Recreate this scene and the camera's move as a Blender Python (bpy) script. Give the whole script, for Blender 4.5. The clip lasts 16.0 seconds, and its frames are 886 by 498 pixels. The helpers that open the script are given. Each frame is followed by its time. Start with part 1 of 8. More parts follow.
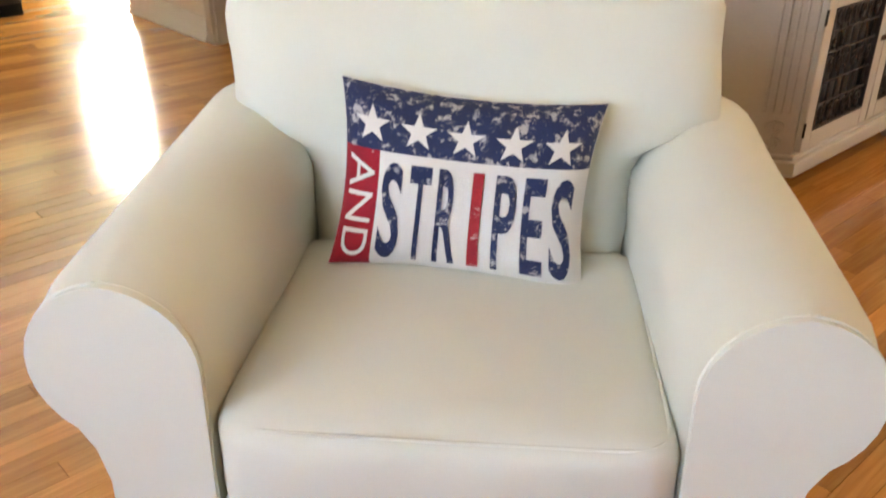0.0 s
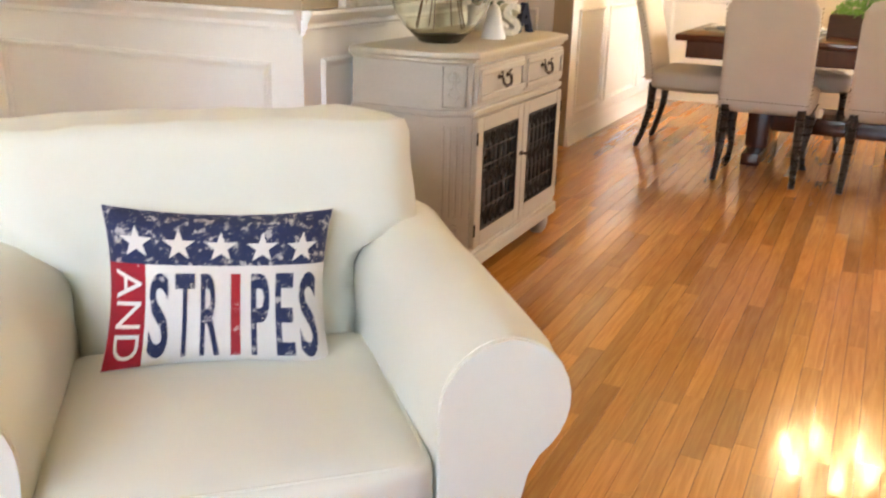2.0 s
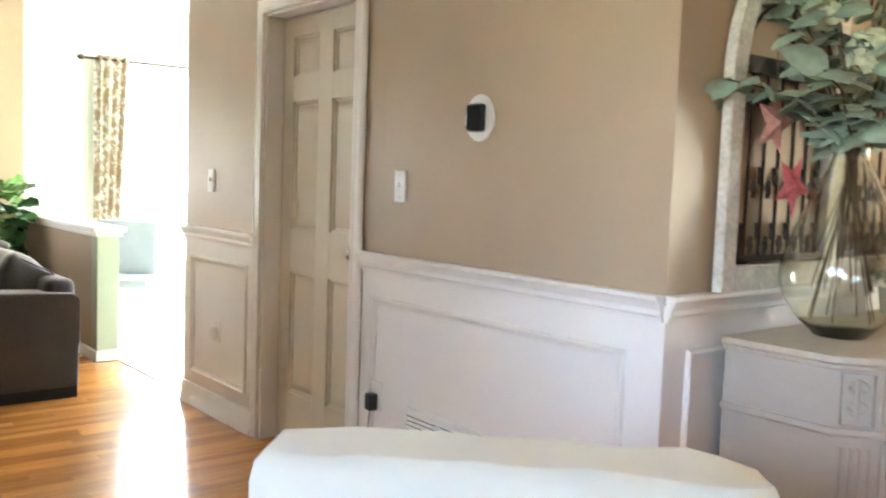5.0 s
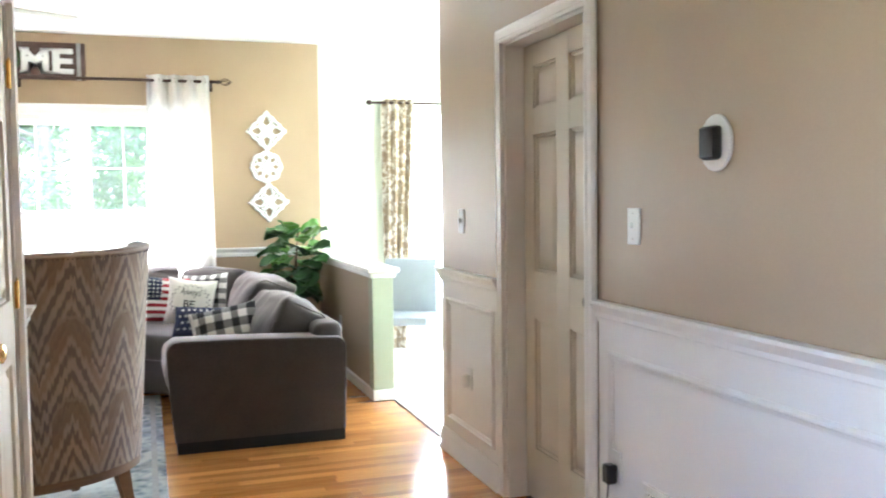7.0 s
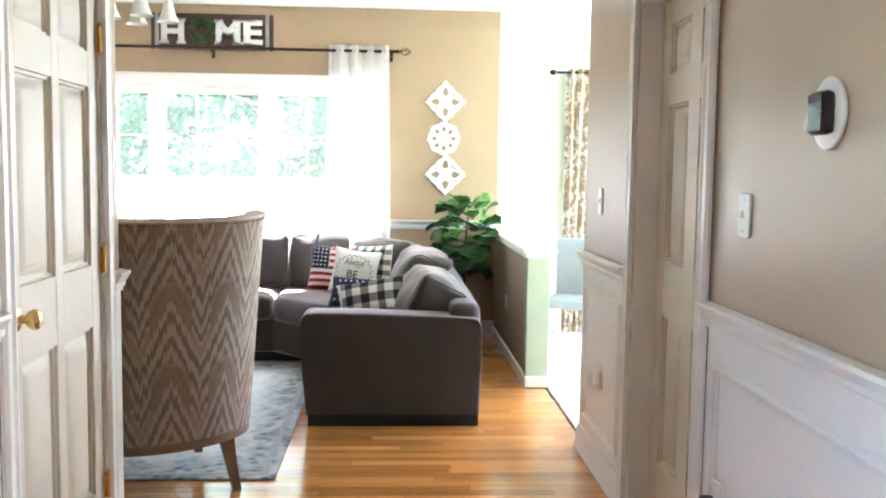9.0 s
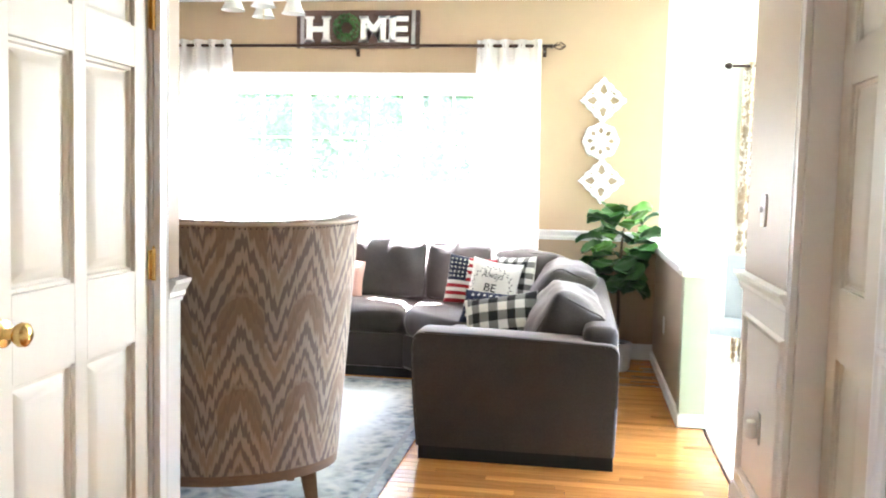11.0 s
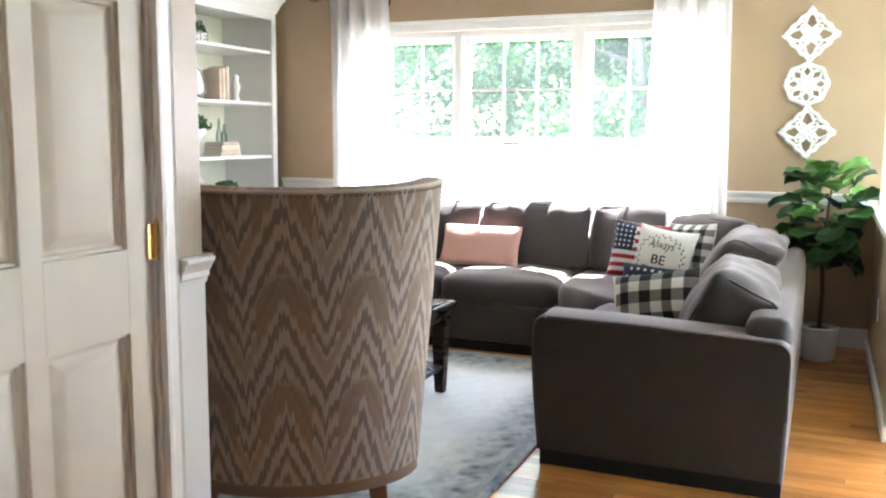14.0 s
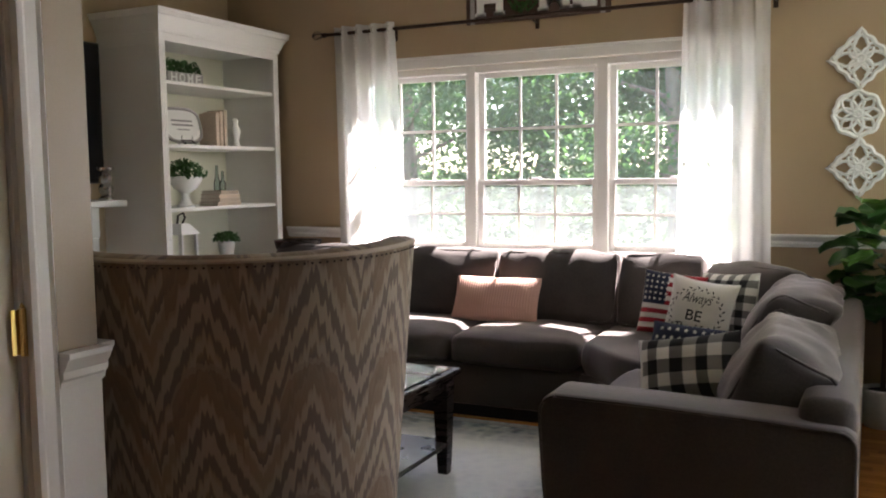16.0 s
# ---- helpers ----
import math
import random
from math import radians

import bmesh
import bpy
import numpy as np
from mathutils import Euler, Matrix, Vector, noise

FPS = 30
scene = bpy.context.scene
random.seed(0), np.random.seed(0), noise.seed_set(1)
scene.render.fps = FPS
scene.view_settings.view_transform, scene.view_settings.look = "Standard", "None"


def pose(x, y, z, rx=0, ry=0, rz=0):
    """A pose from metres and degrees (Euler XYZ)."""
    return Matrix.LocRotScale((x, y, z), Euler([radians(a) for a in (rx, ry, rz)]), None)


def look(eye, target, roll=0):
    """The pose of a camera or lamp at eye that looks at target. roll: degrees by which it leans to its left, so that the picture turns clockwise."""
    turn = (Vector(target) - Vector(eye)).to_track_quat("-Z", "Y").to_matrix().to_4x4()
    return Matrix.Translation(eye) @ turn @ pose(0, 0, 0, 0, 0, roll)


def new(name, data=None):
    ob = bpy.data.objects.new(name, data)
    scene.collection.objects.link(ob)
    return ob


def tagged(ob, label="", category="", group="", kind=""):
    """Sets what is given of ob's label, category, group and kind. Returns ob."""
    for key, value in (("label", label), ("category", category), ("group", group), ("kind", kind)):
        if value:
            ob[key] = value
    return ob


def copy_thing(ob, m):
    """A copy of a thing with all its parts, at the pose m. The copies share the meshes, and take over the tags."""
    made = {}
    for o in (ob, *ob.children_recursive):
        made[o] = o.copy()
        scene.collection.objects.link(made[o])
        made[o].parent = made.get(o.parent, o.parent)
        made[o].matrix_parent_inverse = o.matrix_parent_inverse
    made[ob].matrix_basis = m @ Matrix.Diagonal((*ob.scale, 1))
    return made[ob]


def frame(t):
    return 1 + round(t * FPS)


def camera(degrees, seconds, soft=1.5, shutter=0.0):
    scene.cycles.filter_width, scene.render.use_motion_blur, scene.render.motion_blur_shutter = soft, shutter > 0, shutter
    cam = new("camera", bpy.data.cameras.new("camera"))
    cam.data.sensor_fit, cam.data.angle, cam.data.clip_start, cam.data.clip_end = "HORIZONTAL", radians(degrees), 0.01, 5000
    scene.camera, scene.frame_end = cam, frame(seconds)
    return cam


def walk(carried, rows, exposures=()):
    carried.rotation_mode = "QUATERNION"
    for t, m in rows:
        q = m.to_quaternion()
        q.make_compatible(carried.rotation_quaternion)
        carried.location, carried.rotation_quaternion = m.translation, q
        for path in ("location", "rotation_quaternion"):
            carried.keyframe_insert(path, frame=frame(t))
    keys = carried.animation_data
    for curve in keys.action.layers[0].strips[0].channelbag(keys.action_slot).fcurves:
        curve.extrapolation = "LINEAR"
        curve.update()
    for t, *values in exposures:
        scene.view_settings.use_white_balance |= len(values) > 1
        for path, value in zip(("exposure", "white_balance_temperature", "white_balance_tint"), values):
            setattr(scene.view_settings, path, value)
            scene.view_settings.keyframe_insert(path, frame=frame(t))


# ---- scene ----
cam = camera(53.0, 16.0, soft=1.9, shutter=0.4)
EXPOSURES = [(0.0, 5.3, 7700, 14), (3.0, 5.75, 7500, 14), (3.5, 5.85, 7000, 13), (4.0, 5.8, 6500, 12), (4.5, 5.55, 6300, 12), (5.0, 5.5, 6100, 12), (8.0, 5.3, 5600, 14), (9.5, 5.5, 5600, 14), (12.0, 5.95, 5700, 15), (12.9, 5.95, 5700, 15), (13.5, 5.5, 5700, 15), (14.2, 4.9, 5700, 15), (15.0, 4.2, 6000, 18), (16.0, 3.35, 6400, 20)]
PATH = [
    (0, (0.141, 0.091, 1.146), (1.342, 1.391, 0.216), 0.4),
    (0.5, (0.083, 0.047, 1.164), (1.378, 1.336, 0.35), 0.2),
    (1, (-0.062, 0.011, 1.167), (1.426, 1.096, 0.385), 1.1),
    (1.5, (-0.157, -0.005, 1.171), (1.428, 0.953, 0.417), 1.0),
    (2, (-0.162, -0.018, 1.182), (1.547, 0.805, 0.548), 1.6),
    (2.5, (-0.179, -0.03, 1.188), (1.572, 0.759, 0.629), 1.6),
    (3, (-0.152, -0.022, 1.208), (1.616, 0.779, 0.724), 1.9),
    (3.5, (-0.053, 0.007, 1.235), (1.642, 1.004, 0.867), 1.0),
    (4, (0.064, 0.045, 1.27), (1.57, 1.331, 0.994), 0.9),
    (4.5, (0.168, 0.085, 1.285), (1.528, 1.537, 1.075), 2.0),
    (5, (0.239, 0.175, 1.292), (1.5, 1.72, 1.136), 2.0),
    (5.2, (0.282, 0.226, 1.294), (1.494, 1.813, 1.184), 2.6),
    (7.3, (0.807, 0.387, 1.366), (1.326, 2.315, 1.249), 0.0),
    (7.5, (0.855, 0.431, 1.369), (1.312, 2.375, 1.253), 0.7),
    (8, (1.008, 0.51, 1.369), (1.399, 2.468, 1.267), -0.6),
    (8.5, (1.183, 0.532, 1.373), (1.398, 2.518, 1.274), 1.1),
    (9, (1.309, 0.565, 1.362), (1.421, 2.554, 1.193), 0.8),
    (9.5, (1.389, 0.703, 1.355), (1.422, 2.694, 1.172), 1.1),
    (9.7, (1.428, 0.768, 1.366), (1.427, 2.762, 1.211), 1.6),
    (11.8, (1.704, 1.393, 1.308), (1.3, 3.345, 1.148), 0.3),
    (12, (1.749, 1.451, 1.337), (1.339, 3.4, 1.148), -0.0),
    (12.5, (1.824, 1.627, 1.334), (1.223, 3.519, 1.095), 0.3),
    (13, (1.884, 1.731, 1.33), (1.103, 3.554, 1.077), -0.1),
    (13.5, (1.874, 1.788, 1.32), (1.05, 3.588, 1.036), -0.1),
    (14, (1.863, 1.918, 1.325), (1.082, 3.741, 1.069), 0.4),
    (14.5, (1.784, 2.089, 1.342), (1.056, 3.941, 1.146), -1.1),
    (15, (1.775, 2.24, 1.334), (1.066, 4.1, 1.138), -1.5),
    (15.5, (1.796, 2.404, 1.356), (1.0, 4.233, 1.215), -0.3),
    (16, (1.81, 2.495, 1.349), (0.942, 4.288, 1.181), -0.8),
]
walk(cam, [(t, look(eye, target, roll)) for t, eye, target, roll in PATH], EXPOSURES)

# ---- light ----
world = bpy.data.worlds.new("sky_world")
world.use_nodes = True
scene.world = world
wn = world.node_tree
sky = wn.nodes.new("ShaderNodeTexSky")
sky.sky_type, sky.sun_disc = "NISHITA", False
SUN_DIR = Vector((0.10, 0.56, 0.83)).normalized()  # towards the sun
sky.sun_elevation = math.asin(SUN_DIR.z)
sky.sun_rotation = math.atan2(SUN_DIR.x, SUN_DIR.y)
wn.nodes["Background"].inputs["Strength"].default_value = 0.15
wn.links.new(sky.outputs["Color"], wn.nodes["Background"].inputs["Color"])
sun_data = bpy.data.lights.new("sun", "SUN")
sun_data.energy, sun_data.angle, sun_data.color = 5.0, radians(0.5), (1.0, 0.95, 0.87)
new("sun", sun_data).matrix_world = look(SUN_DIR * 30, (0, 0, 0))


def window_light(name, at, target, w, h, watts, color):
    """Area lamp in a window's opening, for sky light or as added fill."""
    d = bpy.data.lights.new(name, "AREA")
    d.shape, d.size, d.size_y, d.energy, d.color = "RECTANGLE", w, h, watts, color
    ob = new(name, d)
    ob.matrix_world = look(at, target)
    return ob


# added warm fill, aimed up so the ceiling bounces it onto the armchair
window_light("front_room_bounce_fill", (-2.64, 0.85, 1.90), (-2.10, 0.80, 3.1), 1.1, 0.8, 1.9, (1.0, 0.88, 0.70))
window_light("side_window_sky_light", (-2.66, -0.7, 1.90), (0.4, 0.3, 0.6), 1.0, 1.1, 0.20, (0.40, 0.66, 1.0))
window_light("dining_window_light", (7.05, -2.62, 1.5), (6.6, 1.0, 0.9), 1.2, 1.6, 2.9, (1.0, 0.84, 0.62))
window_light("kitchen_window_light", (4.1, 8.05, 1.4), (3.6, 5, 0.9), 2.0, 1.9, 1.9, (1.0, 0.99, 0.96))
window_light("kitchen_side_light", (6.02, 6.5, 1.4), (2.5, 6.3, 0.8), 2.2, 1.9, 1.3, (1.0, 0.99, 0.95))

# ---- materials ----
MATS = {}


def mat(name, color, rough=0.6, metal=0.0, noise_scale=8.0, vary=0.12, grain=60.0, bump=0.15, coords="Object", stretch=(1, 1, 1), rand=0.0, coat=0.0, sheen=0.0, rough_vary=0.1, spec=0.5):
    """A surface with broad mottling, fine grain, a bump of the grain, and piece-to-piece variation."""
    m = bpy.data.materials.new(name)
    m.use_nodes = True
    nt, N = m.node_tree, m.node_tree.nodes.new
    b = nt.nodes["Principled BSDF"]
    L = nt.links.new
    tc, mp = N("ShaderNodeTexCoord"), N("ShaderNodeMapping")
    mp.inputs["Scale"].default_value = stretch
    L(tc.outputs[coords], mp.inputs["Vector"])
    n1, n2 = N("ShaderNodeTexNoise"), N("ShaderNodeTexNoise")
    n1.inputs["Scale"].default_value, n1.inputs["Detail"].default_value = noise_scale, 4
    n2.inputs["Scale"].default_value, n2.inputs["Detail"].default_value = grain, 3
    L(mp.outputs[0], n1.inputs["Vector"]), L(mp.outputs[0], n2.inputs["Vector"])
    add = N("ShaderNodeMath")
    add.operation = "ADD"
    L(n1.outputs["Fac"], add.inputs[0]), L(n2.outputs["Fac"], add.inputs[1])
    hsv = N("ShaderNodeHueSaturation")
    hsv.inputs["Color"].default_value = (*color, 1)
    rng = N("ShaderNodeMapRange")
    rng.inputs[1].default_value, rng.inputs[2].default_value = 0.6, 1.4
    rng.inputs[3].default_value, rng.inputs[4].default_value = 1 - vary, 1 + vary
    L(add.outputs[0], rng.inputs[0])
    last = rng.outputs[0]
    if rand:
        info, r2, mul = N("ShaderNodeObjectInfo"), N("ShaderNodeMapRange"), N("ShaderNodeMath")
        r2.inputs[3].default_value, r2.inputs[4].default_value = 1 - rand, 1 + rand
        mul.operation = "MULTIPLY"
        L(info.outputs["Random"], r2.inputs[0]), L(r2.outputs[0], mul.inputs[0]), L(last, mul.inputs[1])
        last = mul.outputs[0]
    L(last, hsv.inputs["Value"])
    L(hsv.outputs[0], b.inputs["Base Color"])
    rr = N("ShaderNodeMapRange")
    rr.inputs[3].default_value, rr.inputs[4].default_value = max(0.02, rough - rough_vary), min(1, rough + rough_vary)
    L(n1.outputs["Fac"], rr.inputs[0]), L(rr.outputs[0], b.inputs["Roughness"])
    b.inputs["Metallic"].default_value = metal
    b.inputs["Specular IOR Level"].default_value = spec
    b.inputs["Coat Weight"].default_value = coat
    b.inputs["Coat Roughness"].default_value = 0.12
    b.inputs["Sheen Weight"].default_value = sheen
    if bump:
        bm_ = N("ShaderNodeBump")
        bm_.inputs["Strength"].default_value, bm_.inputs["Distance"].default_value = bump, 0.004
        L(add.outputs[0], bm_.inputs["Height"]), L(bm_.outputs[0], b.inputs["Normal"])
    MATS[name] = m
    return m


TAUPE = mat("taupe_eggshell_paint", (0.40, 0.30, 0.205), 0.36, noise_scale=3, vary=0.05, grain=220, bump=0.06, rough_vary=0.02)
# tan paint of living and dining walls; on the nook wall it paints warm lamplight
TAN = mat("warm_tan_paint", (0.42, 0.302, 0.185), 0.45, noise_scale=3, vary=0.05, grain=220, bump=0.06, rough_vary=0.02)
WHITE = mat("white_trim_paint", (0.82, 0.80, 0.77), 0.32, noise_scale=4, vary=0.03, grain=160, bump=0.04)
CEIL = mat("ceiling_paint", (0.84, 0.83, 0.80), 0.9, vary=0.03, grain=250, bump=0.1)
GREEN_POST = mat("pale_green_paint", (0.41, 0.45, 0.34), 0.45, vary=0.04, grain=200, bump=0.05)
DOOR = mat("cream_door_paint", (0.64, 0.58, 0.48), 0.50, noise_scale=3, vary=0.03, grain=140, bump=0.05, stretch=(6, 6, 1))
BRASS = mat("brass", (0.72, 0.50, 0.18), 0.25, 1.0, vary=0.1, bump=0.02)
IRON = mat("dark_iron", (0.035, 0.025, 0.02), 0.5, 0.6, vary=0.3, bump=0.2)
BRONZE = mat("dark_bronze", (0.05, 0.03, 0.022), 0.35, 0.8, vary=0.2, bump=0.05)
SLIP = mat("cream_cotton_slipcover", (0.72, 0.72, 0.625), 0.88, noise_scale=5, vary=0.04, grain=700, bump=0.12, sheen=0.15)
SOFA = mat("taupe_grey_microfibre", (0.040, 0.0305, 0.0275), 0.85, noise_scale=9, vary=0.34, grain=120, bump=0.25, sheen=0.65)
SOFA.node_tree.nodes["Principled BSDF"].inputs["Sheen Roughness"].default_value = 0.45
SOFA.node_tree.nodes["Principled BSDF"].inputs["Sheen Tint"].default_value = (0.72, 0.62, 0.60, 1)
CABW = mat("greige_painted_wood", (0.46, 0.41, 0.34), 0.42, noise_scale=7, vary=0.07, grain=90, bump=0.1, stretch=(1, 1, 4))
CABTOP = mat("worn_greige_top", (0.47, 0.40, 0.30), 0.38, noise_scale=6, vary=0.12, grain=90, bump=0.08, stretch=(1, 6, 1))
DARKW = mat("espresso_wood", (0.022, 0.013, 0.010), 0.28, noise_scale=10, vary=0.3, grain=80, bump=0.05, stretch=(1, 1, 6))
MAHOG = mat("dark_mahogany", (0.075, 0.022, 0.012), 0.2, noise_scale=8, vary=0.3, grain=60, bump=0.04, stretch=(1, 5, 1))
OAKLEG = mat("weathered_oak", (0.19, 0.115, 0.065), 0.5, noise_scale=10, vary=0.25, grain=70, bump=0.15, stretch=(1, 1, 6))
LINEN = mat("beige_linen", (0.55, 0.46, 0.37), 0.9, noise_scale=6, vary=0.07, grain=500, bump=0.25)
GREYSEAT = mat("grey_brown_velvet", (0.16, 0.13, 0.12), 0.8, vary=0.15, grain=200, sheen=0.3)
SHELFIN = mat("cream_cabinet_back", (0.70, 0.68, 0.55), 0.5, vary=0.03, grain=150, bump=0.05)
CERAMIC = mat("white_ceramic", (0.80, 0.79, 0.76), 0.25, vary=0.03, bump=0.03)
CONCRETE = mat("pale_grey_concrete", (0.58, 0.57, 0.55), 0.75, noise_scale=12, vary=0.1, grain=120, bump=0.2)
SOIL = mat("dark_soil", (0.03, 0.022, 0.015), 0.95, noise_scale=40, vary=0.4, bump=0.6)
LEAF = mat("fig_leaf", (0.035, 0.10, 0.022), 0.35, noise_scale=12, vary=0.25, grain=40, bump=0.15, rand=0.45)
LEAFL = mat("young_fig_leaf", (0.12, 0.26, 0.045), 0.38, noise_scale=12, vary=0.2, grain=40, bump=0.15, rand=0.3)
EUCA = mat("eucalyptus_leaf", (0.27, 0.345, 0.26), 0.6, noise_scale=14, vary=0.2, grain=50, bump=0.1, rand=0.3)
HERB = mat("boxwood_leaf", (0.045, 0.12, 0.025), 0.55, noise_scale=30, vary=0.35, grain=80, bump=0.1)
PETAL = mat("pale_hydrangea", (0.62, 0.64, 0.45), 0.8, noise_scale=40, vary=0.15, bump=0.1)
BERRY = mat("frosted_berry", (0.33, 0.16, 0.13), 0.55, noise_scale=60, vary=0.4)
TWIG = mat("brown_twig", (0.10, 0.06, 0.035), 0.8, noise_scale=40, vary=0.3, bump=0.3)
NAVY = mat("navy_print", (0.013, 0.019, 0.052), 0.85, noise_scale=22, vary=0.5, grain=300, bump=0.2)
RED = mat("red_print", (0.33, 0.012, 0.022), 0.85, noise_scale=25, vary=0.2, grain=300, bump=0.2)
CANVAS = mat("off_white_canvas", (0.74, 0.71, 0.66), 0.9, noise_scale=8, vary=0.06, grain=400, bump=0.3)
BLACKF = mat("black_cotton", (0.012, 0.012, 0.014), 0.9, vary=0.2, grain=300, bump=0.2)
GREYF = mat("grey_check_cotton", (0.20, 0.19, 0.18), 0.9, vary=0.1, grain=300, bump=0.2)
PINK = mat("blush_ribbed_cotton", (0.60, 0.36, 0.29), 0.9, noise_scale=8, vary=0.08, grain=300, bump=0.2)
PLASTIC = mat("white_plastic", (0.78, 0.77, 0.75), 0.35, vary=0.02, bump=0.02)
# plastic black, also on the sheets that stand for shade behind grilles and louvres
BLACKP = mat("black_plastic_and_shade", (0.012, 0.012, 0.014), 0.3, vary=0.1, bump=0.03)
SCREEN = mat("black_glass", (0.006, 0.006, 0.008), 0.06, vary=0.05, bump=0)
SIGNW = mat("dark_barn_wood", (0.085, 0.045, 0.032), 0.7, noise_scale=9, vary=0.35, grain=60, bump=0.4, stretch=(1, 1, 8))
GREYW = mat("grey_driftwood", (0.35, 0.33, 0.31), 0.7, noise_scale=9, vary=0.2, grain=60, bump=0.3)
CHIPPY = mat("chippy_white_wood", (0.62, 0.58, 0.50), 0.7, noise_scale=16, vary=0.3, grain=70, bump=0.5)
PAPER = mat("cream_paper", (0.72, 0.66, 0.55), 0.8, vary=0.05, bump=0.1)
GOLDW = mat("walnut_frame_wood", (0.20, 0.10, 0.05), 0.4, vary=0.2, bump=0.1)
SHADE = mat("cream_lampshade", (0.80, 0.70, 0.52), 0.9, vary=0.04, grain=300, bump=0.15)
STEEL = mat("silver_mercury_glass", (0.62, 0.60, 0.58), 0.18, 0.9, noise_scale=40, vary=0.3, bump=0.1)
STAR = mat("red_gingham_fabric", (0.55, 0.12, 0.13), 0.9, noise_scale=30, vary=0.35, bump=0.2)
STARP = mat("faded_pink_fabric", (0.60, 0.30, 0.25), 0.9, noise_scale=30, vary=0.25, bump=0.2)
BOOKC = mat("buff_book_cloth", (0.55, 0.44, 0.34), 0.8, vary=0.15, rand=0.35)
BOOKR = mat("red_book_cloth", (0.50, 0.03, 0.05), 0.7, vary=0.1)
TILE = mat("pale_kitchen_tile", (0.70, 0.68, 0.62), 0.3, noise_scale=3, vary=0.06, grain=60, bump=0.03)
KWALL = mat("pale_cream_wall", (0.66, 0.70, 0.56), 0.7, vary=0.03, grain=200, bump=0.05)
SLATE = mat("slate_blue_fabric", (0.30, 0.34, 0.38), 0.8, vary=0.1, grain=250)
GRASS = mat("lawn", (0.10, 0.17, 0.04), 0.95, noise_scale=1.5, vary=0.3, grain=30, bump=0.3)
BARK = mat("bark", (0.16, 0.13, 0.10), 0.95, noise_scale=9, vary=0.4, grain=40, bump=0.8, stretch=(1, 1, 0.2))


def leaf_sheet(name, color, back):
    """A tree leaf that lets light through."""
    m = bpy.data.materials.new(name)
    m.use_nodes = True
    nt, N, L = m.node_tree, m.node_tree.nodes.new, m.node_tree.links.new
    b = nt.nodes["Principled BSDF"]
    geo, hsv, r = N("ShaderNodeNewGeometry"), N("ShaderNodeHueSaturation"), N("ShaderNodeMapRange")
    hsv.inputs["Color"].default_value = (*color, 1)
    r.inputs[3].default_value, r.inputs[4].default_value = 0.5, 1.6
    L(geo.outputs["Random Per Island"], r.inputs[0]), L(r.outputs[0], hsv.inputs["Value"])
    L(hsv.outputs[0], b.inputs["Base Color"])
    b.inputs["Roughness"].default_value = 0.6
    tr, mix = N("ShaderNodeBsdfTranslucent"), N("ShaderNodeMixShader")
    tr.inputs["Color"].default_value = (*back, 1)
    mix.inputs[0].default_value = 0.42
    L(b.outputs[0], mix.inputs[1]), L(tr.outputs[0], mix.inputs[2]), L(mix.outputs[0], nt.nodes["Material Output"].inputs["Surface"])
    return m


TREELEAF = leaf_sheet("tree_leaf", (0.035, 0.085, 0.026), (0.10, 0.21, 0.06))


def sheer(name):
    m = bpy.data.materials.new(name)
    m.use_nodes = True
    nt, N, L = m.node_tree, m.node_tree.nodes.new, m.node_tree.links.new
    b = nt.nodes["Principled BSDF"]
    b.inputs["Base Color"].default_value, b.inputs["Roughness"].default_value = (0.86, 0.86, 0.86, 1), 0.9
    tc, w = N("ShaderNodeTexCoord"), N("ShaderNodeTexNoise")
    w.inputs["Scale"].default_value = 350
    L(tc.outputs["Object"], w.inputs["Vector"])
    tl, tp, m1, m2, r = N("ShaderNodeBsdfTranslucent"), N("ShaderNodeBsdfTransparent"), N("ShaderNodeMixShader"), N("ShaderNodeMixShader"), N("ShaderNodeMapRange")
    tl.inputs["Color"].default_value = (0.9, 0.9, 0.9, 1)
    m1.inputs[0].default_value = 0.78
    r.inputs[3].default_value, r.inputs[4].default_value = 0.18, 0.42
    L(w.outputs["Fac"], r.inputs[0]), L(r.outputs[0], m2.inputs[0])
    L(b.outputs[0], m1.inputs[1]), L(tl.outputs[0], m1.inputs[2])
    L(m1.outputs[0], m2.inputs[1]), L(tp.outputs[0], m2.inputs[2]), L(m2.outputs[0], nt.nodes["Material Output"].inputs["Surface"])
    return m


SHEER = sheer("sheer_white_voile")


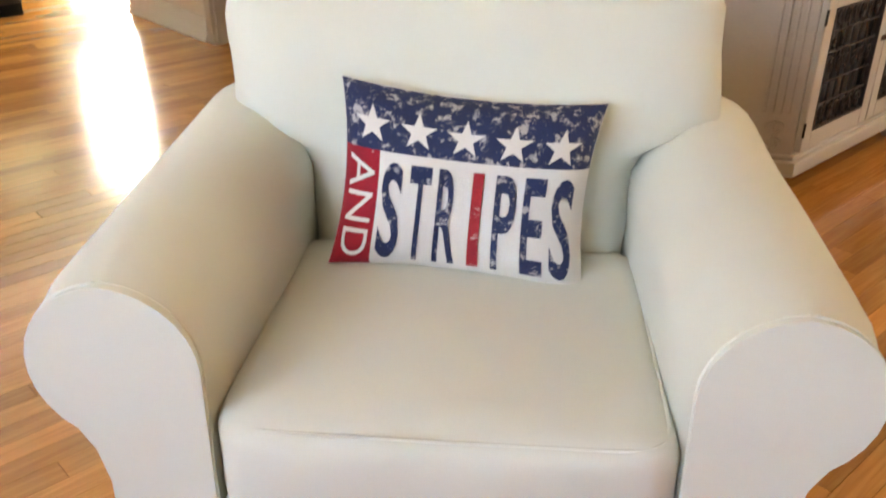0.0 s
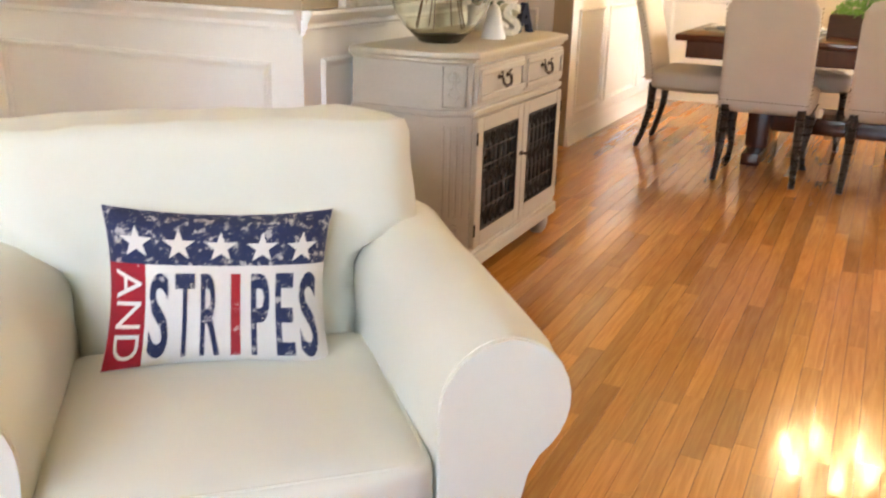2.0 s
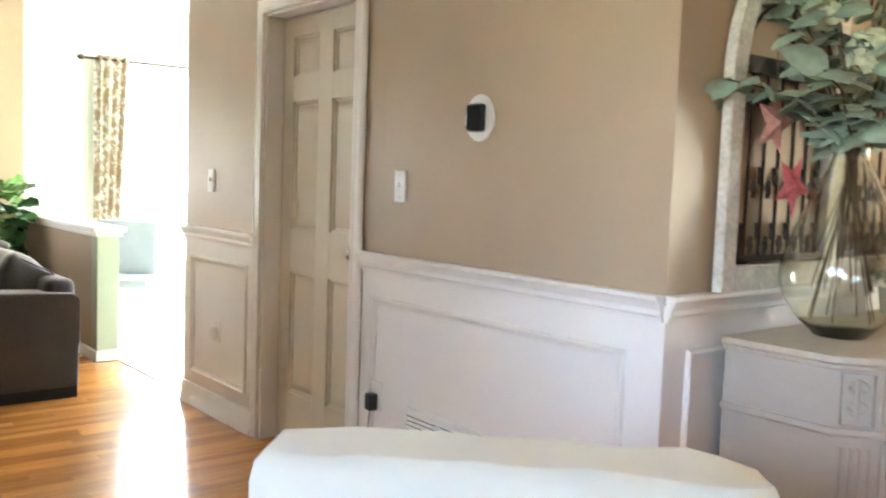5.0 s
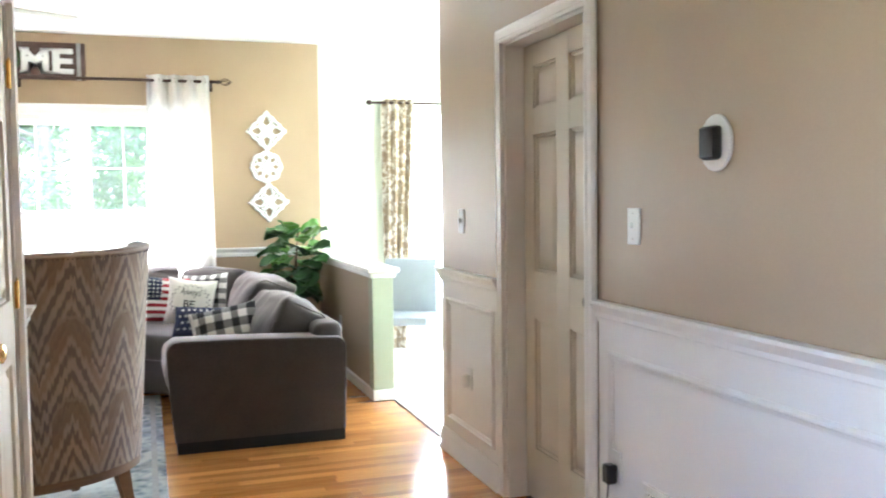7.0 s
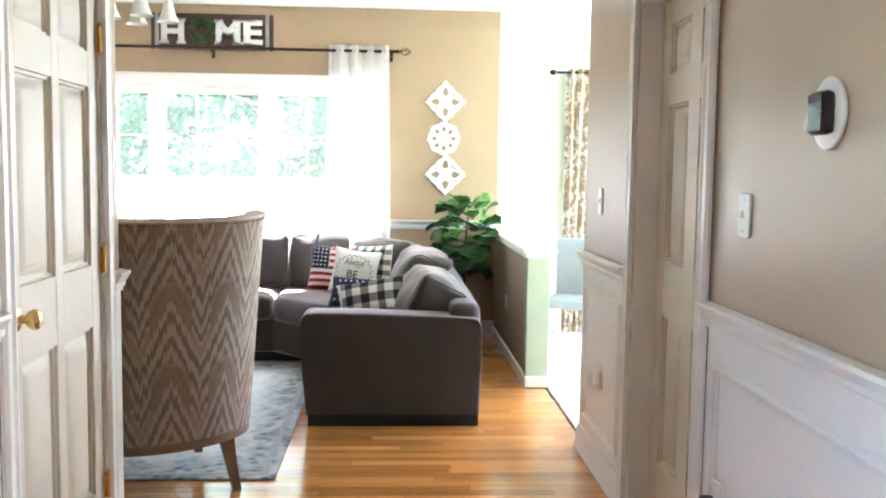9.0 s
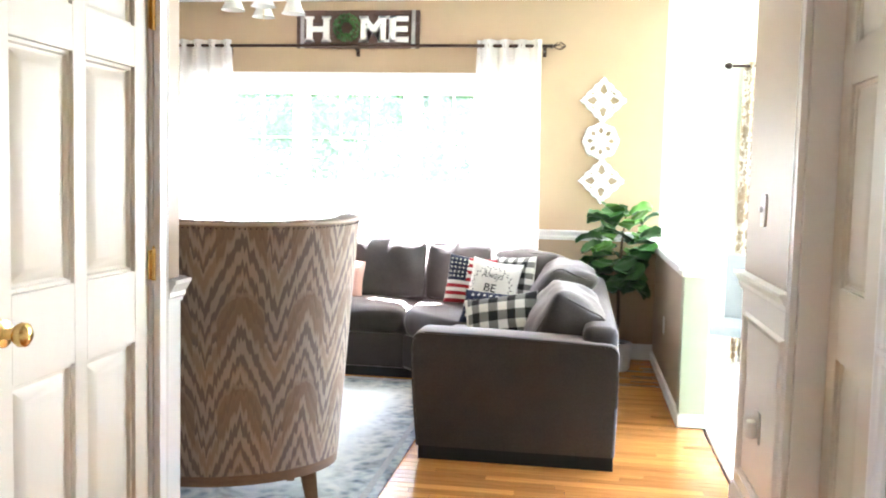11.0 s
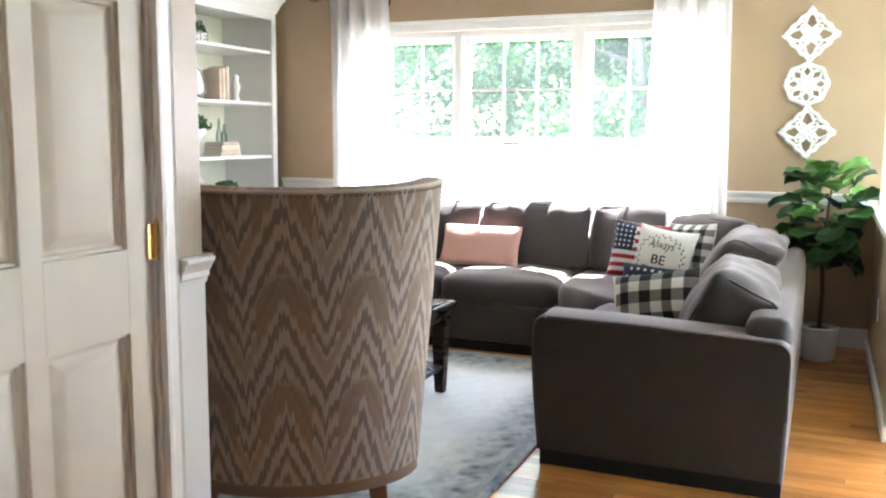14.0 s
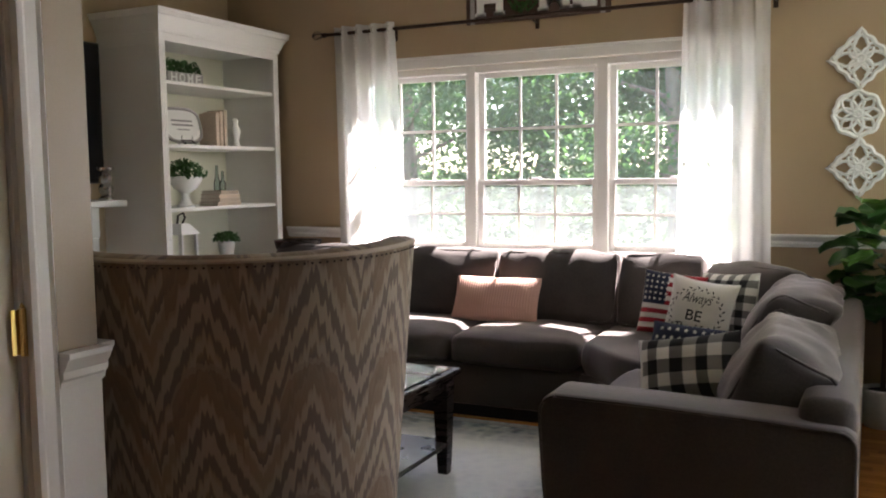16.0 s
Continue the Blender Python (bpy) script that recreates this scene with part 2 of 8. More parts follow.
def glass(name, color, thin=True, rough=0.0, veil=0.0):
    m = bpy.data.materials.new(name)
    m.use_nodes = True
    nt, N, L = m.node_tree, m.node_tree.nodes.new, m.node_tree.links.new
    b = nt.nodes["Principled BSDF"]
    if not thin:
        b.inputs["Base Color"].default_value = (*color, 1)
        b.inputs["Transmission Weight"].default_value, b.inputs["Roughness"].default_value, b.inputs["IOR"].default_value = 1.0, 0.03, 1.45
        return m
    tp, gl, fr, mix = N("ShaderNodeBsdfTransparent"), N("ShaderNodeBsdfGlossy"), N("ShaderNodeFresnel"), N("ShaderNodeMixShader")
    tp.inputs["Color"].default_value = (*color, 1)
    gl.inputs["Roughness"].default_value = 0.03 + rough
    fr.inputs["IOR"].default_value = 1.45
    L(fr.outputs[0], mix.inputs[0]), L(tp.outputs[0], mix.inputs[1]), L(gl.outputs[0], mix.inputs[2])
    last = mix.outputs[0]
    if veil:
        # a pale film: glare put into the panes, or a fine mesh that the sun catches
        dt, dm, nz, rg = N("ShaderNodeBsdfTranslucent"), N("ShaderNodeMixShader"), N("ShaderNodeTexNoise"), N("ShaderNodeMapRange")
        dt.inputs["Color"].default_value = (0.86, 0.92, 0.95, 1)
        nz.inputs["Scale"].default_value = 3.0
        rg.inputs[3].default_value, rg.inputs[4].default_value = veil * 0.5, veil * 1.5
        L(nz.outputs["Fac"], rg.inputs[0]), L(rg.outputs[0], dm.inputs[0]), L(last, dm.inputs[1]), L(dt.outputs[0], dm.inputs[2])
        last = dm.outputs[0]
    L(last, nt.nodes["Material Output"].inputs["Surface"])
    return m


# panes carry a faint white film that stands for glare over the view
PANE = glass("window_glass", (0.97, 0.98, 0.97), veil=0.006)
SCREENM = glass("insect_screen", (0.80, 0.80, 0.80), veil=0.045)
TABGLASS = glass("table_glass", (0.72, 0.80, 0.78))
VASEGLASS = glass("pale_green_glass", (0.93, 0.97, 0.94), thin=False)


def wood_floor(name, rand_output):
    """Honey oak strip flooring; each board its own tone, grain along x, satin varnish."""
    m = bpy.data.materials.new(name)
    m.use_nodes = True
    nt, N, L = m.node_tree, m.node_tree.nodes.new, m.node_tree.links.new
    b = nt.nodes["Principled BSDF"]
    if rand_output == "object":
        rnd = N("ShaderNodeObjectInfo").outputs["Random"]
    else:
        rnd = N("ShaderNodeNewGeometry").outputs["Random Per Island"]
    geo = N("ShaderNodeNewGeometry")
    mp, off = N("ShaderNodeMapping"), N("ShaderNodeCombineXYZ")
    mul = N("ShaderNodeMath")
    mul.operation, mul.inputs[1].default_value = "MULTIPLY", 37.0
    L(rnd, mul.inputs[0]), L(mul.outputs[0], off.inputs[0]), L(mul.outputs[0], off.inputs[2])
    L(geo.outputs["Position"], mp.inputs["Vector"]), L(off.outputs[0], mp.inputs["Location"])
    mp.inputs["Scale"].default_value = (2.2, 38, 38)
    n, n2 = N("ShaderNodeTexNoise"), N("ShaderNodeTexNoise")
    n.inputs["Scale"].default_value, n.inputs["Detail"].default_value, n.inputs["Distortion"].default_value = 1.6, 6, 1.2
    n2.inputs["Scale"].default_value = 1.1
    L(mp.outputs[0], n.inputs["Vector"]), L(geo.outputs["Position"], n2.inputs["Vector"])
    ramp = N("ShaderNodeValToRGB")
    ramp.color_ramp.elements[0].position, ramp.color_ramp.elements[0].color = 0.22, (0.43, 0.163, 0.038, 1)
    ramp.color_ramp.elements[1].position, ramp.color_ramp.elements[1].color = 0.78, (0.66, 0.295, 0.080, 1)
    L(n.outputs["Fac"], ramp.inputs["Fac"])
    hsv, r = N("ShaderNodeHueSaturation"), N("ShaderNodeMapRange")
    r.inputs[3].default_value, r.inputs[4].default_value = 0.70, 1.22
    L(rnd, r.inputs[0]), L(r.outputs[0], hsv.inputs["Value"]), L(ramp.outputs[0], hsv.inputs["Color"])
    L(hsv.outputs[0], b.inputs["Base Color"])
    rr = N("ShaderNodeMapRange")
    rr.inputs[3].default_value, rr.inputs[4].default_value = 0.10, 0.24
    L(n2.outputs["Fac"], rr.inputs[0]), L(rr.outputs[0], b.inputs["Roughness"])
    bump = N("ShaderNodeBump")
    b.inputs["Coat Weight"].default_value, b.inputs["Coat Roughness"].default_value = 0.35, 0.07
    bump.inputs["Strength"].default_value, bump.inputs["Distance"].default_value = 0.12, 0.002
    L(n.outputs["Fac"], bump.inputs["Height"]), L(bump.outputs[0], b.inputs["Normal"])
    return m


BOARD1 = wood_floor("oak_board", "object")
BOARD2 = wood_floor("oak_boards_joined", "island")
BULB = mat("warm_lit_bulb", (0.9, 0.8, 0.6), 0.3, bump=0)
BULB.node_tree.nodes["Principled BSDF"].inputs["Emission Color"].default_value = (1.0, 0.70, 0.36, 1)
BULB.node_tree.nodes["Principled BSDF"].inputs["Emission Strength"].default_value = 9.0
GAP = mat("dark_board_gap", (0.045, 0.022, 0.01), 0.8)


def ikat():
    """Woven flame-stitch fabric: jagged chevrons in cream, sand and grey; reads the weave's own coordinates."""
    m = bpy.data.materials.new("ikat_flame_fabric")
    m.use_nodes = True
    nt, N, L = m.node_tree, m.node_tree.nodes.new, m.node_tree.links.new
    b = nt.nodes["Principled BSDF"]
    at, sep = N("ShaderNodeAttribute"), N("ShaderNodeSeparateXYZ")
    at.attribute_name = "weave"
    L(at.outputs["Vector"], sep.inputs[0])

    def math_node(op, a, b_=None):
        k = N("ShaderNodeMath")
        k.operation = op
        for i, v in enumerate((a, b_)):
            if v is None:
                continue
            if isinstance(v, (int, float)):
                k.inputs[i].default_value = v
            else:
                L(v, k.inputs[i])
        return k.outputs[0]

    mp = N("ShaderNodeMapping")
    mp.inputs["Scale"].default_value = (105, 3.0, 1)
    jag = N("ShaderNodeTexNoise")
    jag.inputs["Scale"].default_value, jag.inputs["Detail"].default_value = 1.0, 1
    L(at.outputs["Vector"], mp.inputs["Vector"]), L(mp.outputs[0], jag.inputs["Vector"])
    mp2 = N("ShaderNodeMapping")
    mp2.inputs["Scale"].default_value = (5, 5, 1)
    slow = N("ShaderNodeTexNoise")
    slow.inputs["Scale"].default_value = 1.0
    L(at.outputs["Vector"], mp2.inputs["Vector"]), L(mp2.outputs[0], slow.inputs["Vector"])
    PER_U, PER_V = 0.220, 0.322
    zn = math_node("DIVIDE", math_node("PINGPONG", math_node("ADD", sep.outputs[0], PER_U * 20.0), PER_U / 2), PER_U / 2)
    # every thread is dyed a little higher or lower than its neighbour
    step = math_node("ADD", math_node("MULTIPLY", math_node("SUBTRACT", jag.outputs["Fac"], 0.5), 0.32), math_node("MULTIPLY", math_node("SUBTRACT", slow.outputs["Fac"], 0.5), 0.10))
    down = math_node("DIVIDE", math_node("SUBTRACT", 9.94, sep.outputs[1]), PER_V)
    lift = math_node("ADD", down, step)
    # flames: chevrons that fall from each point to the valleys
    fr = math_node("FRACT", math_node("SUBTRACT", lift, math_node("MULTIPLY", zn, 0.78)))
    ramp = N("ShaderNodeValToRGB")
    e = ramp.color_ramp.elements
    cream, sand, grey, tan = (0.46, 0.365, 0.275, 1), (0.37, 0.275, 0.195, 1), (0.215, 0.162, 0.135, 1), (0.29, 0.205, 0.14, 1)
    e[0].position, e[0].color = 0.0, cream
    e[1].position, e[1].color = 1.0, grey
    for pos, col in ((0.05, cream), (0.08, sand), (0.20, sand), (0.24, cream), (0.31, cream), (0.34, grey), (0.46, grey), (0.49, cream), (0.61, cream), (0.64, grey), (0.72, grey), (0.75, sand), (0.80, cream), (0.87, cream), (0.90, tan), (0.96, grey)):
        k = e.new(pos)
        k.color = col
    L(fr, ramp.inputs["Fac"])
    # brown arches over the flames: between a round crown and the first flame below it
    cell = math_node("FRACT", math_node("ADD", down, math_node("MULTIPLY", step, 0.35)))
    crown = math_node("SUBTRACT", cell, math_node("MULTIPLY", math_node("POWER", zn, 2.6), 0.78))
    first = math_node("SUBTRACT", math_node("ADD", cell, math_node("MULTIPLY", step, 0.6)), math_node("MULTIPLY", zn, 0.74))
    dome = math_node("MULTIPLY", math_node("GREATER_THAN", crown, 0.0), math_node("LESS_THAN", first, 0.20))
    dome = math_node("MULTIPLY", dome, math_node("LESS_THAN", zn, 0.66))
    rim = math_node("LESS_THAN", crown, 0.045)
    dcol, full = N("ShaderNodeMixRGB"), N("ShaderNodeMixRGB")
    dcol.inputs[1].default_value, dcol.inputs[2].default_value = (0.275, 0.19, 0.128, 1), (0.36, 0.28, 0.21, 1)
    L(rim, dcol.inputs[0]), L(math_node("MULTIPLY", dome, 0.80), full.inputs[0]), L(ramp.outputs[0], full.inputs[1]), L(dcol.outputs[0], full.inputs[2])
    fine = N("ShaderNodeTexNoise")
    fine.inputs["Scale"].default_value = 900
    L(at.outputs["Vector"], fine.inputs["Vector"])
    mixc = N("ShaderNodeMixRGB")
    mixc.blend_type, mixc.inputs[0].default_value = "MULTIPLY", 0.35
    L(full.outputs[0], mixc.inputs[1]), L(fine.outputs["Fac"], mixc.inputs[2])
    L(mixc.outputs[0], b.inputs["Base Color"])
    b.inputs["Roughness"].default_value, b.inputs["Sheen Weight"].default_value = 0.85, 0.15
    bump = N("ShaderNodeBump")
    bump.inputs["Strength"].default_value, bump.inputs["Distance"].default_value = 0.25, 0.002
    L(fine.outputs["Fac"], bump.inputs["Height"]), L(bump.outputs[0], b.inputs["Normal"])
    return m


IKAT = ikat()


def rug_material():
    """Distressed oriental rug in grey-blue and ivory, its middle lightened for the window's light."""
    m = bpy.data.materials.new("distressed_blue_rug")
    m.use_nodes = True
    nt, N, L = m.node_tree, m.node_tree.nodes.new, m.node_tree.links.new
    b = nt.nodes["Principled BSDF"]
    tc = N("ShaderNodeTexCoord")
    a, v, c = N("ShaderNodeTexNoise"), N("ShaderNodeTexVoronoi"), N("ShaderNodeTexNoise")
    a.inputs["Scale"].default_value, a.inputs["Detail"].default_value, a.inputs["Distortion"].default_value = 5.0, 8, 1.5
    v.inputs["Scale"].default_value, v.feature = 17.0, "F1"
    c.inputs["Scale"].default_value, c.inputs["Detail"].default_value = 1.3, 3
    for k in (a, v, c):
        L(tc.outputs["Object"], k.inputs["Vector"])
    r1, r2 = N("ShaderNodeValToRGB"), N("ShaderNodeValToRGB")
    e = r1.color_ramp.elements
    e[0].position, e[0].color = 0.40, (0.06, 0.085, 0.11, 1)
    e[1].position, e[1].color = 0.60, (0.50, 0.50, 0.46, 1)
    k = e.new(0.5)
    k.color = (0.24, 0.29, 0.33, 1)
    L(a.outputs["Fac"], r1.inputs["Fac"])
    e = r2.color_ramp.elements
    e[0].position, e[0].color = 0.15, (0.11, 0.14, 0.17, 1)
    e[1].position, e[1].color = 0.55, (0.50, 0.50, 0.47, 1)
    L(v.outputs["Distance"], r2.inputs["Fac"])
    mx = N("ShaderNodeMixRGB")
    L(c.outputs["Fac"], mx.inputs[0]), L(r1.outputs[0], mx.inputs[1]), L(r2.outputs[0], mx.inputs[2])
    sp = N("ShaderNodeSeparateXYZ")
    L(tc.outputs["Object"], sp.inputs[0])

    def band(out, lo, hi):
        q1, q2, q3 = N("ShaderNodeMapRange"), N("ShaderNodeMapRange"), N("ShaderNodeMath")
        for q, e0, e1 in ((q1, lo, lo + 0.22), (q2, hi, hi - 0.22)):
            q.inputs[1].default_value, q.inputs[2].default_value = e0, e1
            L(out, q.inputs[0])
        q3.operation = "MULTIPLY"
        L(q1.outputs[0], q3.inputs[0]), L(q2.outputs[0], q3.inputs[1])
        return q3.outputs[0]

    # ivory middle made paler still: window light painted into the rug's colour
    lit_field, ivory = N("ShaderNodeMath"), N("ShaderNodeMixRGB")
    lit_field.operation = "MULTIPLY"
    L(band(sp.outputs[0], -1.85, 0.66), lit_field.inputs[0]), L(band(sp.outputs[1], 4.62, 6.70), lit_field.inputs[1])
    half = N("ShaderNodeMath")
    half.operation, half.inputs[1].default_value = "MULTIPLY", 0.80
    L(lit_field.outputs[0], half.inputs[0]), L(half.outputs[0], ivory.inputs[0])
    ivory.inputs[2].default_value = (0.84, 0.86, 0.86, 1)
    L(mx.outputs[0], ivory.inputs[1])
    L(ivory.outputs[0], b.inputs["Base Color"])
    b.inputs["Roughness"].default_value = 0.95
    f = N("ShaderNodeTexNoise")
    f.inputs["Scale"].default_value = 350
    L(tc.outputs["Object"], f.inputs["Vector"])
    bump = N("ShaderNodeBump")
    bump.inputs["Strength"].default_value, bump.inputs["Distance"].default_value = 0.5, 0.004
    L(f.outputs["Fac"], bump.inputs["Height"]), L(bump.outputs[0], b.inputs["Normal"])
    return m


RUG = rug_material()


def distressed(name, color, under, scale=55.0, cut=0.55):
    """Screen print that has worn away in flecks to the cloth beneath."""
    m = mat(name, color, 0.88, noise_scale=30, vary=0.25, grain=300, bump=0.2)
    nt, N, L = m.node_tree, m.node_tree.nodes.new, m.node_tree.links.new
    b = nt.nodes["Principled BSDF"]
    src = b.inputs["Base Color"].links[0].from_socket
    tc, n, r, mx = N("ShaderNodeTexCoord"), N("ShaderNodeTexNoise"), N("ShaderNodeMapRange"), N("ShaderNodeMixRGB")
    n.inputs["Scale"].default_value, n.inputs["Detail"].default_value, n.inputs["Roughness"].default_value = scale, 8, 0.75
    L(tc.outputs["Object"], n.inputs["Vector"]), L(n.outputs["Fac"], r.inputs[0])
    r.inputs[1].default_value, r.inputs[2].default_value = cut, cut + 0.05
    L(r.outputs[0], mx.inputs[0]), L(src, mx.inputs[1])
    mx.inputs[2].default_value = (*under, 1)
    L(mx.outputs[0], b.inputs["Base Color"])
    return m


NAVY_WORN = distressed("worn_navy_print", (0.018, 0.028, 0.085), (0.46, 0.43, 0.42), 50, 0.545)
RED_WORN = distressed("worn_red_print", (0.36, 0.010, 0.022), (0.55, 0.40, 0.38), 30, 0.66)
STRIPE_RED = distressed("worn_red_letter", (0.38, 0.02, 0.03), (0.6, 0.5, 0.48), 34, 0.56)

# ---- mesh building ----


class MB:
    """Collects vertices and faces of one mesh."""

    def __init__(self):
        self.v, self.f, self.mi, self.weave = [], [], [], []

    def add(self, vs, fs, mi=0):
        o = len(self.v)
        self.v += [tuple(p) for p in vs]
        self.f += [tuple(o + i for i in f) for f in fs]
        self.mi += [mi] * len(fs)
        return self

    def box(self, x0, y0, z0, x1, y1, z1, b=0.0, mi=0):
        x0, x1, y0, y1, z0, z1 = min(x0, x1), max(x0, x1), min(y0, y1), max(y0, y1), min(z0, z1), max(z0, z1)
        b = min(b, (x1 - x0) * 0.45, (y1 - y0) * 0.45, (z1 - z0) * 0.45)
        if b <= 0:
            vs = [(x, y, z) for z in (z0, z1) for y in (y0, y1) for x in (x0, x1)]
            return self.add(vs, [(0, 2, 3, 1), (4, 5, 7, 6), (0, 1, 5, 4), (2, 6, 7, 3), (0, 4, 6, 2), (1, 3, 7, 5)], mi)
        bm = bmesh.new()
        bmesh.ops.create_cube(bm, size=1.0, matrix=Matrix.LocRotScale(((x0 + x1) / 2, (y0 + y1) / 2, (z0 + z1) / 2), None, (x1 - x0, y1 - y0, z1 - z0)))
        bmesh.ops.bevel(bm, geom=bm.edges[:], offset=b, segments=2 if b > 0.006 else 1, affect="EDGES", profile=0.5)
        return self.bm(bm, mi)

    def bm(self, bm, mi=0):
        bm.verts.index_update()
        self.add([v.co for v in bm.verts], [[v.index for v in f.verts] for f in bm.faces], mi)
        bm.free()
        return self

    def prism(self, poly, z0, z1, b=0.0, mi=0):
        """An upright prism over a counter-clockwise outline, its top and bottom edges eased by b."""
        n = len(poly)
        cx, cy = sum(p[0] for p in poly) / n, sum(p[1] for p in poly) / n
        levels = [(z0, 0.0), (z1, 0.0)] if b <= 0 else [(z0, b), (z0 + b, 0.0), (z1 - b, 0.0), (z1 - 0.3 * b, 0.3 * b), (z1, b)]
        vs = []
        for z, s in levels:
            for x, y in poly:
                d = math.hypot(x - cx, y - cy) or 1
                vs.append((x - (x - cx) / d * s, y - (y - cy) / d * s, z))
        fs = [tuple(range(n))[::-1], tuple(range((len(levels) - 1) * n, len(levels) * n))]
        for k in range(len(levels) - 1):
            fs += [(k * n + i, k * n + (i + 1) % n, (k + 1) * n + (i + 1) % n, (k + 1) * n + i) for i in range(n)]
        return self.add(vs, fs, mi)

    def lathe(self, profile, at=(0, 0, 0), seg=24, mi=0, scale=(1, 1)):
        """Turned form: profile of (radius, z) from bottom to top."""
        vs, fs, m = [], [], len(profile)
        for r, z in profile:
            for k in range(seg):
                a = 2 * math.pi * k / seg
                vs.append((at[0] + r * math.cos(a) * scale[0], at[1] + r * math.sin(a) * scale[1], at[2] + z))
        for j in range(m - 1):
            fs += [(j * seg + k, j * seg + (k + 1) % seg, (j + 1) * seg + (k + 1) % seg, (j + 1) * seg + k) for k in range(seg)]
        fs += [tuple(range(seg))[::-1], tuple(range((m - 1) * seg, m * seg))]
        return self.add(vs, fs, mi)

    def tube(self, path, r, seg=8, mi=0):
        """A round bar along a path; r is one radius or one per point."""
        pts = [Vector(p) for p in path]
        rs = [r] * len(pts) if isinstance(r, (int, float)) else r
        vs, fs = [], []
        up = Vector((0.013, 0.021, 1))
        for i, p in enumerate(pts):
            d = (pts[min(i + 1, len(pts) - 1)] - pts[max(i - 1, 0)]).normalized()
            if abs(d.dot(up.normalized())) > 0.98:
                up = Vector((1, 0.017, 0.011))
            s = d.cross(up).normalized()
            u = s.cross(d)
            vs += [p + rs[i] * (math.cos(2 * math.pi * k / seg) * s + math.sin(2 * math.pi * k / seg) * u) for k in range(seg)]
        for j in range(len(pts) - 1):
            fs += [(j * seg + k, j * seg + (k + 1) % seg, (j + 1) * seg + (k + 1) % seg, (j + 1) * seg + k) for k in range(seg)]
        fs += [tuple(range(seg))[::-1], tuple(range((len(pts) - 1) * seg, len(pts) * seg))]
        return self.add(vs, fs, mi)

    def grid(self, fn, nu, nv, close_u=False, mi=0, mif=None):
        """A sheet fn(u, v) over 0..1."""
        cols = nu if close_u else nu + 1
        vs = [fn(i / nu, j / nv) for j in range(nv + 1) for i in range(cols)]
        fs, o = [], len(self.v)
        for j in range(nv):
            for i in range(nu):
                i2 = (i + 1) % cols
                fs.append((j * cols + i, j * cols + i2, (j + 1) * cols + i2, (j + 1) * cols + i))
        self.v += [tuple(p) for p in vs]
        self.f += [tuple(o + k for k in f) for f in fs]
        self.mi += [mif((i + 0.5) / nu, (j + 0.5) / nv) if mif else mi for j in range(nv) for i in range(nu)]
        return self

    def rail(self, profile, p0, p1, out, mi=0):
        """A moulding: profile of (stand-off, height) swept level from p0 to p1, standing out towards out."""
        p0, p1, out = Vector(p0), Vector(p1), Vector(out)
        n = len(profile)
        vs = [p + out * d + Vector((0, 0, z)) for p in (p0, p1) for d, z in profile]
        fs = [(i, (i + 1) % n, n + (i + 1) % n, n + i) for i in range(n)] + [tuple(range(n))[::-1], tuple(range(n, 2 * n))]
        return self.add(vs, fs, mi)

    def move(self, m, start=0):
        self.v[start:] = [tuple(m @ Vector(p)) for p in self.v[start:]]
        return self


def mesh_of(name, mb, mats, smooth):
    me = bpy.data.meshes.new(name)
    me.from_pydata(mb.v, [], mb.f)
    for m in mats if isinstance(mats, (list, tuple)) else [mats]:
        me.materials.append(m)
    if any(mb.mi):
        me.polygons.foreach_set("material_index", mb.mi)
    if mb.weave:
        me.attributes.new("weave", "FLOAT_VECTOR", "POINT").data.foreach_set("vector", [c for w in mb.weave for c in w])
    bm = bmesh.new()
    bm.from_mesh(me)
    bmesh.ops.recalc_face_normals(bm, faces=bm.faces)
    if smooth:
        lim = radians(smooth if smooth > 1 else 40)
        for f in bm.faces:
            f.smooth = True
        for e in bm.edges:
            if len(e.link_faces) == 2 and e.calc_face_angle(0) > lim:
                e.smooth = False
    bm.to_mesh(me)
    bm.free()
    return me


def part(name, mb, material, parent=None, label="", smooth=40, at=None):
    """Links one mesh as a part of parent."""
    ob = new(name, mesh_of(name, mb, material, smooth))
    if parent:
        ob.parent = parent
    if at is not None:
        ob.matrix_basis = at
    if label:
        ob["label"] = label
    return ob


def thing(name, label, category, at=None, group="", kind=""):
    """An Empty at a thing's base."""
    ob = new(name)
    ob.empty_display_size = 0.1
    if at is not None:
        ob.matrix_basis = at
    return tagged(ob, label, category, group, kind)


def solid(name, mb, material, label, category, kind="", group="", smooth=40, at=None):
    """A thing or piece of the setting of one mesh."""
    return tagged(part(name, mb, material, None, "", smooth, at), label, category, group, kind)


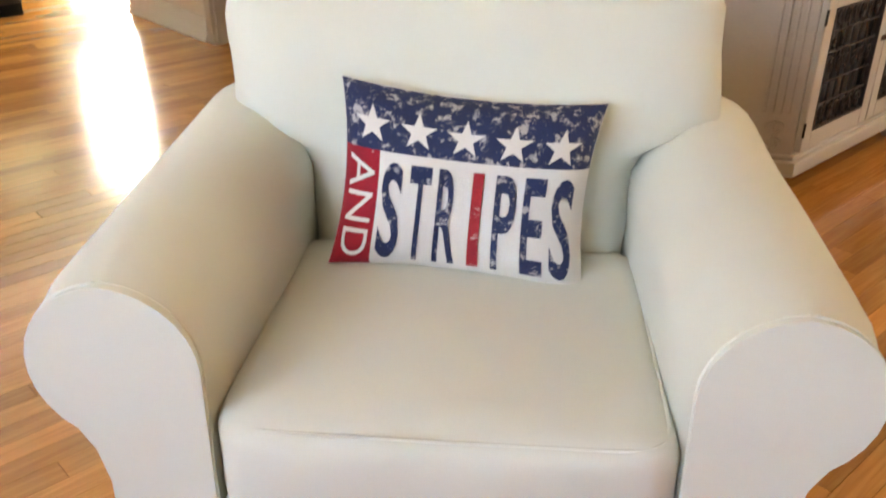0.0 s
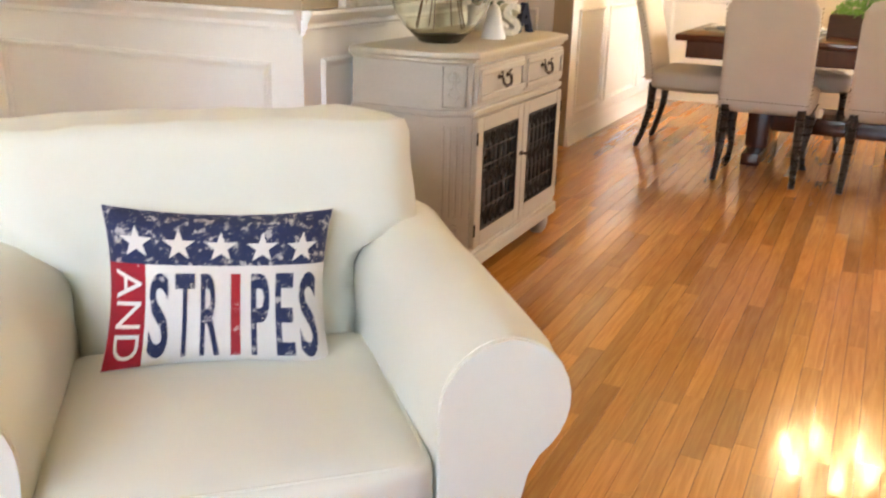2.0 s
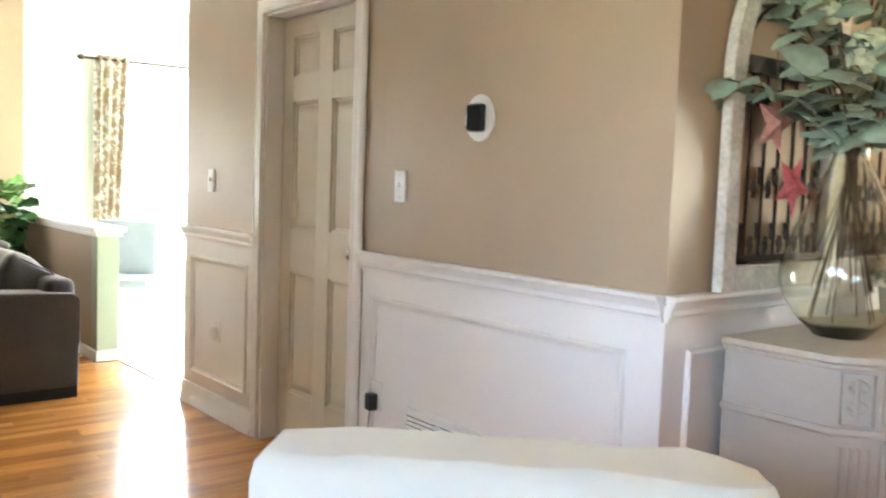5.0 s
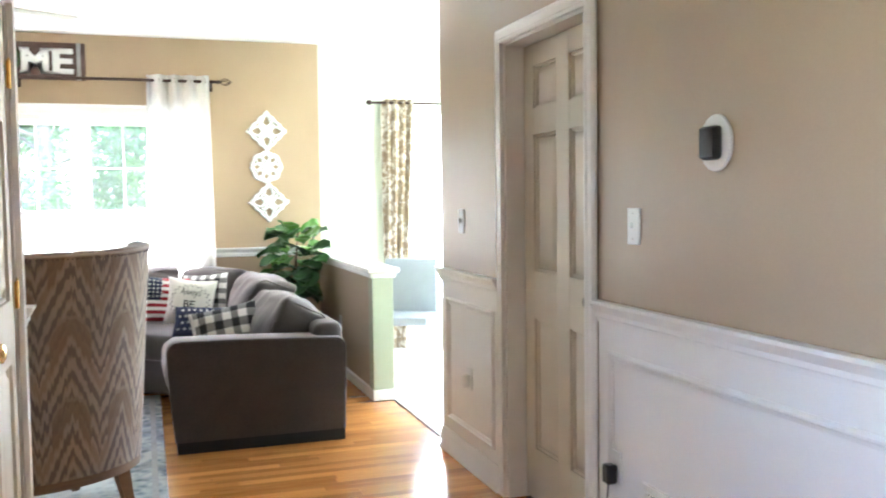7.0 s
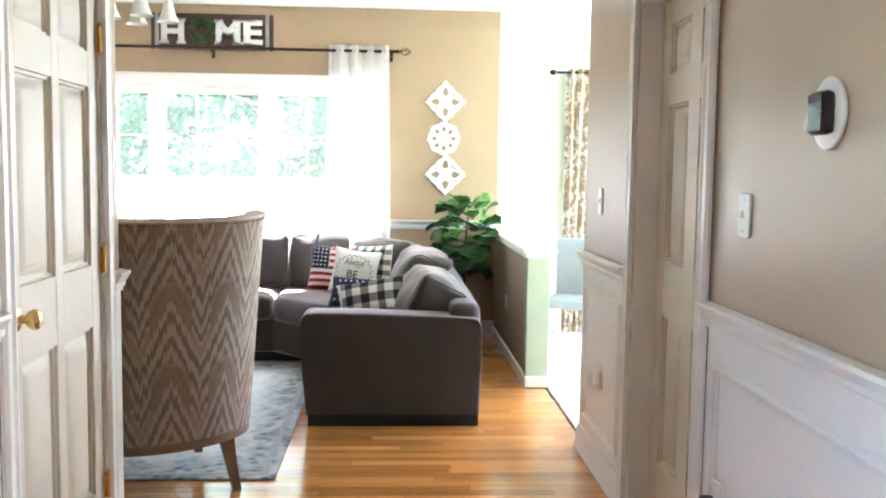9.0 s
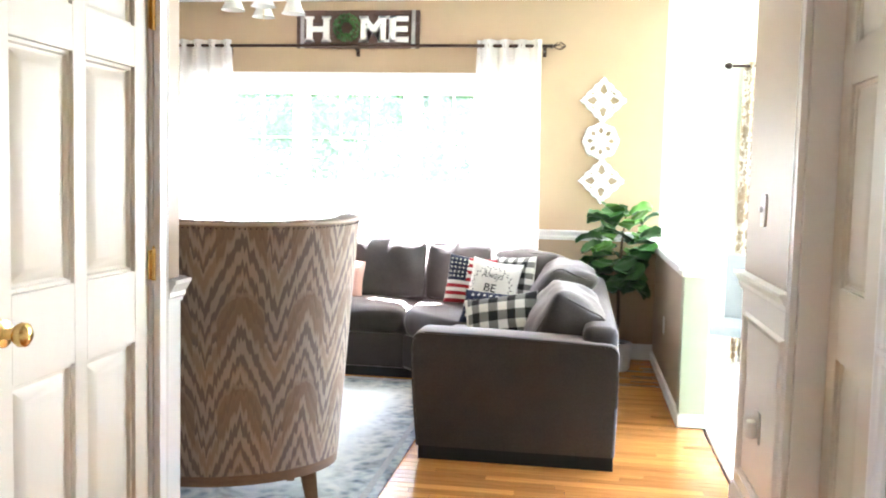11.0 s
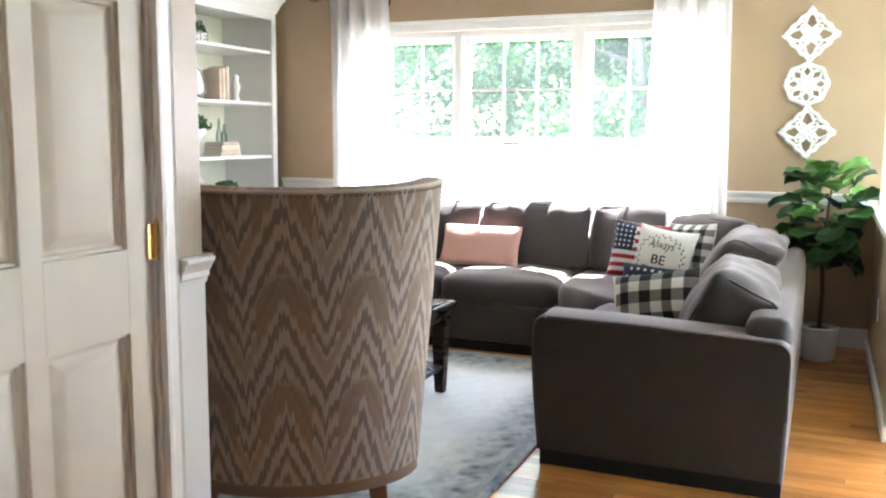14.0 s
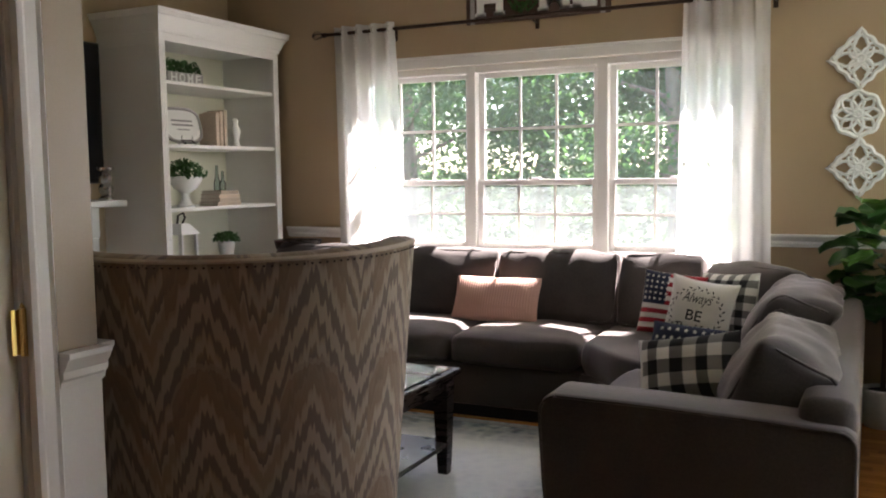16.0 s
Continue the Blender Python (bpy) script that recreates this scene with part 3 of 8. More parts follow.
def cushion(mb, c, size, r=0.05, puff=0.03, n=9, wob=0.006, seed=0.0, mi=0, turn=None):
    """A stuffed block: rounded edges, swollen faces, slight unevenness."""
    bm = bmesh.new()
    bmesh.ops.create_cube(bm, size=2.0)
    bmesh.ops.subdivide_edges(bm, edges=bm.edges[:], cuts=n, use_grid_fill=True)
    h = Vector(size) / 2
    r = min(r, min(h) * 0.95)
    for v in bm.verts:
        p = Vector([v.co[i] * h[i] for i in range(3)])
        q = Vector([max(-(h[i] - r), min(h[i] - r, p[i])) for i in range(3)])
        d = p - q
        if d.length > 1e-6:
            p = q + d.normalized() * r
        u = v.co
        for i in range(3):
            a, b = (i + 1) % 3, (i + 2) % 3
            if abs(u[i]) > 0.99:
                p[i] += math.copysign(puff * (h[i] < max(h) * 0.9 and 1 or 0.45) * (1 - u[a] ** 2) * (1 - u[b] ** 2), u[i])
        p += wob * Vector([noise.noise(p * 6 + Vector((seed, k * 9.1, 0))) for k in range(3)])
        v.co = p
    m = Matrix.Translation(c) @ (turn.to_4x4() if turn else Matrix.Identity(4))
    bmesh.ops.transform(bm, matrix=m, verts=bm.verts)
    return mb.bm(bm, mi)


def rot(ax=0, ay=0, az=0):
    return Euler((radians(ax), radians(ay), radians(az))).to_matrix()

# ---- the setting ----
H = 2.71
WX, WY = 2.262, 8.05  # hall wall and window wall
CORNER = 1.672


def wall(name, label, material, axis, a0, a1, p0, p1, z1=H, openings=()):
    """A wall along x or y from a0 to a1, between the planes p0 and p1, with openings (a0, a1, z0, z1) cut through."""
    mb = MB()
    put = (lambda s, e, b, t: mb.box(s, p0, b, e, p1, t)) if axis == "x" else (lambda s, e, b, t: mb.box(p0, s, b, p1, e, t))
    at = a0
    for s, e, b, t in sorted(openings):
        put(at, s, 0, z1)
        if b > 0:
            put(s, e, 0, b)
        if t < z1:
            put(s, e, t, z1)
        at = e
    put(at, a1, 0, z1)
    return solid(name, mb, material, label, "wall", "structure")


DOOR_R = (3.225, 4.025, 0.0, 2.045)
DOOR_L = (2.925, 3.705, 0.0, 2.045)
WIN = (-1.58, 1.155, 0.80, 2.075)
wall("wall_hall_east", "taupe painted hall wall above white wainscot", TAUPE, "y", CORNER, 4.935, WX, WX + 0.13, openings=[DOOR_R])
# TAN here puts the chandelier's warm glow into the nook wall's colour
wall("wall_nook", "taupe wall behind the sideboard, coloured tan for warm lamplight", TAN, "x", WX + 0.13, 4.05, CORNER, CORNER + 0.12)
wall("wall_hall_west", "taupe painted hall wall with a closet door", TAUPE, "y", 1.80, 3.884, 0.18, 0.30, openings=[DOOR_L])
wall("wall_window", "tan painted living room wall with a wide window", TAN, "x", -2.69, 2.185, WY, WY + 0.16, openings=[WIN])
wall("wall_living_west", "tan painted wall behind the bookcase", TAN, "y", 3.76, WY + 0.16, -2.81, -2.69)
wall("wall_living_south", "tan painted wall closing the living room", TAN, "x", -2.69, 0.18, 3.76, 3.884)
wall("wall_front_north", "taupe painted wall of the front room", TAUPE, "x", -2.81, 0.30, 1.68, 1.80)
# unseen wall; its second opening is added to hold the warm fill lamp
wall("wall_front_west", "taupe painted wall with a window", TAUPE, "y", -2.81, 1.68, -2.81, -2.69, openings=[(-1.2, -0.2, 1.35, 2.45), (0.3, 1.4, 1.35, 2.45)])
wall("wall_front_south", "taupe painted wall with a tall window", TAUPE, "x", -2.69, 7.93, -2.81, -2.69, openings=[(6.45, 7.65, 0.7, 2.3)])
wall("wall_dining_north", "tan painted dining wall above white wainscot", TAN, "x", 5.33, 7.93, 1.773, 1.90)
wall("wall_dining_east", "tan painted far dining wall", TAN, "y", -2.81, 1.773, 7.80, 7.93)
wall("wall_passage_east", "brown shaded passage wall", TAUPE, "y", 1.90, 4.0, 5.33, 5.45)
wall("wall_passage_north", "plain wall closing the passage", TAUPE, "x", WX + 0.13, 5.45, 3.9, 4.02)
wall("wall_kitchen_south", "pale wall of the kitchen", KWALL, "x", WX + 0.13, 6.2, 4.805, 4.935)
wall("wall_kitchen_east", "pale kitchen wall with a window", KWALL, "y", 4.935, 8.3, 6.08, 6.2, openings=[(5.3, 7.6, 0.5, 2.4)])
wall("wall_kitchen_north", "pale kitchen wall with a window", KWALL, "x", 2.188, 6.2, 8.12, 8.27, openings=[(3.05, 5.1, 0.4, 2.35)])
solid("ceiling", MB().box(-2.9, -2.9, H, 8.0, 8.4, H + 0.1), CEIL, "flat white painted ceiling", "ceiling", "structure")
solid("subfloor", MB().box(-2.81, -2.81, -0.12, 7.93, 8.21, -0.011), GAP, "dark subfloor beneath the boards", "floor", "structure")
solid("kitchen_floor", MB().box(2.314, 4.935, -0.010, 6.2, 8.27, 0.001), TILE, "pale tiled kitchen floor", "floor", "structure")
solid("threshold", MB().box(2.296, 4.935, -0.010, 2.310, 6.06, 0.005, 0.002), OAKLEG, "dark wooden threshold strip in the floor", "threshold", "structure")

# half wall with a pale green end and white cap
hw = thing("half_wall", "low taupe half wall with pale green end post", "half wall", kind="structure")
part("half_wall_body", MB().box(2.17, 6.25, 0, 2.30, WY - 0.002, 0.86), TAUPE, hw)
part("end_post", MB().box(2.163, 6.135, 0, 2.307, 6.25, 0.855, 0.003), GREEN_POST, hw, "pale green painted end post")
capm = MB().box(2.125, 6.09, 0.868, 2.345, WY - 0.002, 0.902, 0.006)
capm.box(2.145, 6.112, 0.835, 2.325, WY - 0.002, 0.868, 0.008)
part("cap", capm, WHITE, hw, "white moulded cap")
bb = MB().box(2.152, 6.122, 0, 2.318, WY - 0.002, 0.075, 0.006)
part("base_moulding", bb, WHITE, hw, "white base moulding")

# mouldings
CHAIR_RAIL = [(0, -0.075), (0.010, -0.075), (0.012, -0.062), (0.020, -0.055), (0.020, -0.040), (0.026, -0.034), (0.036, -0.014), (0.040, -0.012), (0.040, 0.0), (0, 0.0)]
BASE = [(0, 0), (0.028, 0), (0.028, 0.012), (0.018, 0.024), (0.016, 0.085), (0.010, 0.100), (0.006, 0.115), (0, 0.118)]
CASING = [(0, 0), (0.020, 0.0), (0.022, 0.012), (0.016, 0.022), (0.016, 0.048), (0.020, 0.056), (0.010, 0.066), (0, 0.066)]
RAIL_Z = 0.993


def wainscot(name, axis, a0, a1, plane, out, panels, gaps=(), skin=True, z=RAIL_Z):
    """White wainscot on a wall: flat skin, chair rail, baseboard and applied panel frames. out: +1 or -1 from the plane."""
    t = thing(name, "white wainscot with chair rail and panel moulding", "wainscot", kind="structure")
    o = Vector((0, out, 0)) if axis == "x" else Vector((out, 0, 0))
    P = (lambda a, d, h: (a, plane + out * d, h)) if axis == "x" else (lambda a, d, h: (plane + out * d, a, h))
    runs, at = [], a0
    for s, e in sorted(gaps):
        runs.append((at, s))
        at = e
    runs.append((at, a1))
    for s, e in runs:
        if e - s < 0.02:
            continue
        if skin:
            q0, q1 = P(s, 0.0, 0), P(e, 0.004, z - 0.03)
            part("skin", MB().box(*q0, *q1), WHITE, t)
        part("chair_rail", MB().rail(CHAIR_RAIL, P(s, 0.004, z), P(e, 0.004, z), o), WHITE, t)
        part("baseboard", MB().rail(BASE, P(s, 0.004, 0), P(e, 0.004, 0), o), WHITE, t)
    for s, e, b, h in panels:
        mb, w = MB(), 0.032
        prof = [(0.004, 0.0), (0.012, 0.002), (0.019, 0.007), (0.019, 0.014), (0.012, 0.020), (0.008, 0.032), (0.004, 0.032)]
        ring = []
        for d, k in prof:
            ring.append([P(s + k, d, b + k), P(e - k, d, b + k), P(e - k, d, h - k), P(s + k, d, h - k)])
        vs = [p for r in ring for p in r]
        fs = [(i * 4 + j, i * 4 + (j + 1) % 4, (i + 1) * 4 + (j + 1) % 4, (i + 1) * 4 + j) for i in range(len(prof) - 1) for j in range(4)]
        part("panel_frame", mb.add(vs, fs), WHITE, t, smooth=25)
    return t


wainscot("wainscot_hall_east", "y", CORNER, 4.935, WX, -1, [(1.795, 3.085, 0.19, 0.822), (4.165, 4.83, 0.18, 0.835)], [(3.16, 4.09)])
wainscot("wainscot_nook", "x", WX - 0.004, 4.05, CORNER, -1, [(2.36, 4.0, 0.19, 0.835)])
wainscot("wainscot_hall_west", "y", 1.80, 3.884, 0.30, 1, [], [(2.86, 3.77)])
wainscot("wainscot_hall_west_end", "x", 0.18, 0.304, 3.884, 1, [])
wainscot("wainscot_dining_north", "x", 5.326, 7.80, 1.773, -1, [(5.45, 6.05, 0.19, 0.86), (6.13, 6.95, 0.19, 0.86), (7.03, 7.72, 0.19, 0.86)], z=1.03)
wainscot("wainscot_dining_east", "y", -2.69, 1.773, 7.80, -1, [(-2.5, -1.0, 0.19, 0.86), (-0.9, 0.5, 0.19, 0.86), (0.6, 1.7, 0.19, 0.86)], z=1.03)
wainscot("wainscot_passage", "y", 1.90, 3.9, 5.33, -1, [(2.0, 2.75, 0.19, 0.86), (2.85, 3.8, 0.19, 0.86)], z=1.03)
wainscot("wainscot_living_window", "x", -2.17, 2.17, WY, -1, [], [(-1.66, 1.235)], skin=False, z=0.97)
wainscot("wainscot_front_north", "x", -2.69, 0.30, 1.68, -1, [(-2.5, -1.2, 0.19, 0.835), (-1.1, 0.2, 0.19, 0.835)])


def door(name, axis_plane, y0, y1, out, recess, knob_at, knob_mat, hinges, stile, mid):
    """A six-panel door in the wall x = axis_plane, opening from y0 to y1, with casing and jamb. out: the side it is seen from."""
    t = thing(name, "closed cream six-panel door in a white moulded casing", "door", kind="structure")
    X = lambda d: axis_plane + out * d
    h, th = 2.045, 0.04
    face = -recess
    w = y1 - y0
    g = 0.018
    ya, yb = y0 + g, y1 - g
    slab = MB()
    slab.box(X(face - 0.028), ya, 0.012, X(face - th), yb, h - 0.02)
    cols = [(ya + stile, (ya + yb) / 2 - mid / 2), ((ya + yb) / 2 + mid / 2, yb - stile)]
    rows = [(0.245, 0.828), (1.038, 1.632), (1.748, 1.932)]
    for s, e in ((ya, cols[0][0]), (cols[0][1], cols[1][0]), (cols[1][1], yb)):
        slab.box(X(face), s, 0.012, X(face - 0.028), e, h - 0.02, 0.002)
    edges = [0.012, rows[0][0], rows[0][1], rows[1][0], rows[1][1], rows[2][0], rows[2][1], h - 0.02]
    for k in range(0, 8, 2):
        for s, e in cols:
            slab.box(X(face - 0.0005), s, edges[k], X(face - 0.028), e, edges[k + 1])
    leaf = part("door_leaf", slab, DOOR, t)
    for s, e in cols:
        for b, hh in rows:
            pan = MB()
            prof = [(-0.0275, 0.0), (-0.011, 0.001), (-0.012, 0.010), (-0.021, 0.014), (-0.021, 0.022), (-0.006, 0.052), (-0.005, 0.056)]
            vs = []
            for d, k in prof:
                vs += [(X(face + d), s + k, b + k), (X(face + d), e - k, b + k), (X(face + d), e - k, hh - k), (X(face + d), s + k, hh - k)]
            n = len(prof)
            fs = [(i * 4 + j, i * 4 + (j + 1) % 4, (i + 1) * 4 + (j + 1) % 4, (i + 1) * 4 + j) for i in range(n - 1) for j in range(4)]
            fs.append(tuple(range((n - 1) * 4, n * 4)))
            part("raised_panel", pan.add(vs, fs), DOOR, leaf, smooth=20)
    ky, kz = knob_at
    kn = MB().lathe([(0.0, 0), (0.033, 0.0), (0.033, 0.006), (0.013, 0.012), (0.012, 0.03), (0.022, 0.036), (0.029, 0.048), (0.027, 0.060), (0.016, 0.068), (0.0, 0.069)], seg=20)
    kn.move(Matrix.Translation((X(face), ky, kz)) @ Matrix.Rotation(math.pi / 2 * out, 4, "Y"))
    part("door_knob", kn, knob_mat, t, "polished door knob")
    jamb = MB()
    for s, e in ((y0 - 0.002, y0 + g - 0.003), (y1 - g + 0.003, y1 + 0.002)):
        jamb.box(X(0.004), s, 0, X(-0.125), e, h)
    jamb.box(X(0.004), y0, h - 0.016, X(-0.125), y1, h + 0.002)
    part("jamb", jamb, WHITE, t)
    cas = MB()
    c = 0.066
    # mitred casing: inner edge at the opening
    ring = []
    for d, k in CASING:
        k2 = k - 0.004
        ring += [(X(0.006 + d), y0 - k2, 0.0), (X(0.006 + d), y0 - k2, h + k2), (X(0.006 + d), y1 + k2, h + k2), (X(0.006 + d), y1 + k2, 0.0)]
    n = len(CASING)
    fs = [(i * 4 + j, i * 4 + j + 1, ((i + 1) % n) * 4 + j + 1, ((i + 1) % n) * 4 + j) for i in range(n) for j in range(3)]
    part("casing", cas.add(ring, fs), WHITE, t, smooth=25)
    for z in hinges:
        hg = MB()
        hy = y1 - 0.012
        hg.tube([(X(0.008 + max(face, 0)), hy, z - 0.048), (X(0.008 + max(face, 0)), hy, z + 0.048)], 0.0075)
        hg.lathe([(0.0, 0), (0.006, 0.002), (0.0, 0.012)], (X(0.008), hy, z + 0.048), 8)
        hg.box(X(0.001), hy - 0.022, z - 0.045, X(0.0035), hy + 0.01, z + 0.045)
        part("hinge", hg, BRASS, t, "brass butt hinge")
    return t


door("door_1", WX, DOOR_R[0], DOOR_R[1], -1, 0.085, (3.31, 0.965), STEEL, (), 0.096, 0.116)
door("door_2", 0.30, DOOR_L[0], DOOR_L[1], 1, 0.004, (2.99, 0.955), BRASS, (0.25, 1.05, 1.80), 0.084, 0.060)

# triple window
win = thing("window_1", "white triple double-hung window with grilles", "window", kind="structure")
wx0, wx1, wz0, wz1 = WIN
part("window_casing", MB().box(wx0 - 0.07, WY - 0.022, wz1 - 0.002, wx1 + 0.07, WY - 0.001, wz1 + 0.062, 0.004).box(wx0 - 0.09, WY - 0.032, wz1 + 0.062, wx1 + 0.09, WY - 0.001, wz1 + 0.080, 0.004)
     .box(wx0 - 0.07, WY - 0.022, wz0, wx0 + 0.002, WY - 0.001, wz1 - 0.002, 0.004).box(wx1 - 0.002, WY - 0.022, wz0, wx1 + 0.07, WY - 0.001, wz1 - 0.002, 0.004), WHITE, win)
part("window_sill", MB().box(wx0 - 0.10, WY - 0.06, wz0 - 0.03, wx1 + 0.10, WY + 0.05, wz0, 0.006), WHITE, win)
fr = MB()
fr.box(wx0, WY + 0.03, wz1 - 0.045, wx1, WY + 0.13, wz1).box(wx0, WY + 0.03, wz0, wx1, WY + 0.13, wz0 + 0.04)
UNITS = [(wx0 + 0.03, -0.695), (-0.635, 0.212), (0.282, wx1 - 0.03)]
for a, b in ((wx0, wx0 + 0.03), (-0.695, -0.635), (0.212, 0.282), (wx1 - 0.03, wx1)):
    fr.box(a, WY + 0.028, wz0, b, WY + 0.132, wz1, 0.003)
part("window_frame", fr, WHITE, win)
MEET = 1.285
for a, b in UNITS:
    for lo, hi, yy in ((wz0 + 0.04, MEET + 0.02, WY + 0.06), (MEET - 0.02, wz1 - 0.045, WY + 0.095)):
        s = MB()
        s.box(a, yy, lo, a + 0.04, yy + 0.03, hi, 0.003).box(b - 0.04, yy, lo, b, yy + 0.03, hi, 0.003)
        s.box(a + 0.04, yy, lo, b - 0.04, yy + 0.03, lo + 0.04, 0.003).box(a + 0.04, yy, hi - 0.035, b - 0.04, yy + 0.03, hi, 0.003)
        sash = part("sash", s, WHITE, win)
        g = MB()
        for k in (1, 2):
            x = a + 0.04 + (b - a - 0.08) * k / 3
            g.box(x - 0.009, yy + 0.009, lo + 0.04, x + 0.009, yy + 0.021, hi - 0.035)
        zm = (lo + hi) / 2
        g.box(a + 0.04, yy + 0.0085, zm - 0.009, b - 0.04, yy + 0.0215, zm + 0.009)
        part("grille", g, WHITE, sash)
        pn = part("pane", MB().box(a + 0.04, yy + 0.013, lo + 0.04, b - 0.04, yy + 0.017, hi - 0.035), PANE, sash)
        pn.visible_shadow = False
    scr = part("insect_screen", MB().box(a + 0.01, WY + 0.115, wz0 + 0.04, b - 0.01, WY + 0.116, MEET), SCREENM, win, "fine insect screen")
    scr.visible_shadow = False
    lk = MB().box((a + b) / 2 - 0.03, WY + 0.045, MEET + 0.02, (a + b) / 2 + 0.03, WY + 0.075, MEET + 0.034, 0.004)
    part("sash_lock", lk, WHITE, win)

kb = thing("window_2", "kitchen window with a white sheer blind", "window", kind="structure")
part("window_frame", MB().box(3.05, 8.15, 0.40, 3.11, 8.24, 2.35).box(5.04, 8.15, 0.40, 5.10, 8.24, 2.35).box(3.11, 8.15, 0.40, 5.04, 8.24, 0.46).box(3.11, 8.15, 2.29, 5.04, 8.24, 2.35).box(4.04, 8.15, 0.46, 4.11, 8.24, 2.29), WHITE, kb)
part("sheer_blind", MB().box(3.05, 8.135, 0.41, 5.10, 8.138, 2.34), SHEER, kb, "white sheer roller blind")

# ---- outside ----
solid("ground", MB().box(-300, 8.30, -0.75, 300, 400, -0.6).box(-300, -300, -0.75, 300, -2.9, -0.6), GRASS, "mown green lawn around the house", "lawn", "structure")
rng = random.Random(4)


def tree(at, height, spread, leaves, seed):
    r = random.Random(seed)
    t = thing("tree", "leafy green deciduous tree on the lawn", "tree", pose(*at), "trees behind the house")
    tr = MB()
    top = Vector((r.uniform(-0.3, 0.3), r.uniform(-0.3, 0.3), height * 0.8))
    tr.tube([(0, 0, -0.1), top * 0.35 + Vector((0.06, 0, 0)), top * 0.7, top], [0.17, 0.13, 0.09, 0.03], 9)
    tips = []
    for k in range(16):
        z = height * (0.22 + 0.58 * k / 16)
        a = k * 2.4 + r.uniform(-0.3, 0.3)
        base = top * (z / top.z)
        L = spread * (1.05 - 0.45 * abs(z / height - 0.45))
        end = base + Vector((math.cos(a) * L, math.sin(a) * L, r.uniform(0.1, 0.9)))
        midp = (base + end) / 2 + Vector((0, 0, 0.15))
        tr.tube([base, midp, end], [0.035, 0.022, 0.008], 6)
        tips += [midp, end, (midp + end) / 2]
    part("trunk", tr, BARK, t)
    cr = MB()
    vs, fs = [], []
    for _ in range(leaves):
        c = tips[r.randrange(len(tips))] + Vector((r.gauss(0, 0.34), r.gauss(0, 0.34), r.gauss(0, 0.26)))
        m = Euler((r.uniform(-1, 1), r.uniform(-1, 1), r.uniform(0, 6.3))).to_matrix()
        s = r.uniform(0.032, 0.070)
        o = len(vs)
        vs += [c + m @ Vector(p) * s for p in ((-1, 0, 0), (-0.2, -0.55, 0.1), (1, 0, 0), (-0.2, 0.55, 0.1))]
        fs.append((o, o + 1, o + 2, o + 3))
    part("crown", cr.add(vs, fs), TREELEAF, t, smooth=0)
    return t


for k, (tx, ty, th) in enumerate([(-7.5, 17, 7.5), (-4.6, 14.5, 6.5), (-2.4, 17.5, 8), (-0.6, 14.8, 6.2), (1.6, 16.5, 7.6), (3.4, 14.6, 6.4), (5.6, 17.8, 8), (8.2, 15.8, 7), (-10.5, 20, 9), (0.4, 21, 9.5), (-5, 21.5, 9.5), (4.5, 22, 9.5)]):
    tree((tx, ty, -0.6), th, 2.2 + 0.05 * th, 24000, 10 + k)
hedge = MB()
hv, hf = [], []
for _ in range(9000):
    c = Vector((rng.uniform(-14, 12), 23.5 + rng.uniform(-0.8, 0.8), -0.6 + 2.0 * rng.random() ** 0.8))
    m = Euler((rng.uniform(-1, 1), rng.uniform(-1, 1), rng.uniform(0, 6.3))).to_matrix()
    s, o = rng.uniform(0.08, 0.2), len(hv)
    hv += [c + m @ Vector(p) * s for p in ((-1, 0, 0), (-0.2, -0.55, 0.1), (1, 0, 0), (-0.2, 0.55, 0.1))]
    hf.append((o, o + 1, o + 2, o + 3))
solid("undergrowth", hedge.add(hv, hf), TREELEAF, "dense green undergrowth beyond the lawn", "undergrowth", "stuff", smooth=0)

# ---- front room: slipcovered armchair ----
CH = pose(0.725, 0.72, 0, 0, 0, -47.1)  # local x to the sitter's left, y to the back
chair = thing("armchair", "cream slipcovered armchair with rolled arms", "armchair", CH)


def arm_outline(side, n=20):
    """Front outline of one rolled arm, from the floor on the inner side over the roll to the floor outside."""
    cx, cz, r = 0.388, 0.516, 0.122
    pts = [(0.272, 0.20), (0.268, 0.36), (0.266, cz)]
    for k in range(1, n):
        a = math.pi - (math.pi + 0.95) * k / (n - 1)
        pts.append((cx + r * math.cos(a), cz + r * 0.98 * math.sin(a)))
    pts += [(0.440, 0.385), (0.428, 0.33), (0.430, 0.20)]
    return [(side * x, z) for x, z in pts]


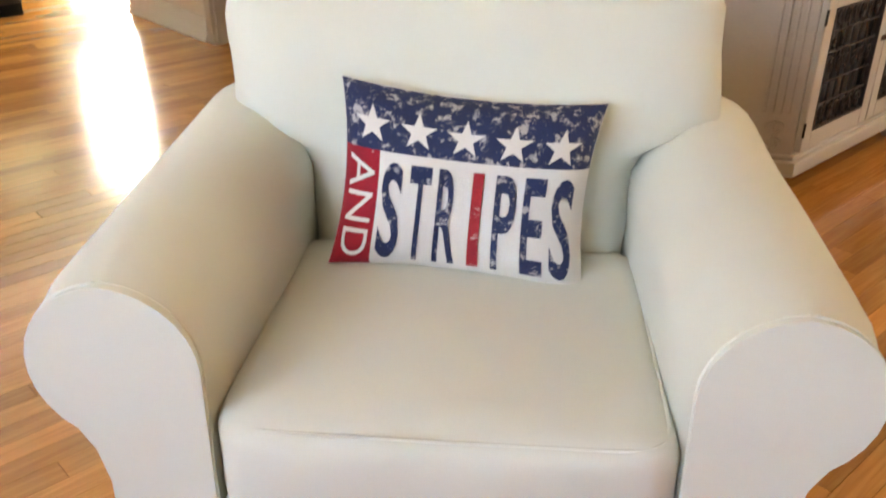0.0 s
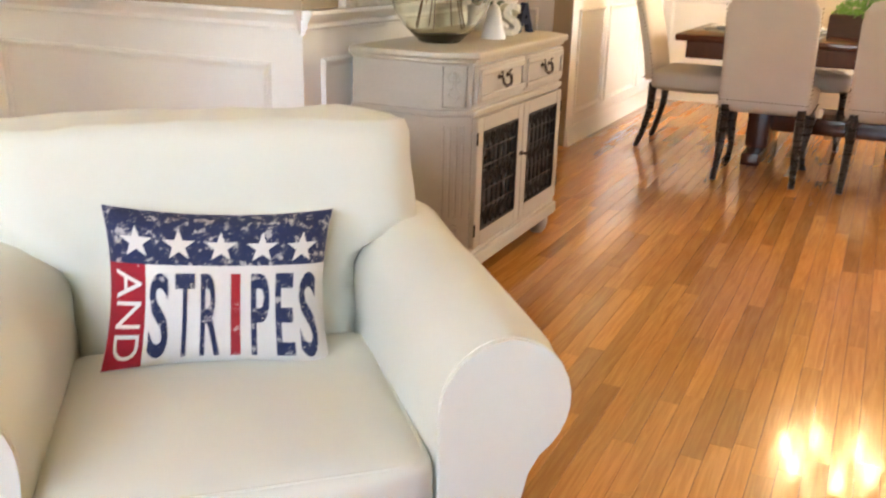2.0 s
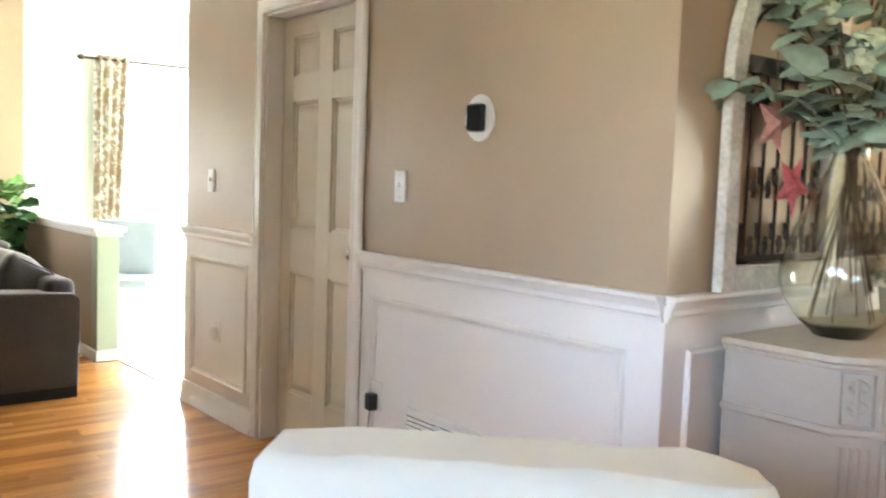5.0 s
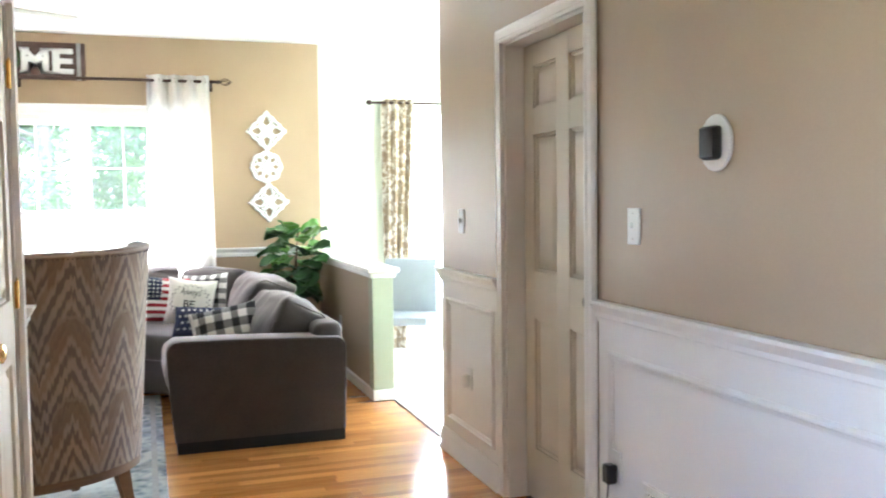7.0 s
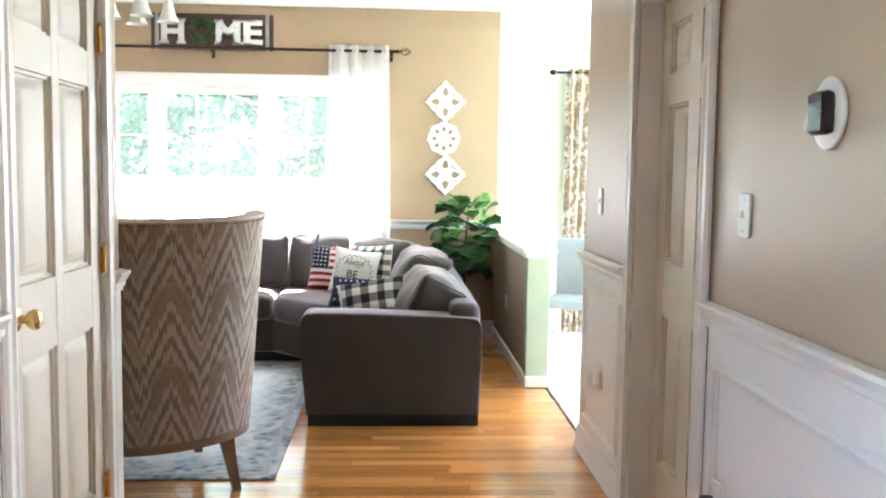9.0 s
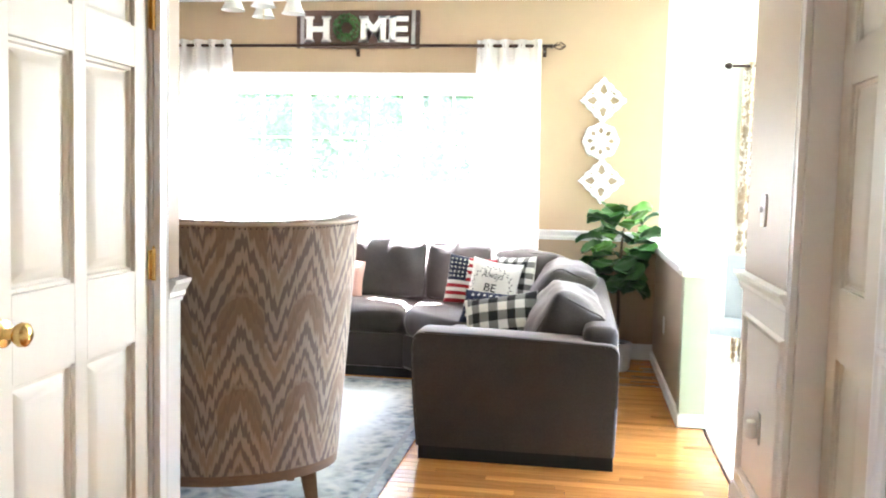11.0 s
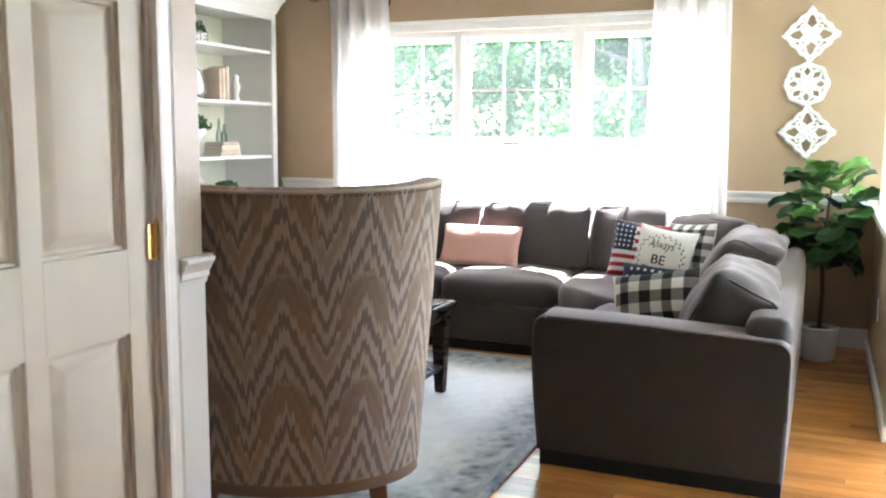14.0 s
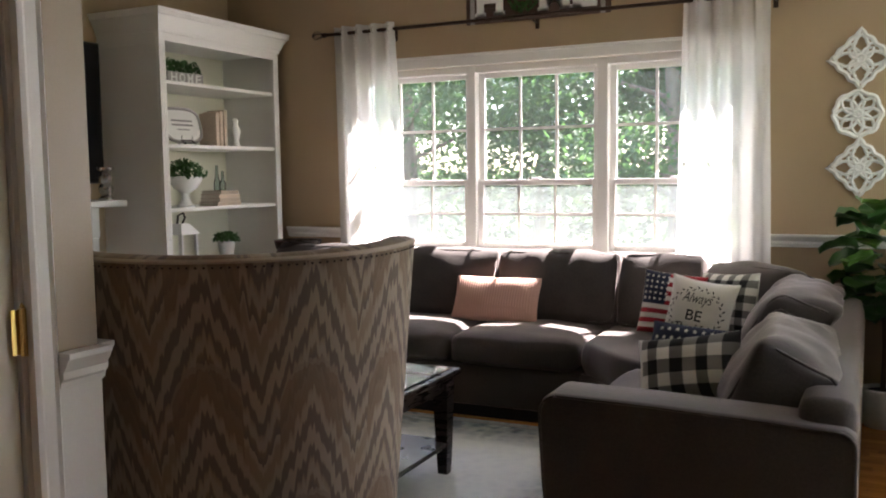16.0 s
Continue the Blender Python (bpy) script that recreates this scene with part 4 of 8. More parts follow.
for side in (-1, 1):
    o = arm_outline(side)
    n, m = len(o), 10
    mb = MB()
    cxm, czm = side * 0.37, 0.42
    ring = []
    for j in range(m + 1):
        yv = 0.0 + 0.70 * j / m
        for i, (x, z) in enumerate(o):
            w = noise.noise(Vector((x * 5, yv * 4, z * 5 + side))) * 0.005
            ease = 0.010 if j == 0 else 0.0
            drop = 0.026 * j / m
            f_ = (1 - j / m)
            x += side * (0.024 * f_ if abs(x) < 0.40 else 0.010)
            dx, dz = x - cxm, z - czm
            dl = math.hypot(dx, dz)
            ring.append((x - dx / dl * ease + w, yv + (0.0 if j else 0.012), z - (dz / dl * ease if z > 0.25 else 0) + (drop if z > 0.3 else 0) + w))
    o = [(x + side * (0.024 if abs(x) < 0.40 else 0.010), z) for x, z in o]
    front = [(x * 0.95 + cxm * 0.05, -0.004, z * 0.96 + czm * 0.04 if z > 0.25 else z) for x, z in o]
    base = len(ring)
    fs = [(j * n + i, j * n + i + 1, (j + 1) * n + i + 1, (j + 1) * n + i) for j in range(m) for i in range(n - 1)]
    fs += [(base + i, base + i + 1, i + 1, i) for i in range(n - 1)] + [tuple(range(base, base + n))]
    mb.add(ring + front, fs)
    part("arm", mb, SLIP, chair, smooth=55)
    pip = MB().tube([(x + (cxm - x) * 0.009 / math.hypot(x - cxm, z - czm), 0.010, z + ((czm - z) * 0.009 / math.hypot(x - cxm, z - czm) if z > 0.25 else 0)) for x, z in o], 0.0022, 6)
    part("arm_piping", pip, SLIP, chair)
sc = MB()
cushion(sc, (0, 0.255, 0.362), (0.590, 0.545, 0.165), 0.040, 0.016, 13, 0.009, 3.0)
seat = part("seat_cushion", sc, SLIP, chair, smooth=60)
welt = []
for i in range(49):
    a = 2 * math.pi * i / 48
    ca, sa = math.cos(a), math.sin(a)
    welt.append((math.copysign(abs(ca) ** 0.18, ca) * 0.282, 0.255 + math.copysign(abs(sa) ** 0.18, sa) * 0.262, 0.432 + 0.003 * noise.noise(Vector((ca * 3, sa * 3, 0)))))
part("piping", MB().tube(welt, 0.0025, 6), SLIP, seat)
fr = MB().box(-0.295, 0.000, 0.19, 0.295, 0.60, 0.30, 0.01)
part("front_panel", fr, SLIP, chair)
bk = MB()


def back_cushion(mb):
    """The loose back cushion: broad at the top, cut away over the arms."""
    bm = bmesh.new()
    bmesh.ops.create_cube(bm, size=2.0)
    bmesh.ops.subdivide_edges(bm, edges=bm.edges[:], cuts=13, use_grid_fill=True)
    for v in bm.verts:
        u = v.co.copy()
        z = 0.40 + (u.z + 1) / 2 * 0.463
        t = max(0.0, min(1.0, (z - 0.575) / 0.085))
        half = 0.268 + (0.410 - 0.268) * (t * t * (3 - 2 * t))
        if z > 0.80:
            half -= 0.030 * ((z - 0.80) / 0.085) ** 2
        thick = 0.105 * (1 - 0.30 * max(0, (z - 0.72) / 0.165) ** 2)
        edge = max(abs(u.x), abs(u.z))
        thick *= 1 - 0.38 * max(0.0, (abs(u.x) - 0.75) / 0.25) ** 2
        lean = 0.60 + (z - 0.44) * 0.17
        p = Vector((u.x * half, lean + u.y * thick, z - 0.012 * (u.x ** 2) * (u.z > 0.98)))
        if u.y < -0.98:
            p.y -= 0.030 * (1 - u.x ** 2) * (1 - u.z ** 2)
        p += 0.013 * Vector([noise.noise(p * 7 + Vector((k * 5.3, 1.7, 0))) for k in range(3)])
        v.co = p
    mb.bm(bm)


back_cushion(bk)
back = part("back_cushion", bk, SLIP, chair, smooth=60)
bf = MB().box(-0.40, 0.62, 0.20, 0.40, 0.82, 0.74, 0.05)
part("back_frame", bf, SLIP, chair, smooth=50)
sk = MB()


def skirt_pt(u, v):
    per = [(-0.435, 0.0), (0.435, 0.0), (0.435, 0.82), (-0.435, 0.82)]
    k = int(u * 4) % 4
    f = u * 4 - int(u * 4)
    a, b = per[k], per[(k + 1) % 4]
    x, y = a[0] + (b[0] - a[0]) * f, a[1] + (b[1] - a[1]) * f
    flare = 0.030 * (1 - v) + 0.006 * math.sin(u * 90) * (1 - v)
    cx, cy = 0, 0.41
    return (x + math.copysign(flare, x - cx) * (abs(x) > 0.4), y + math.copysign(flare, y - cy) * (abs(y - cy) > 0.38), 0.012 + 0.20 * v)


sk.grid(skirt_pt, 96, 4, close_u=True)
part("skirt", sk, SLIP, chair, smooth=50)


def pillow_depth(u, v, thick):
    return thick * (max(0.0, 1 - abs(u) ** 3.2) * max(0.0, 1 - abs(v) ** 3.2)) ** 0.55


def pillow(name, label, at, w, h, thick, mats, mif=None, pinch=0.05, nu=36, nv=26, cat="throw pillow", seed=0.0, parent_parts=True):
    """A throw pillow standing on its lower edge: local x across, z up, its face towards -y."""
    t = thing(name, label, cat, at)
    mb = MB()

    def pt(u, v, s):
        a, b = 2 * u - 1, 2 * v - 1
        x = a * w / 2 * (1 - pinch * (1 - b * b))
        z = h / 2 + b * h / 2 * (1 - pinch * 1.2 * (1 - a * a))
        d = pillow_depth(a, b, thick / 2)
        wr = 0.006 * noise.noise(Vector((x * 9 + seed, z * 9, s * 3.1))) * (1 - max(abs(a), abs(b)) ** 4)
        return (x, s * (d + 0.001) + wr, z)

    mb.grid(lambda u, v: pt(u, v, -1), nu, nv, mif=mif)
    mb.grid(lambda u, v: pt(u, v, 1), nu, nv)
    part("cover", mb, mats, t, smooth=60)
    sm = MB()
    border = [(i / nu, 0) for i in range(nu)] + [(1, j / nv) for j in range(nv)] + [(1 - i / nu, 1) for i in range(nu)] + [(0, 1 - j / nv) for j in range(nv + 1)]
    sm.tube([pt(u, v, 0) for u, v in border], 0.0012, 5)
    part("seam", sm, mats[0] if isinstance(mats, list) else mats, t)

    def face(x, z, lift=0.0022):
        """The place on the face that prints x, z (metres from the middle of the face)."""
        b = max(-0.99, min(0.99, z / (h / 2)))
        a = max(-0.99, min(0.99, x / (w / 2)))
        p = pt((a + 1) / 2, (b + 1) / 2, -1)
        return (p[0], p[1] - lift, p[2])

    return t, face


def printed(bm, face, parent, name, material, label=""):
    """Lays a flat bmesh (in x, y metres) onto a pillow's face."""
    bmesh.ops.triangulate(bm, faces=bm.faces[:])
    for _ in range(3):
        long_edges = [e for e in bm.edges if e.calc_length() > 0.018]
        if not long_edges:
            break
        bmesh.ops.subdivide_edges(bm, edges=long_edges, cuts=1)
        bmesh.ops.triangulate(bm, faces=[f for f in bm.faces if len(f.verts) > 3])
    for v in bm.verts:
        v.co = face(v.co.x, v.co.y)
    mb = MB().bm(bm)
    return part(name, mb, material, parent, label, smooth=60)


def text_bm(body, w, h, at=(0, 0), turn=0.0, bold=0.0, shear=0.0):
    """Flat lettering fitted into w by h metres, its middle at a place."""
    cu = bpy.data.curves.new("lettering", "FONT")
    cu.body, cu.fill_mode, cu.offset, cu.shear, cu.resolution_u = body, "BOTH", bold, shear, 4
    cu.fill_mode = "FRONT"
    ob = bpy.data.objects.new("lettering", cu)
    scene.collection.objects.link(ob)
    dg = bpy.context.evaluated_depsgraph_get()
    me = bpy.data.meshes.new_from_object(ob.evaluated_get(dg))
    bpy.data.objects.remove(ob)
    bm = bmesh.new()
    bm.from_mesh(me)
    bpy.data.meshes.remove(me)
    bmesh.ops.remove_doubles(bm, verts=bm.verts, dist=1e-4)
    xs, ys = [v.co.x for v in bm.verts], [v.co.y for v in bm.verts]
    sx, sy = w / max(1e-6, max(xs) - min(xs)), h / max(1e-6, max(ys) - min(ys))
    mx, my = (max(xs) + min(xs)) / 2, (max(ys) + min(ys)) / 2
    c, s = math.cos(turn), math.sin(turn)
    for v in bm.verts:
        x, y = (v.co.x - mx) * sx, (v.co.y - my) * sy
        v.co = (at[0] + c * x - s * y, at[1] + s * x + c * y, 0)
    return bm


def star_bm(x, y, r, turn=0.0, bm=None):
    bm = bm or bmesh.new()
    vs = [bm.verts.new((x + (r if k % 2 == 0 else r * 0.4) * math.sin(turn + k * math.pi / 5), y + (r if k % 2 == 0 else r * 0.4) * math.cos(turn + k * math.pi / 5), 0)) for k in range(10)]
    c = bm.verts.new((x, y, 0))
    for k in range(10):
        bm.faces.new((c, vs[(k + 1) % 10], vs[k]))
    return bm


# the stars-and-stripes lumbar pillow on the armchair
PW, PH = 0.412, 0.300
pil, face = pillow("lumbar_pillow", "navy, red and white patriotic lumbar pillow on the armchair", CH @ pose(-0.014, 0.385, 0.440, -16, 3.5, -3), PW, PH, 0.130,
                   [CANVAS, NAVY_WORN, RED_WORN], lambda u, v: 1 if v > 0.66 else (2 if u < 0.165 else 0), pinch=0.085, nu=42, nv=30, seed=3.0)
for k in range(5):
    printed(star_bm(-0.152 + 0.0765 * k, 0.090 - 0.002 * k, 0.031), face, pil, "printed_star", CANVAS, "worn white star")
for k, chx in enumerate("STRIPES"):
    wd = 0.018 if chx == "I" else 0.036
    printed(text_bm(chx, wd, 0.165, (-0.112 + 0.0470 * k, -0.048), bold=0.02), face, pil, "printed_letter", STRIPE_RED if chx == "I" else NAVY_WORN)
printed(text_bm("AND", 0.170, 0.046, (-0.168, -0.046), turn=-math.pi / 2, bold=0.0), face, pil, "printed_word", CANVAS)

# ---- sideboard in the nook ----
side = thing("sideboard", "greige painted sideboard with iron grille doors", "sideboard")
SX0, SX1, SC, SYB, SYF = 2.50, 3.53, 0.072, 1.630, 1.205


def chamfered(grow, back=0.0):
    return [(SX0 - grow, SYB - back), (SX0 - grow, SYF + 0.10 - grow * 0.4), (SX0 + SC - grow * 0.3, SYF - grow), (SX1 - SC + grow * 0.3, SYF - grow), (SX1 + grow, SYF + 0.10 - grow * 0.4), (SX1 + grow, SYB - back)]


part("top", MB().prism(chamfered(0.026), 0.846, 0.872, 0.007).prism(chamfered(0.012), 0.832, 0.847, 0.004), CABTOP, side, "worn moulded top")
part("body", MB().prism(chamfered(0.0), 0.165, 0.834), CABW, side)
part("waist_moulding", MB().prism(chamfered(0.012), 0.655, 0.678, 0.007), CABW, side)
part("plinth", MB().prism(chamfered(0.022), 0.105, 0.155, 0.008).prism(chamfered(0.010), 0.155, 0.172, 0.006), CABW, side)
for fx, fy in ((SX0 + 0.06, SYF + 0.06), (SX1 - 0.06, SYF + 0.06), (SX0 + 0.06, SYB - 0.06), (SX1 - 0.06, SYB - 0.06)):
    part("bun_foot", MB().lathe([(0.0, 0), (0.026, 0.0), (0.038, 0.02), (0.046, 0.05), (0.040, 0.078), (0.028, 0.088), (0.034, 0.098), (0.034, 0.108)], (fx, fy, 0), 16), CABW, side, "turned bun foot")
fx0, fx1 = SX0 + SC + 0.012, SX1 - SC - 0.012
fm = (fx0 + fx1) / 2


def bail_pull(parent, x, z, y):
    p = MB()
    for s in (-1, 1):
        p.lathe([(0, 0), (0.010, 0.0), (0.010, 0.003), (0.004, 0.006), (0.004, 0.016)], seg=10).move(Matrix.Translation((x + s * 0.038, y, z)) @ Matrix.Rotation(math.pi / 2, 4, "X"), len(p.v) - 50)
    p.tube([(x - 0.038, y - 0.015, z), (x - 0.036, y - 0.020, z - 0.022), (x - 0.018, y - 0.023, z - 0.034), (x, y - 0.024, z - 0.030), (x + 0.018, y - 0.023, z - 0.034), (x + 0.036, y - 0.020, z - 0.022), (x + 0.038, y - 0.015, z)], 0.0055, 8)
    for s in (-1, 1):
        p.tube([(x + s * 0.038, y - 0.012, z), (x + s * 0.030, y - 0.013, z + 0.014), (x + s * 0.044, y - 0.013, z + 0.018)], 0.004, 6)
    part("bail_pull", p, BRONZE, parent, "dark bronze bail pull")


for a, b in ((fx0, fm - 0.004), (fm + 0.004, fx1)):
    d = part("drawer", MB().box(a, SYF - 0.016, 0.690, b, SYF + 0.004, 0.824, 0.004), CABW, side)
    ring = MB()
    w = 0.022
    for q in ((a + 0.012, 0.702, b - 0.012, 0.702 + w), (a + 0.012, 0.812 - w, b - 0.012, 0.812), (a + 0.012, 0.702 + w, a + 0.012 + w, 0.812 - w), (b - 0.012 - w, 0.702 + w, b - 0.012, 0.812 - w)):
        ring.box(q[0], SYF - 0.023, q[1], q[2], SYF - 0.015, q[3], 0.003)
    part("drawer_moulding", ring, CABW, d)
    bail_pull(d, (a + b) / 2, 0.772, SYF - 0.016)
for a, b, hinge_side in ((fx0, fm - 0.003, -1), (fm + 0.003, fx1, 1)):
    z0, z1, st = 0.180, 0.648, 0.052
    dr = MB()
    for q in ((a, z0, a + st, z1), (b - st, z0, b, z1), (a + st, z0, b - st, z0 + st + 0.006), (a + st, z1 - st, b - st, z1)):
        dr.box(q[0], SYF - 0.020, q[1], q[2], SYF + 0.002, q[3], 0.003)
    cd = part("cabinet_door", dr, CABW, side)
    ia, ib, ja, jb = a + st, b - st, z0 + st + 0.006, z1 - st
    # no hollow inside: a black sheet paints the cabinet's inner shade
    part("dark_backing", MB().box(ia, SYF - 0.002, ja, ib, SYF + 0.002, jb), BLACKP, cd, "black sheet for the shade behind the grille")
    lip = MB()
    for q in ((ia, ja, ia + 0.006, jb), (ib - 0.006, ja, ib, jb), (ia, ja, ib, ja + 0.006), (ia, jb - 0.006, ib, jb)):
        lip.box(q[0], SYF - 0.022, q[1], q[2], SYF - 0.006, q[3], 0.001)
    part("inner_lip", lip, IRON, cd)
    gr = MB()
    yy = SYF - 0.010
    n = 7
    for k in range(n):
        x = ia + (ib - ia) * (k + 0.5) / n
        gr.tube([(x, yy, ja), (x, yy, jb)], 0.0042, 6)
    for z in (ja + 0.075, (ja + jb) / 2 - 0.04, (ja + jb) / 2 + 0.05, jb - 0.07):
        gr.box(ia, yy - 0.004, z - 0.003, ib, yy + 0.004, z + 0.003)
    for zc in (ja + 0.038, (ja + jb) / 2 + 0.005, jb - 0.035):
        for k in range(n - 1):
            x = ia + (ib - ia) * (k + 1) / n
            s = 1 if k % 2 else -1
            sp = [(x + s * (0.018 - 0.015 * i / 14) * math.cos(i * 0.62), yy - 0.005, zc + (0.030 - 0.024 * i / 14) * math.sin(i * 0.62)) for i in range(15)]
            gr.tube(sp, 0.0038, 5)
    part("iron_grille", gr, IRON, cd, "scrolled wrought iron grille")
    hx = a if hinge_side < 0 else b
    for z in (z0 + 0.07, z1 - 0.07):
        part("cabinet_hinge", MB().tube([(hx, SYF - 0.020, z - 0.022), (hx, SYF - 0.020, z + 0.022)], 0.004, 6), IRON, cd)
part("latch", MB().lathe([(0, 0), (0.010, 0), (0.008, 0.006), (0.004, 0.010), (0.005, 0.018), (0.010, 0.024), (0.0, 0.030)], seg=10).move(Matrix.Translation((fm - 0.012, SYF - 0.02, 0.455)) @ Matrix.Rotation(math.pi / 2, 4, "X")).box(fm - 0.03, SYF - 0.024, 0.448, fm + 0.004, SYF - 0.02, 0.462, 0.002), BRONZE, side, "dark bronze latch")
# carved panels and fluting on the canted corners
for x0, x1 in ((SX0, SX0 + SC), (SX1, SX1 - SC)):
    p0, p1 = Vector((x0, SYF + 0.10, 0)), Vector((x1, SYF, 0))
    d = (p1 - p0)
    nrm = Vector((d.y, -d.x, 0)).normalized()
    if nrm.y > 0:
        nrm = -nrm
    pil_ = MB()
    for k in range(4):
        q = p0 + d * (0.22 + 0.185 * k) + nrm * 0.002
        pil_.tube([q + Vector((0, 0, 0.30)), q + Vector((0, 0, 0.625))], 0.006, 6)
    part("fluting", pil_, CABW, side)
    for zc, hh in ((0.755, 0.055), (0.225, 0.05)):
        cv = MB()
        c = p0 + d * 0.5 + nrm * 0.003
        t_ = d.normalized()
        for s in (-1, 1):
            for ph in (0, 1):
                sp = [c + t_ * (s * (0.006 + (0.020 - 0.014 * i / 12) * abs(math.cos(i * 0.5)))) + Vector((0, 0, zc + (0.5 - ph) * hh + (0.024 - 0.016 * i / 12) * math.sin(i * 0.5))) for i in range(13)]
                cv.tube(sp, 0.005, 5)
        cv.tube([c + Vector((0, 0, zc - hh)), c + Vector((0, 0, zc + hh))], [0.004, 0.007], 6)
        if zc > 0.5:
            fr_ = [c + t_ * (s * 0.040) + Vector((0, 0, zc + v * 0.068)) for s, v in ((-1, -1), (1, -1), (1, 1), (-1, 1), (-1, -1))]
            cv.tube(fr_, 0.004, 4)
        part("carving", cv, CABW, side, "carved scroll ornament")

# ---- living room: sectional sofa ----
sofa = thing("sectional_sofa", "taupe grey microfibre sectional sofa with a corner wedge", "sofa")
AX0, AX1, AY = 0.815, 1.79, 5.26
arm = MB()


def arm_section(y):
    """The broad arm seen from its end: flat top that falls gently to the back, rounded shoulders."""
    pts = [(AX0 + 0.035, 0.065), (AX0 + 0.012, 0.30), (AX0, 0.50)]
    for k in range(9):
        a = math.pi - math.pi / 2 * k / 8
        pts.append((AX0 + 0.06 + 0.06 * math.cos(a), 0.555 + 0.06 * math.sin(a)))
    pts += [(AX0 + 0.35, 0.612), (AX1 - 0.25, 0.600), (AX1 - 0.06, 0.590)]
    for k in range(1, 7):
        a = math.pi / 2 - math.pi / 2 * k / 6
        pts.append((AX1 - 0.05 + 0.05 * math.cos(a), 0.540 + 0.05 * math.sin(a)))
    pts += [(AX1, 0.30), (AX1 - 0.006, 0.065)]
    return pts


secs = [(5.26, 0.018), (5.262, 0.010), (5.270, 0.003), (5.285, 0.0), (5.46, 0.0), (5.480, 0.006), (5.490, 0.02)]
vs, n = [], len(arm_section(0))
for yv, ins in secs:
    for x, z in arm_section(yv):
        cx, cz = (AX0 + AX1) / 2, 0.33
        vs.append((x - ins * (1 if x > cx else -1), yv + 0.004 * noise.noise(Vector((x * 4, z * 4, 0))), z - ins * (z > 0.5)))
fs = [(j * n + i, j * n + (i + 1) % n, (j + 1) * n + (i + 1) % n, (j + 1) * n + i) for j in range(len(secs) - 1) for i in range(n)]
fs += [tuple(range(n))[::-1], tuple(range((len(secs) - 1) * n, len(secs) * n))]
part("arm", arm.add(vs, fs), SOFA, sofa, smooth=50)
pp = [(x, 5.263, z) for x, z in arm_section(0)][:-1]
part("arm_piping", MB().tube([(x + (0.006 if x < 1.3 else -0.006), y, z - 0.006 * (z > 0.5)) for x, y, z in pp], 0.005, 6), SOFA, sofa)
part("plinth", MB().box(AX0 + 0.045, 5.272, 0.0, AX1 - 0.012, 7.85, 0.070).box(-1.95, 6.95, 0.0, 1.0, 7.85, 0.068), BLACKF, sofa, "black recessed plinth")
base = MB().box(AX0 + 0.06, 5.48, 0.066, AX1 - 0.003, 6.9, 0.30, 0.02).box(-1.95, 6.925, 0.066, 0.55, 7.88, 0.30, 0.02)
base.prism([(0.45, 6.925), (0.875, 6.48), (AX1 - 0.003, 6.48), (AX1 - 0.003, 7.88), (0.45, 7.88)], 0.066, 0.30, 0.02)
part("base", base, SOFA, sofa)
# seats
for k, (x0, x1) in enumerate(((-1.92, -1.09), (-1.085, -0.305), (-0.30, 0.44))):
    part("seat_cushion", cushion(MB(), ((x0 + x1) / 2, 7.24, 0.380), (x1 - x0, 0.70, 0.175), 0.055, 0.020, 10, 0.010, k), SOFA, sofa, smooth=60)
part("seat_cushion", cushion(MB(), (1.16, 5.99, 0.380), (0.68, 0.98, 0.175), 0.055, 0.020, 10, 0.010, 5), SOFA, sofa, smooth=60)


def wedge_pt(u, v):
    """The curved corner seat: top and rounded edge in one skin."""
    a = 2 * math.pi * u
    cx, cy = 1.05, 7.08
    ox, oy = math.cos(a), math.sin(a)
    poly = [(0.45, 6.92), (0.56, 6.80), (0.70, 6.62), (0.86, 6.50), (1.48, 6.50), (1.48, 7.56), (0.45, 7.56)]
    best = 9
    for i in range(len(poly)):
        (ax_, ay_), (bx, by) = poly[i], poly[(i + 1) % len(poly)]
        ex, ey = bx - ax_, by - ay_
        den = ox * ey - oy * ex
        if abs(den) < 1e-9:
            continue
        tt = ((ax_ - cx) * ey - (ay_ - cy) * ex) / den
        ss = ((ax_ - cx) * oy - (ay_ - cy) * ox) / den
        if tt > 0 and -0.001 <= ss <= 1.001:
            best = min(best, tt)
    if v < 0.4:
        r, z = best * (v / 0.4) * 0.93, 0.478 - 0.012 * (v / 0.4) ** 2
    else:
        b = (v - 0.4) / 0.6 * math.pi
        r, z = best * 0.93 + best * 0.07 * math.sin(b), 0.378 + 0.088 * math.cos(b)
    z += 0.006 * noise.noise(Vector((ox * r * 4, oy * r * 4, 2)))
    return (cx + ox * r, cy + oy * r, z)


part("corner_seat", MB().grid(wedge_pt, 60, 18, close_u=True), SOFA, sofa, smooth=60)
# backs
bfm = MB().box(-1.95, 7.70, 0.30, AX1 - 0.003, 7.88, 0.715, 0.04).box(1.62, 5.32, 0.30, AX1 - 0.003, 7.72, 0.665, 0.045)
part("back_frame", bfm, SOFA, sofa, smooth=50)


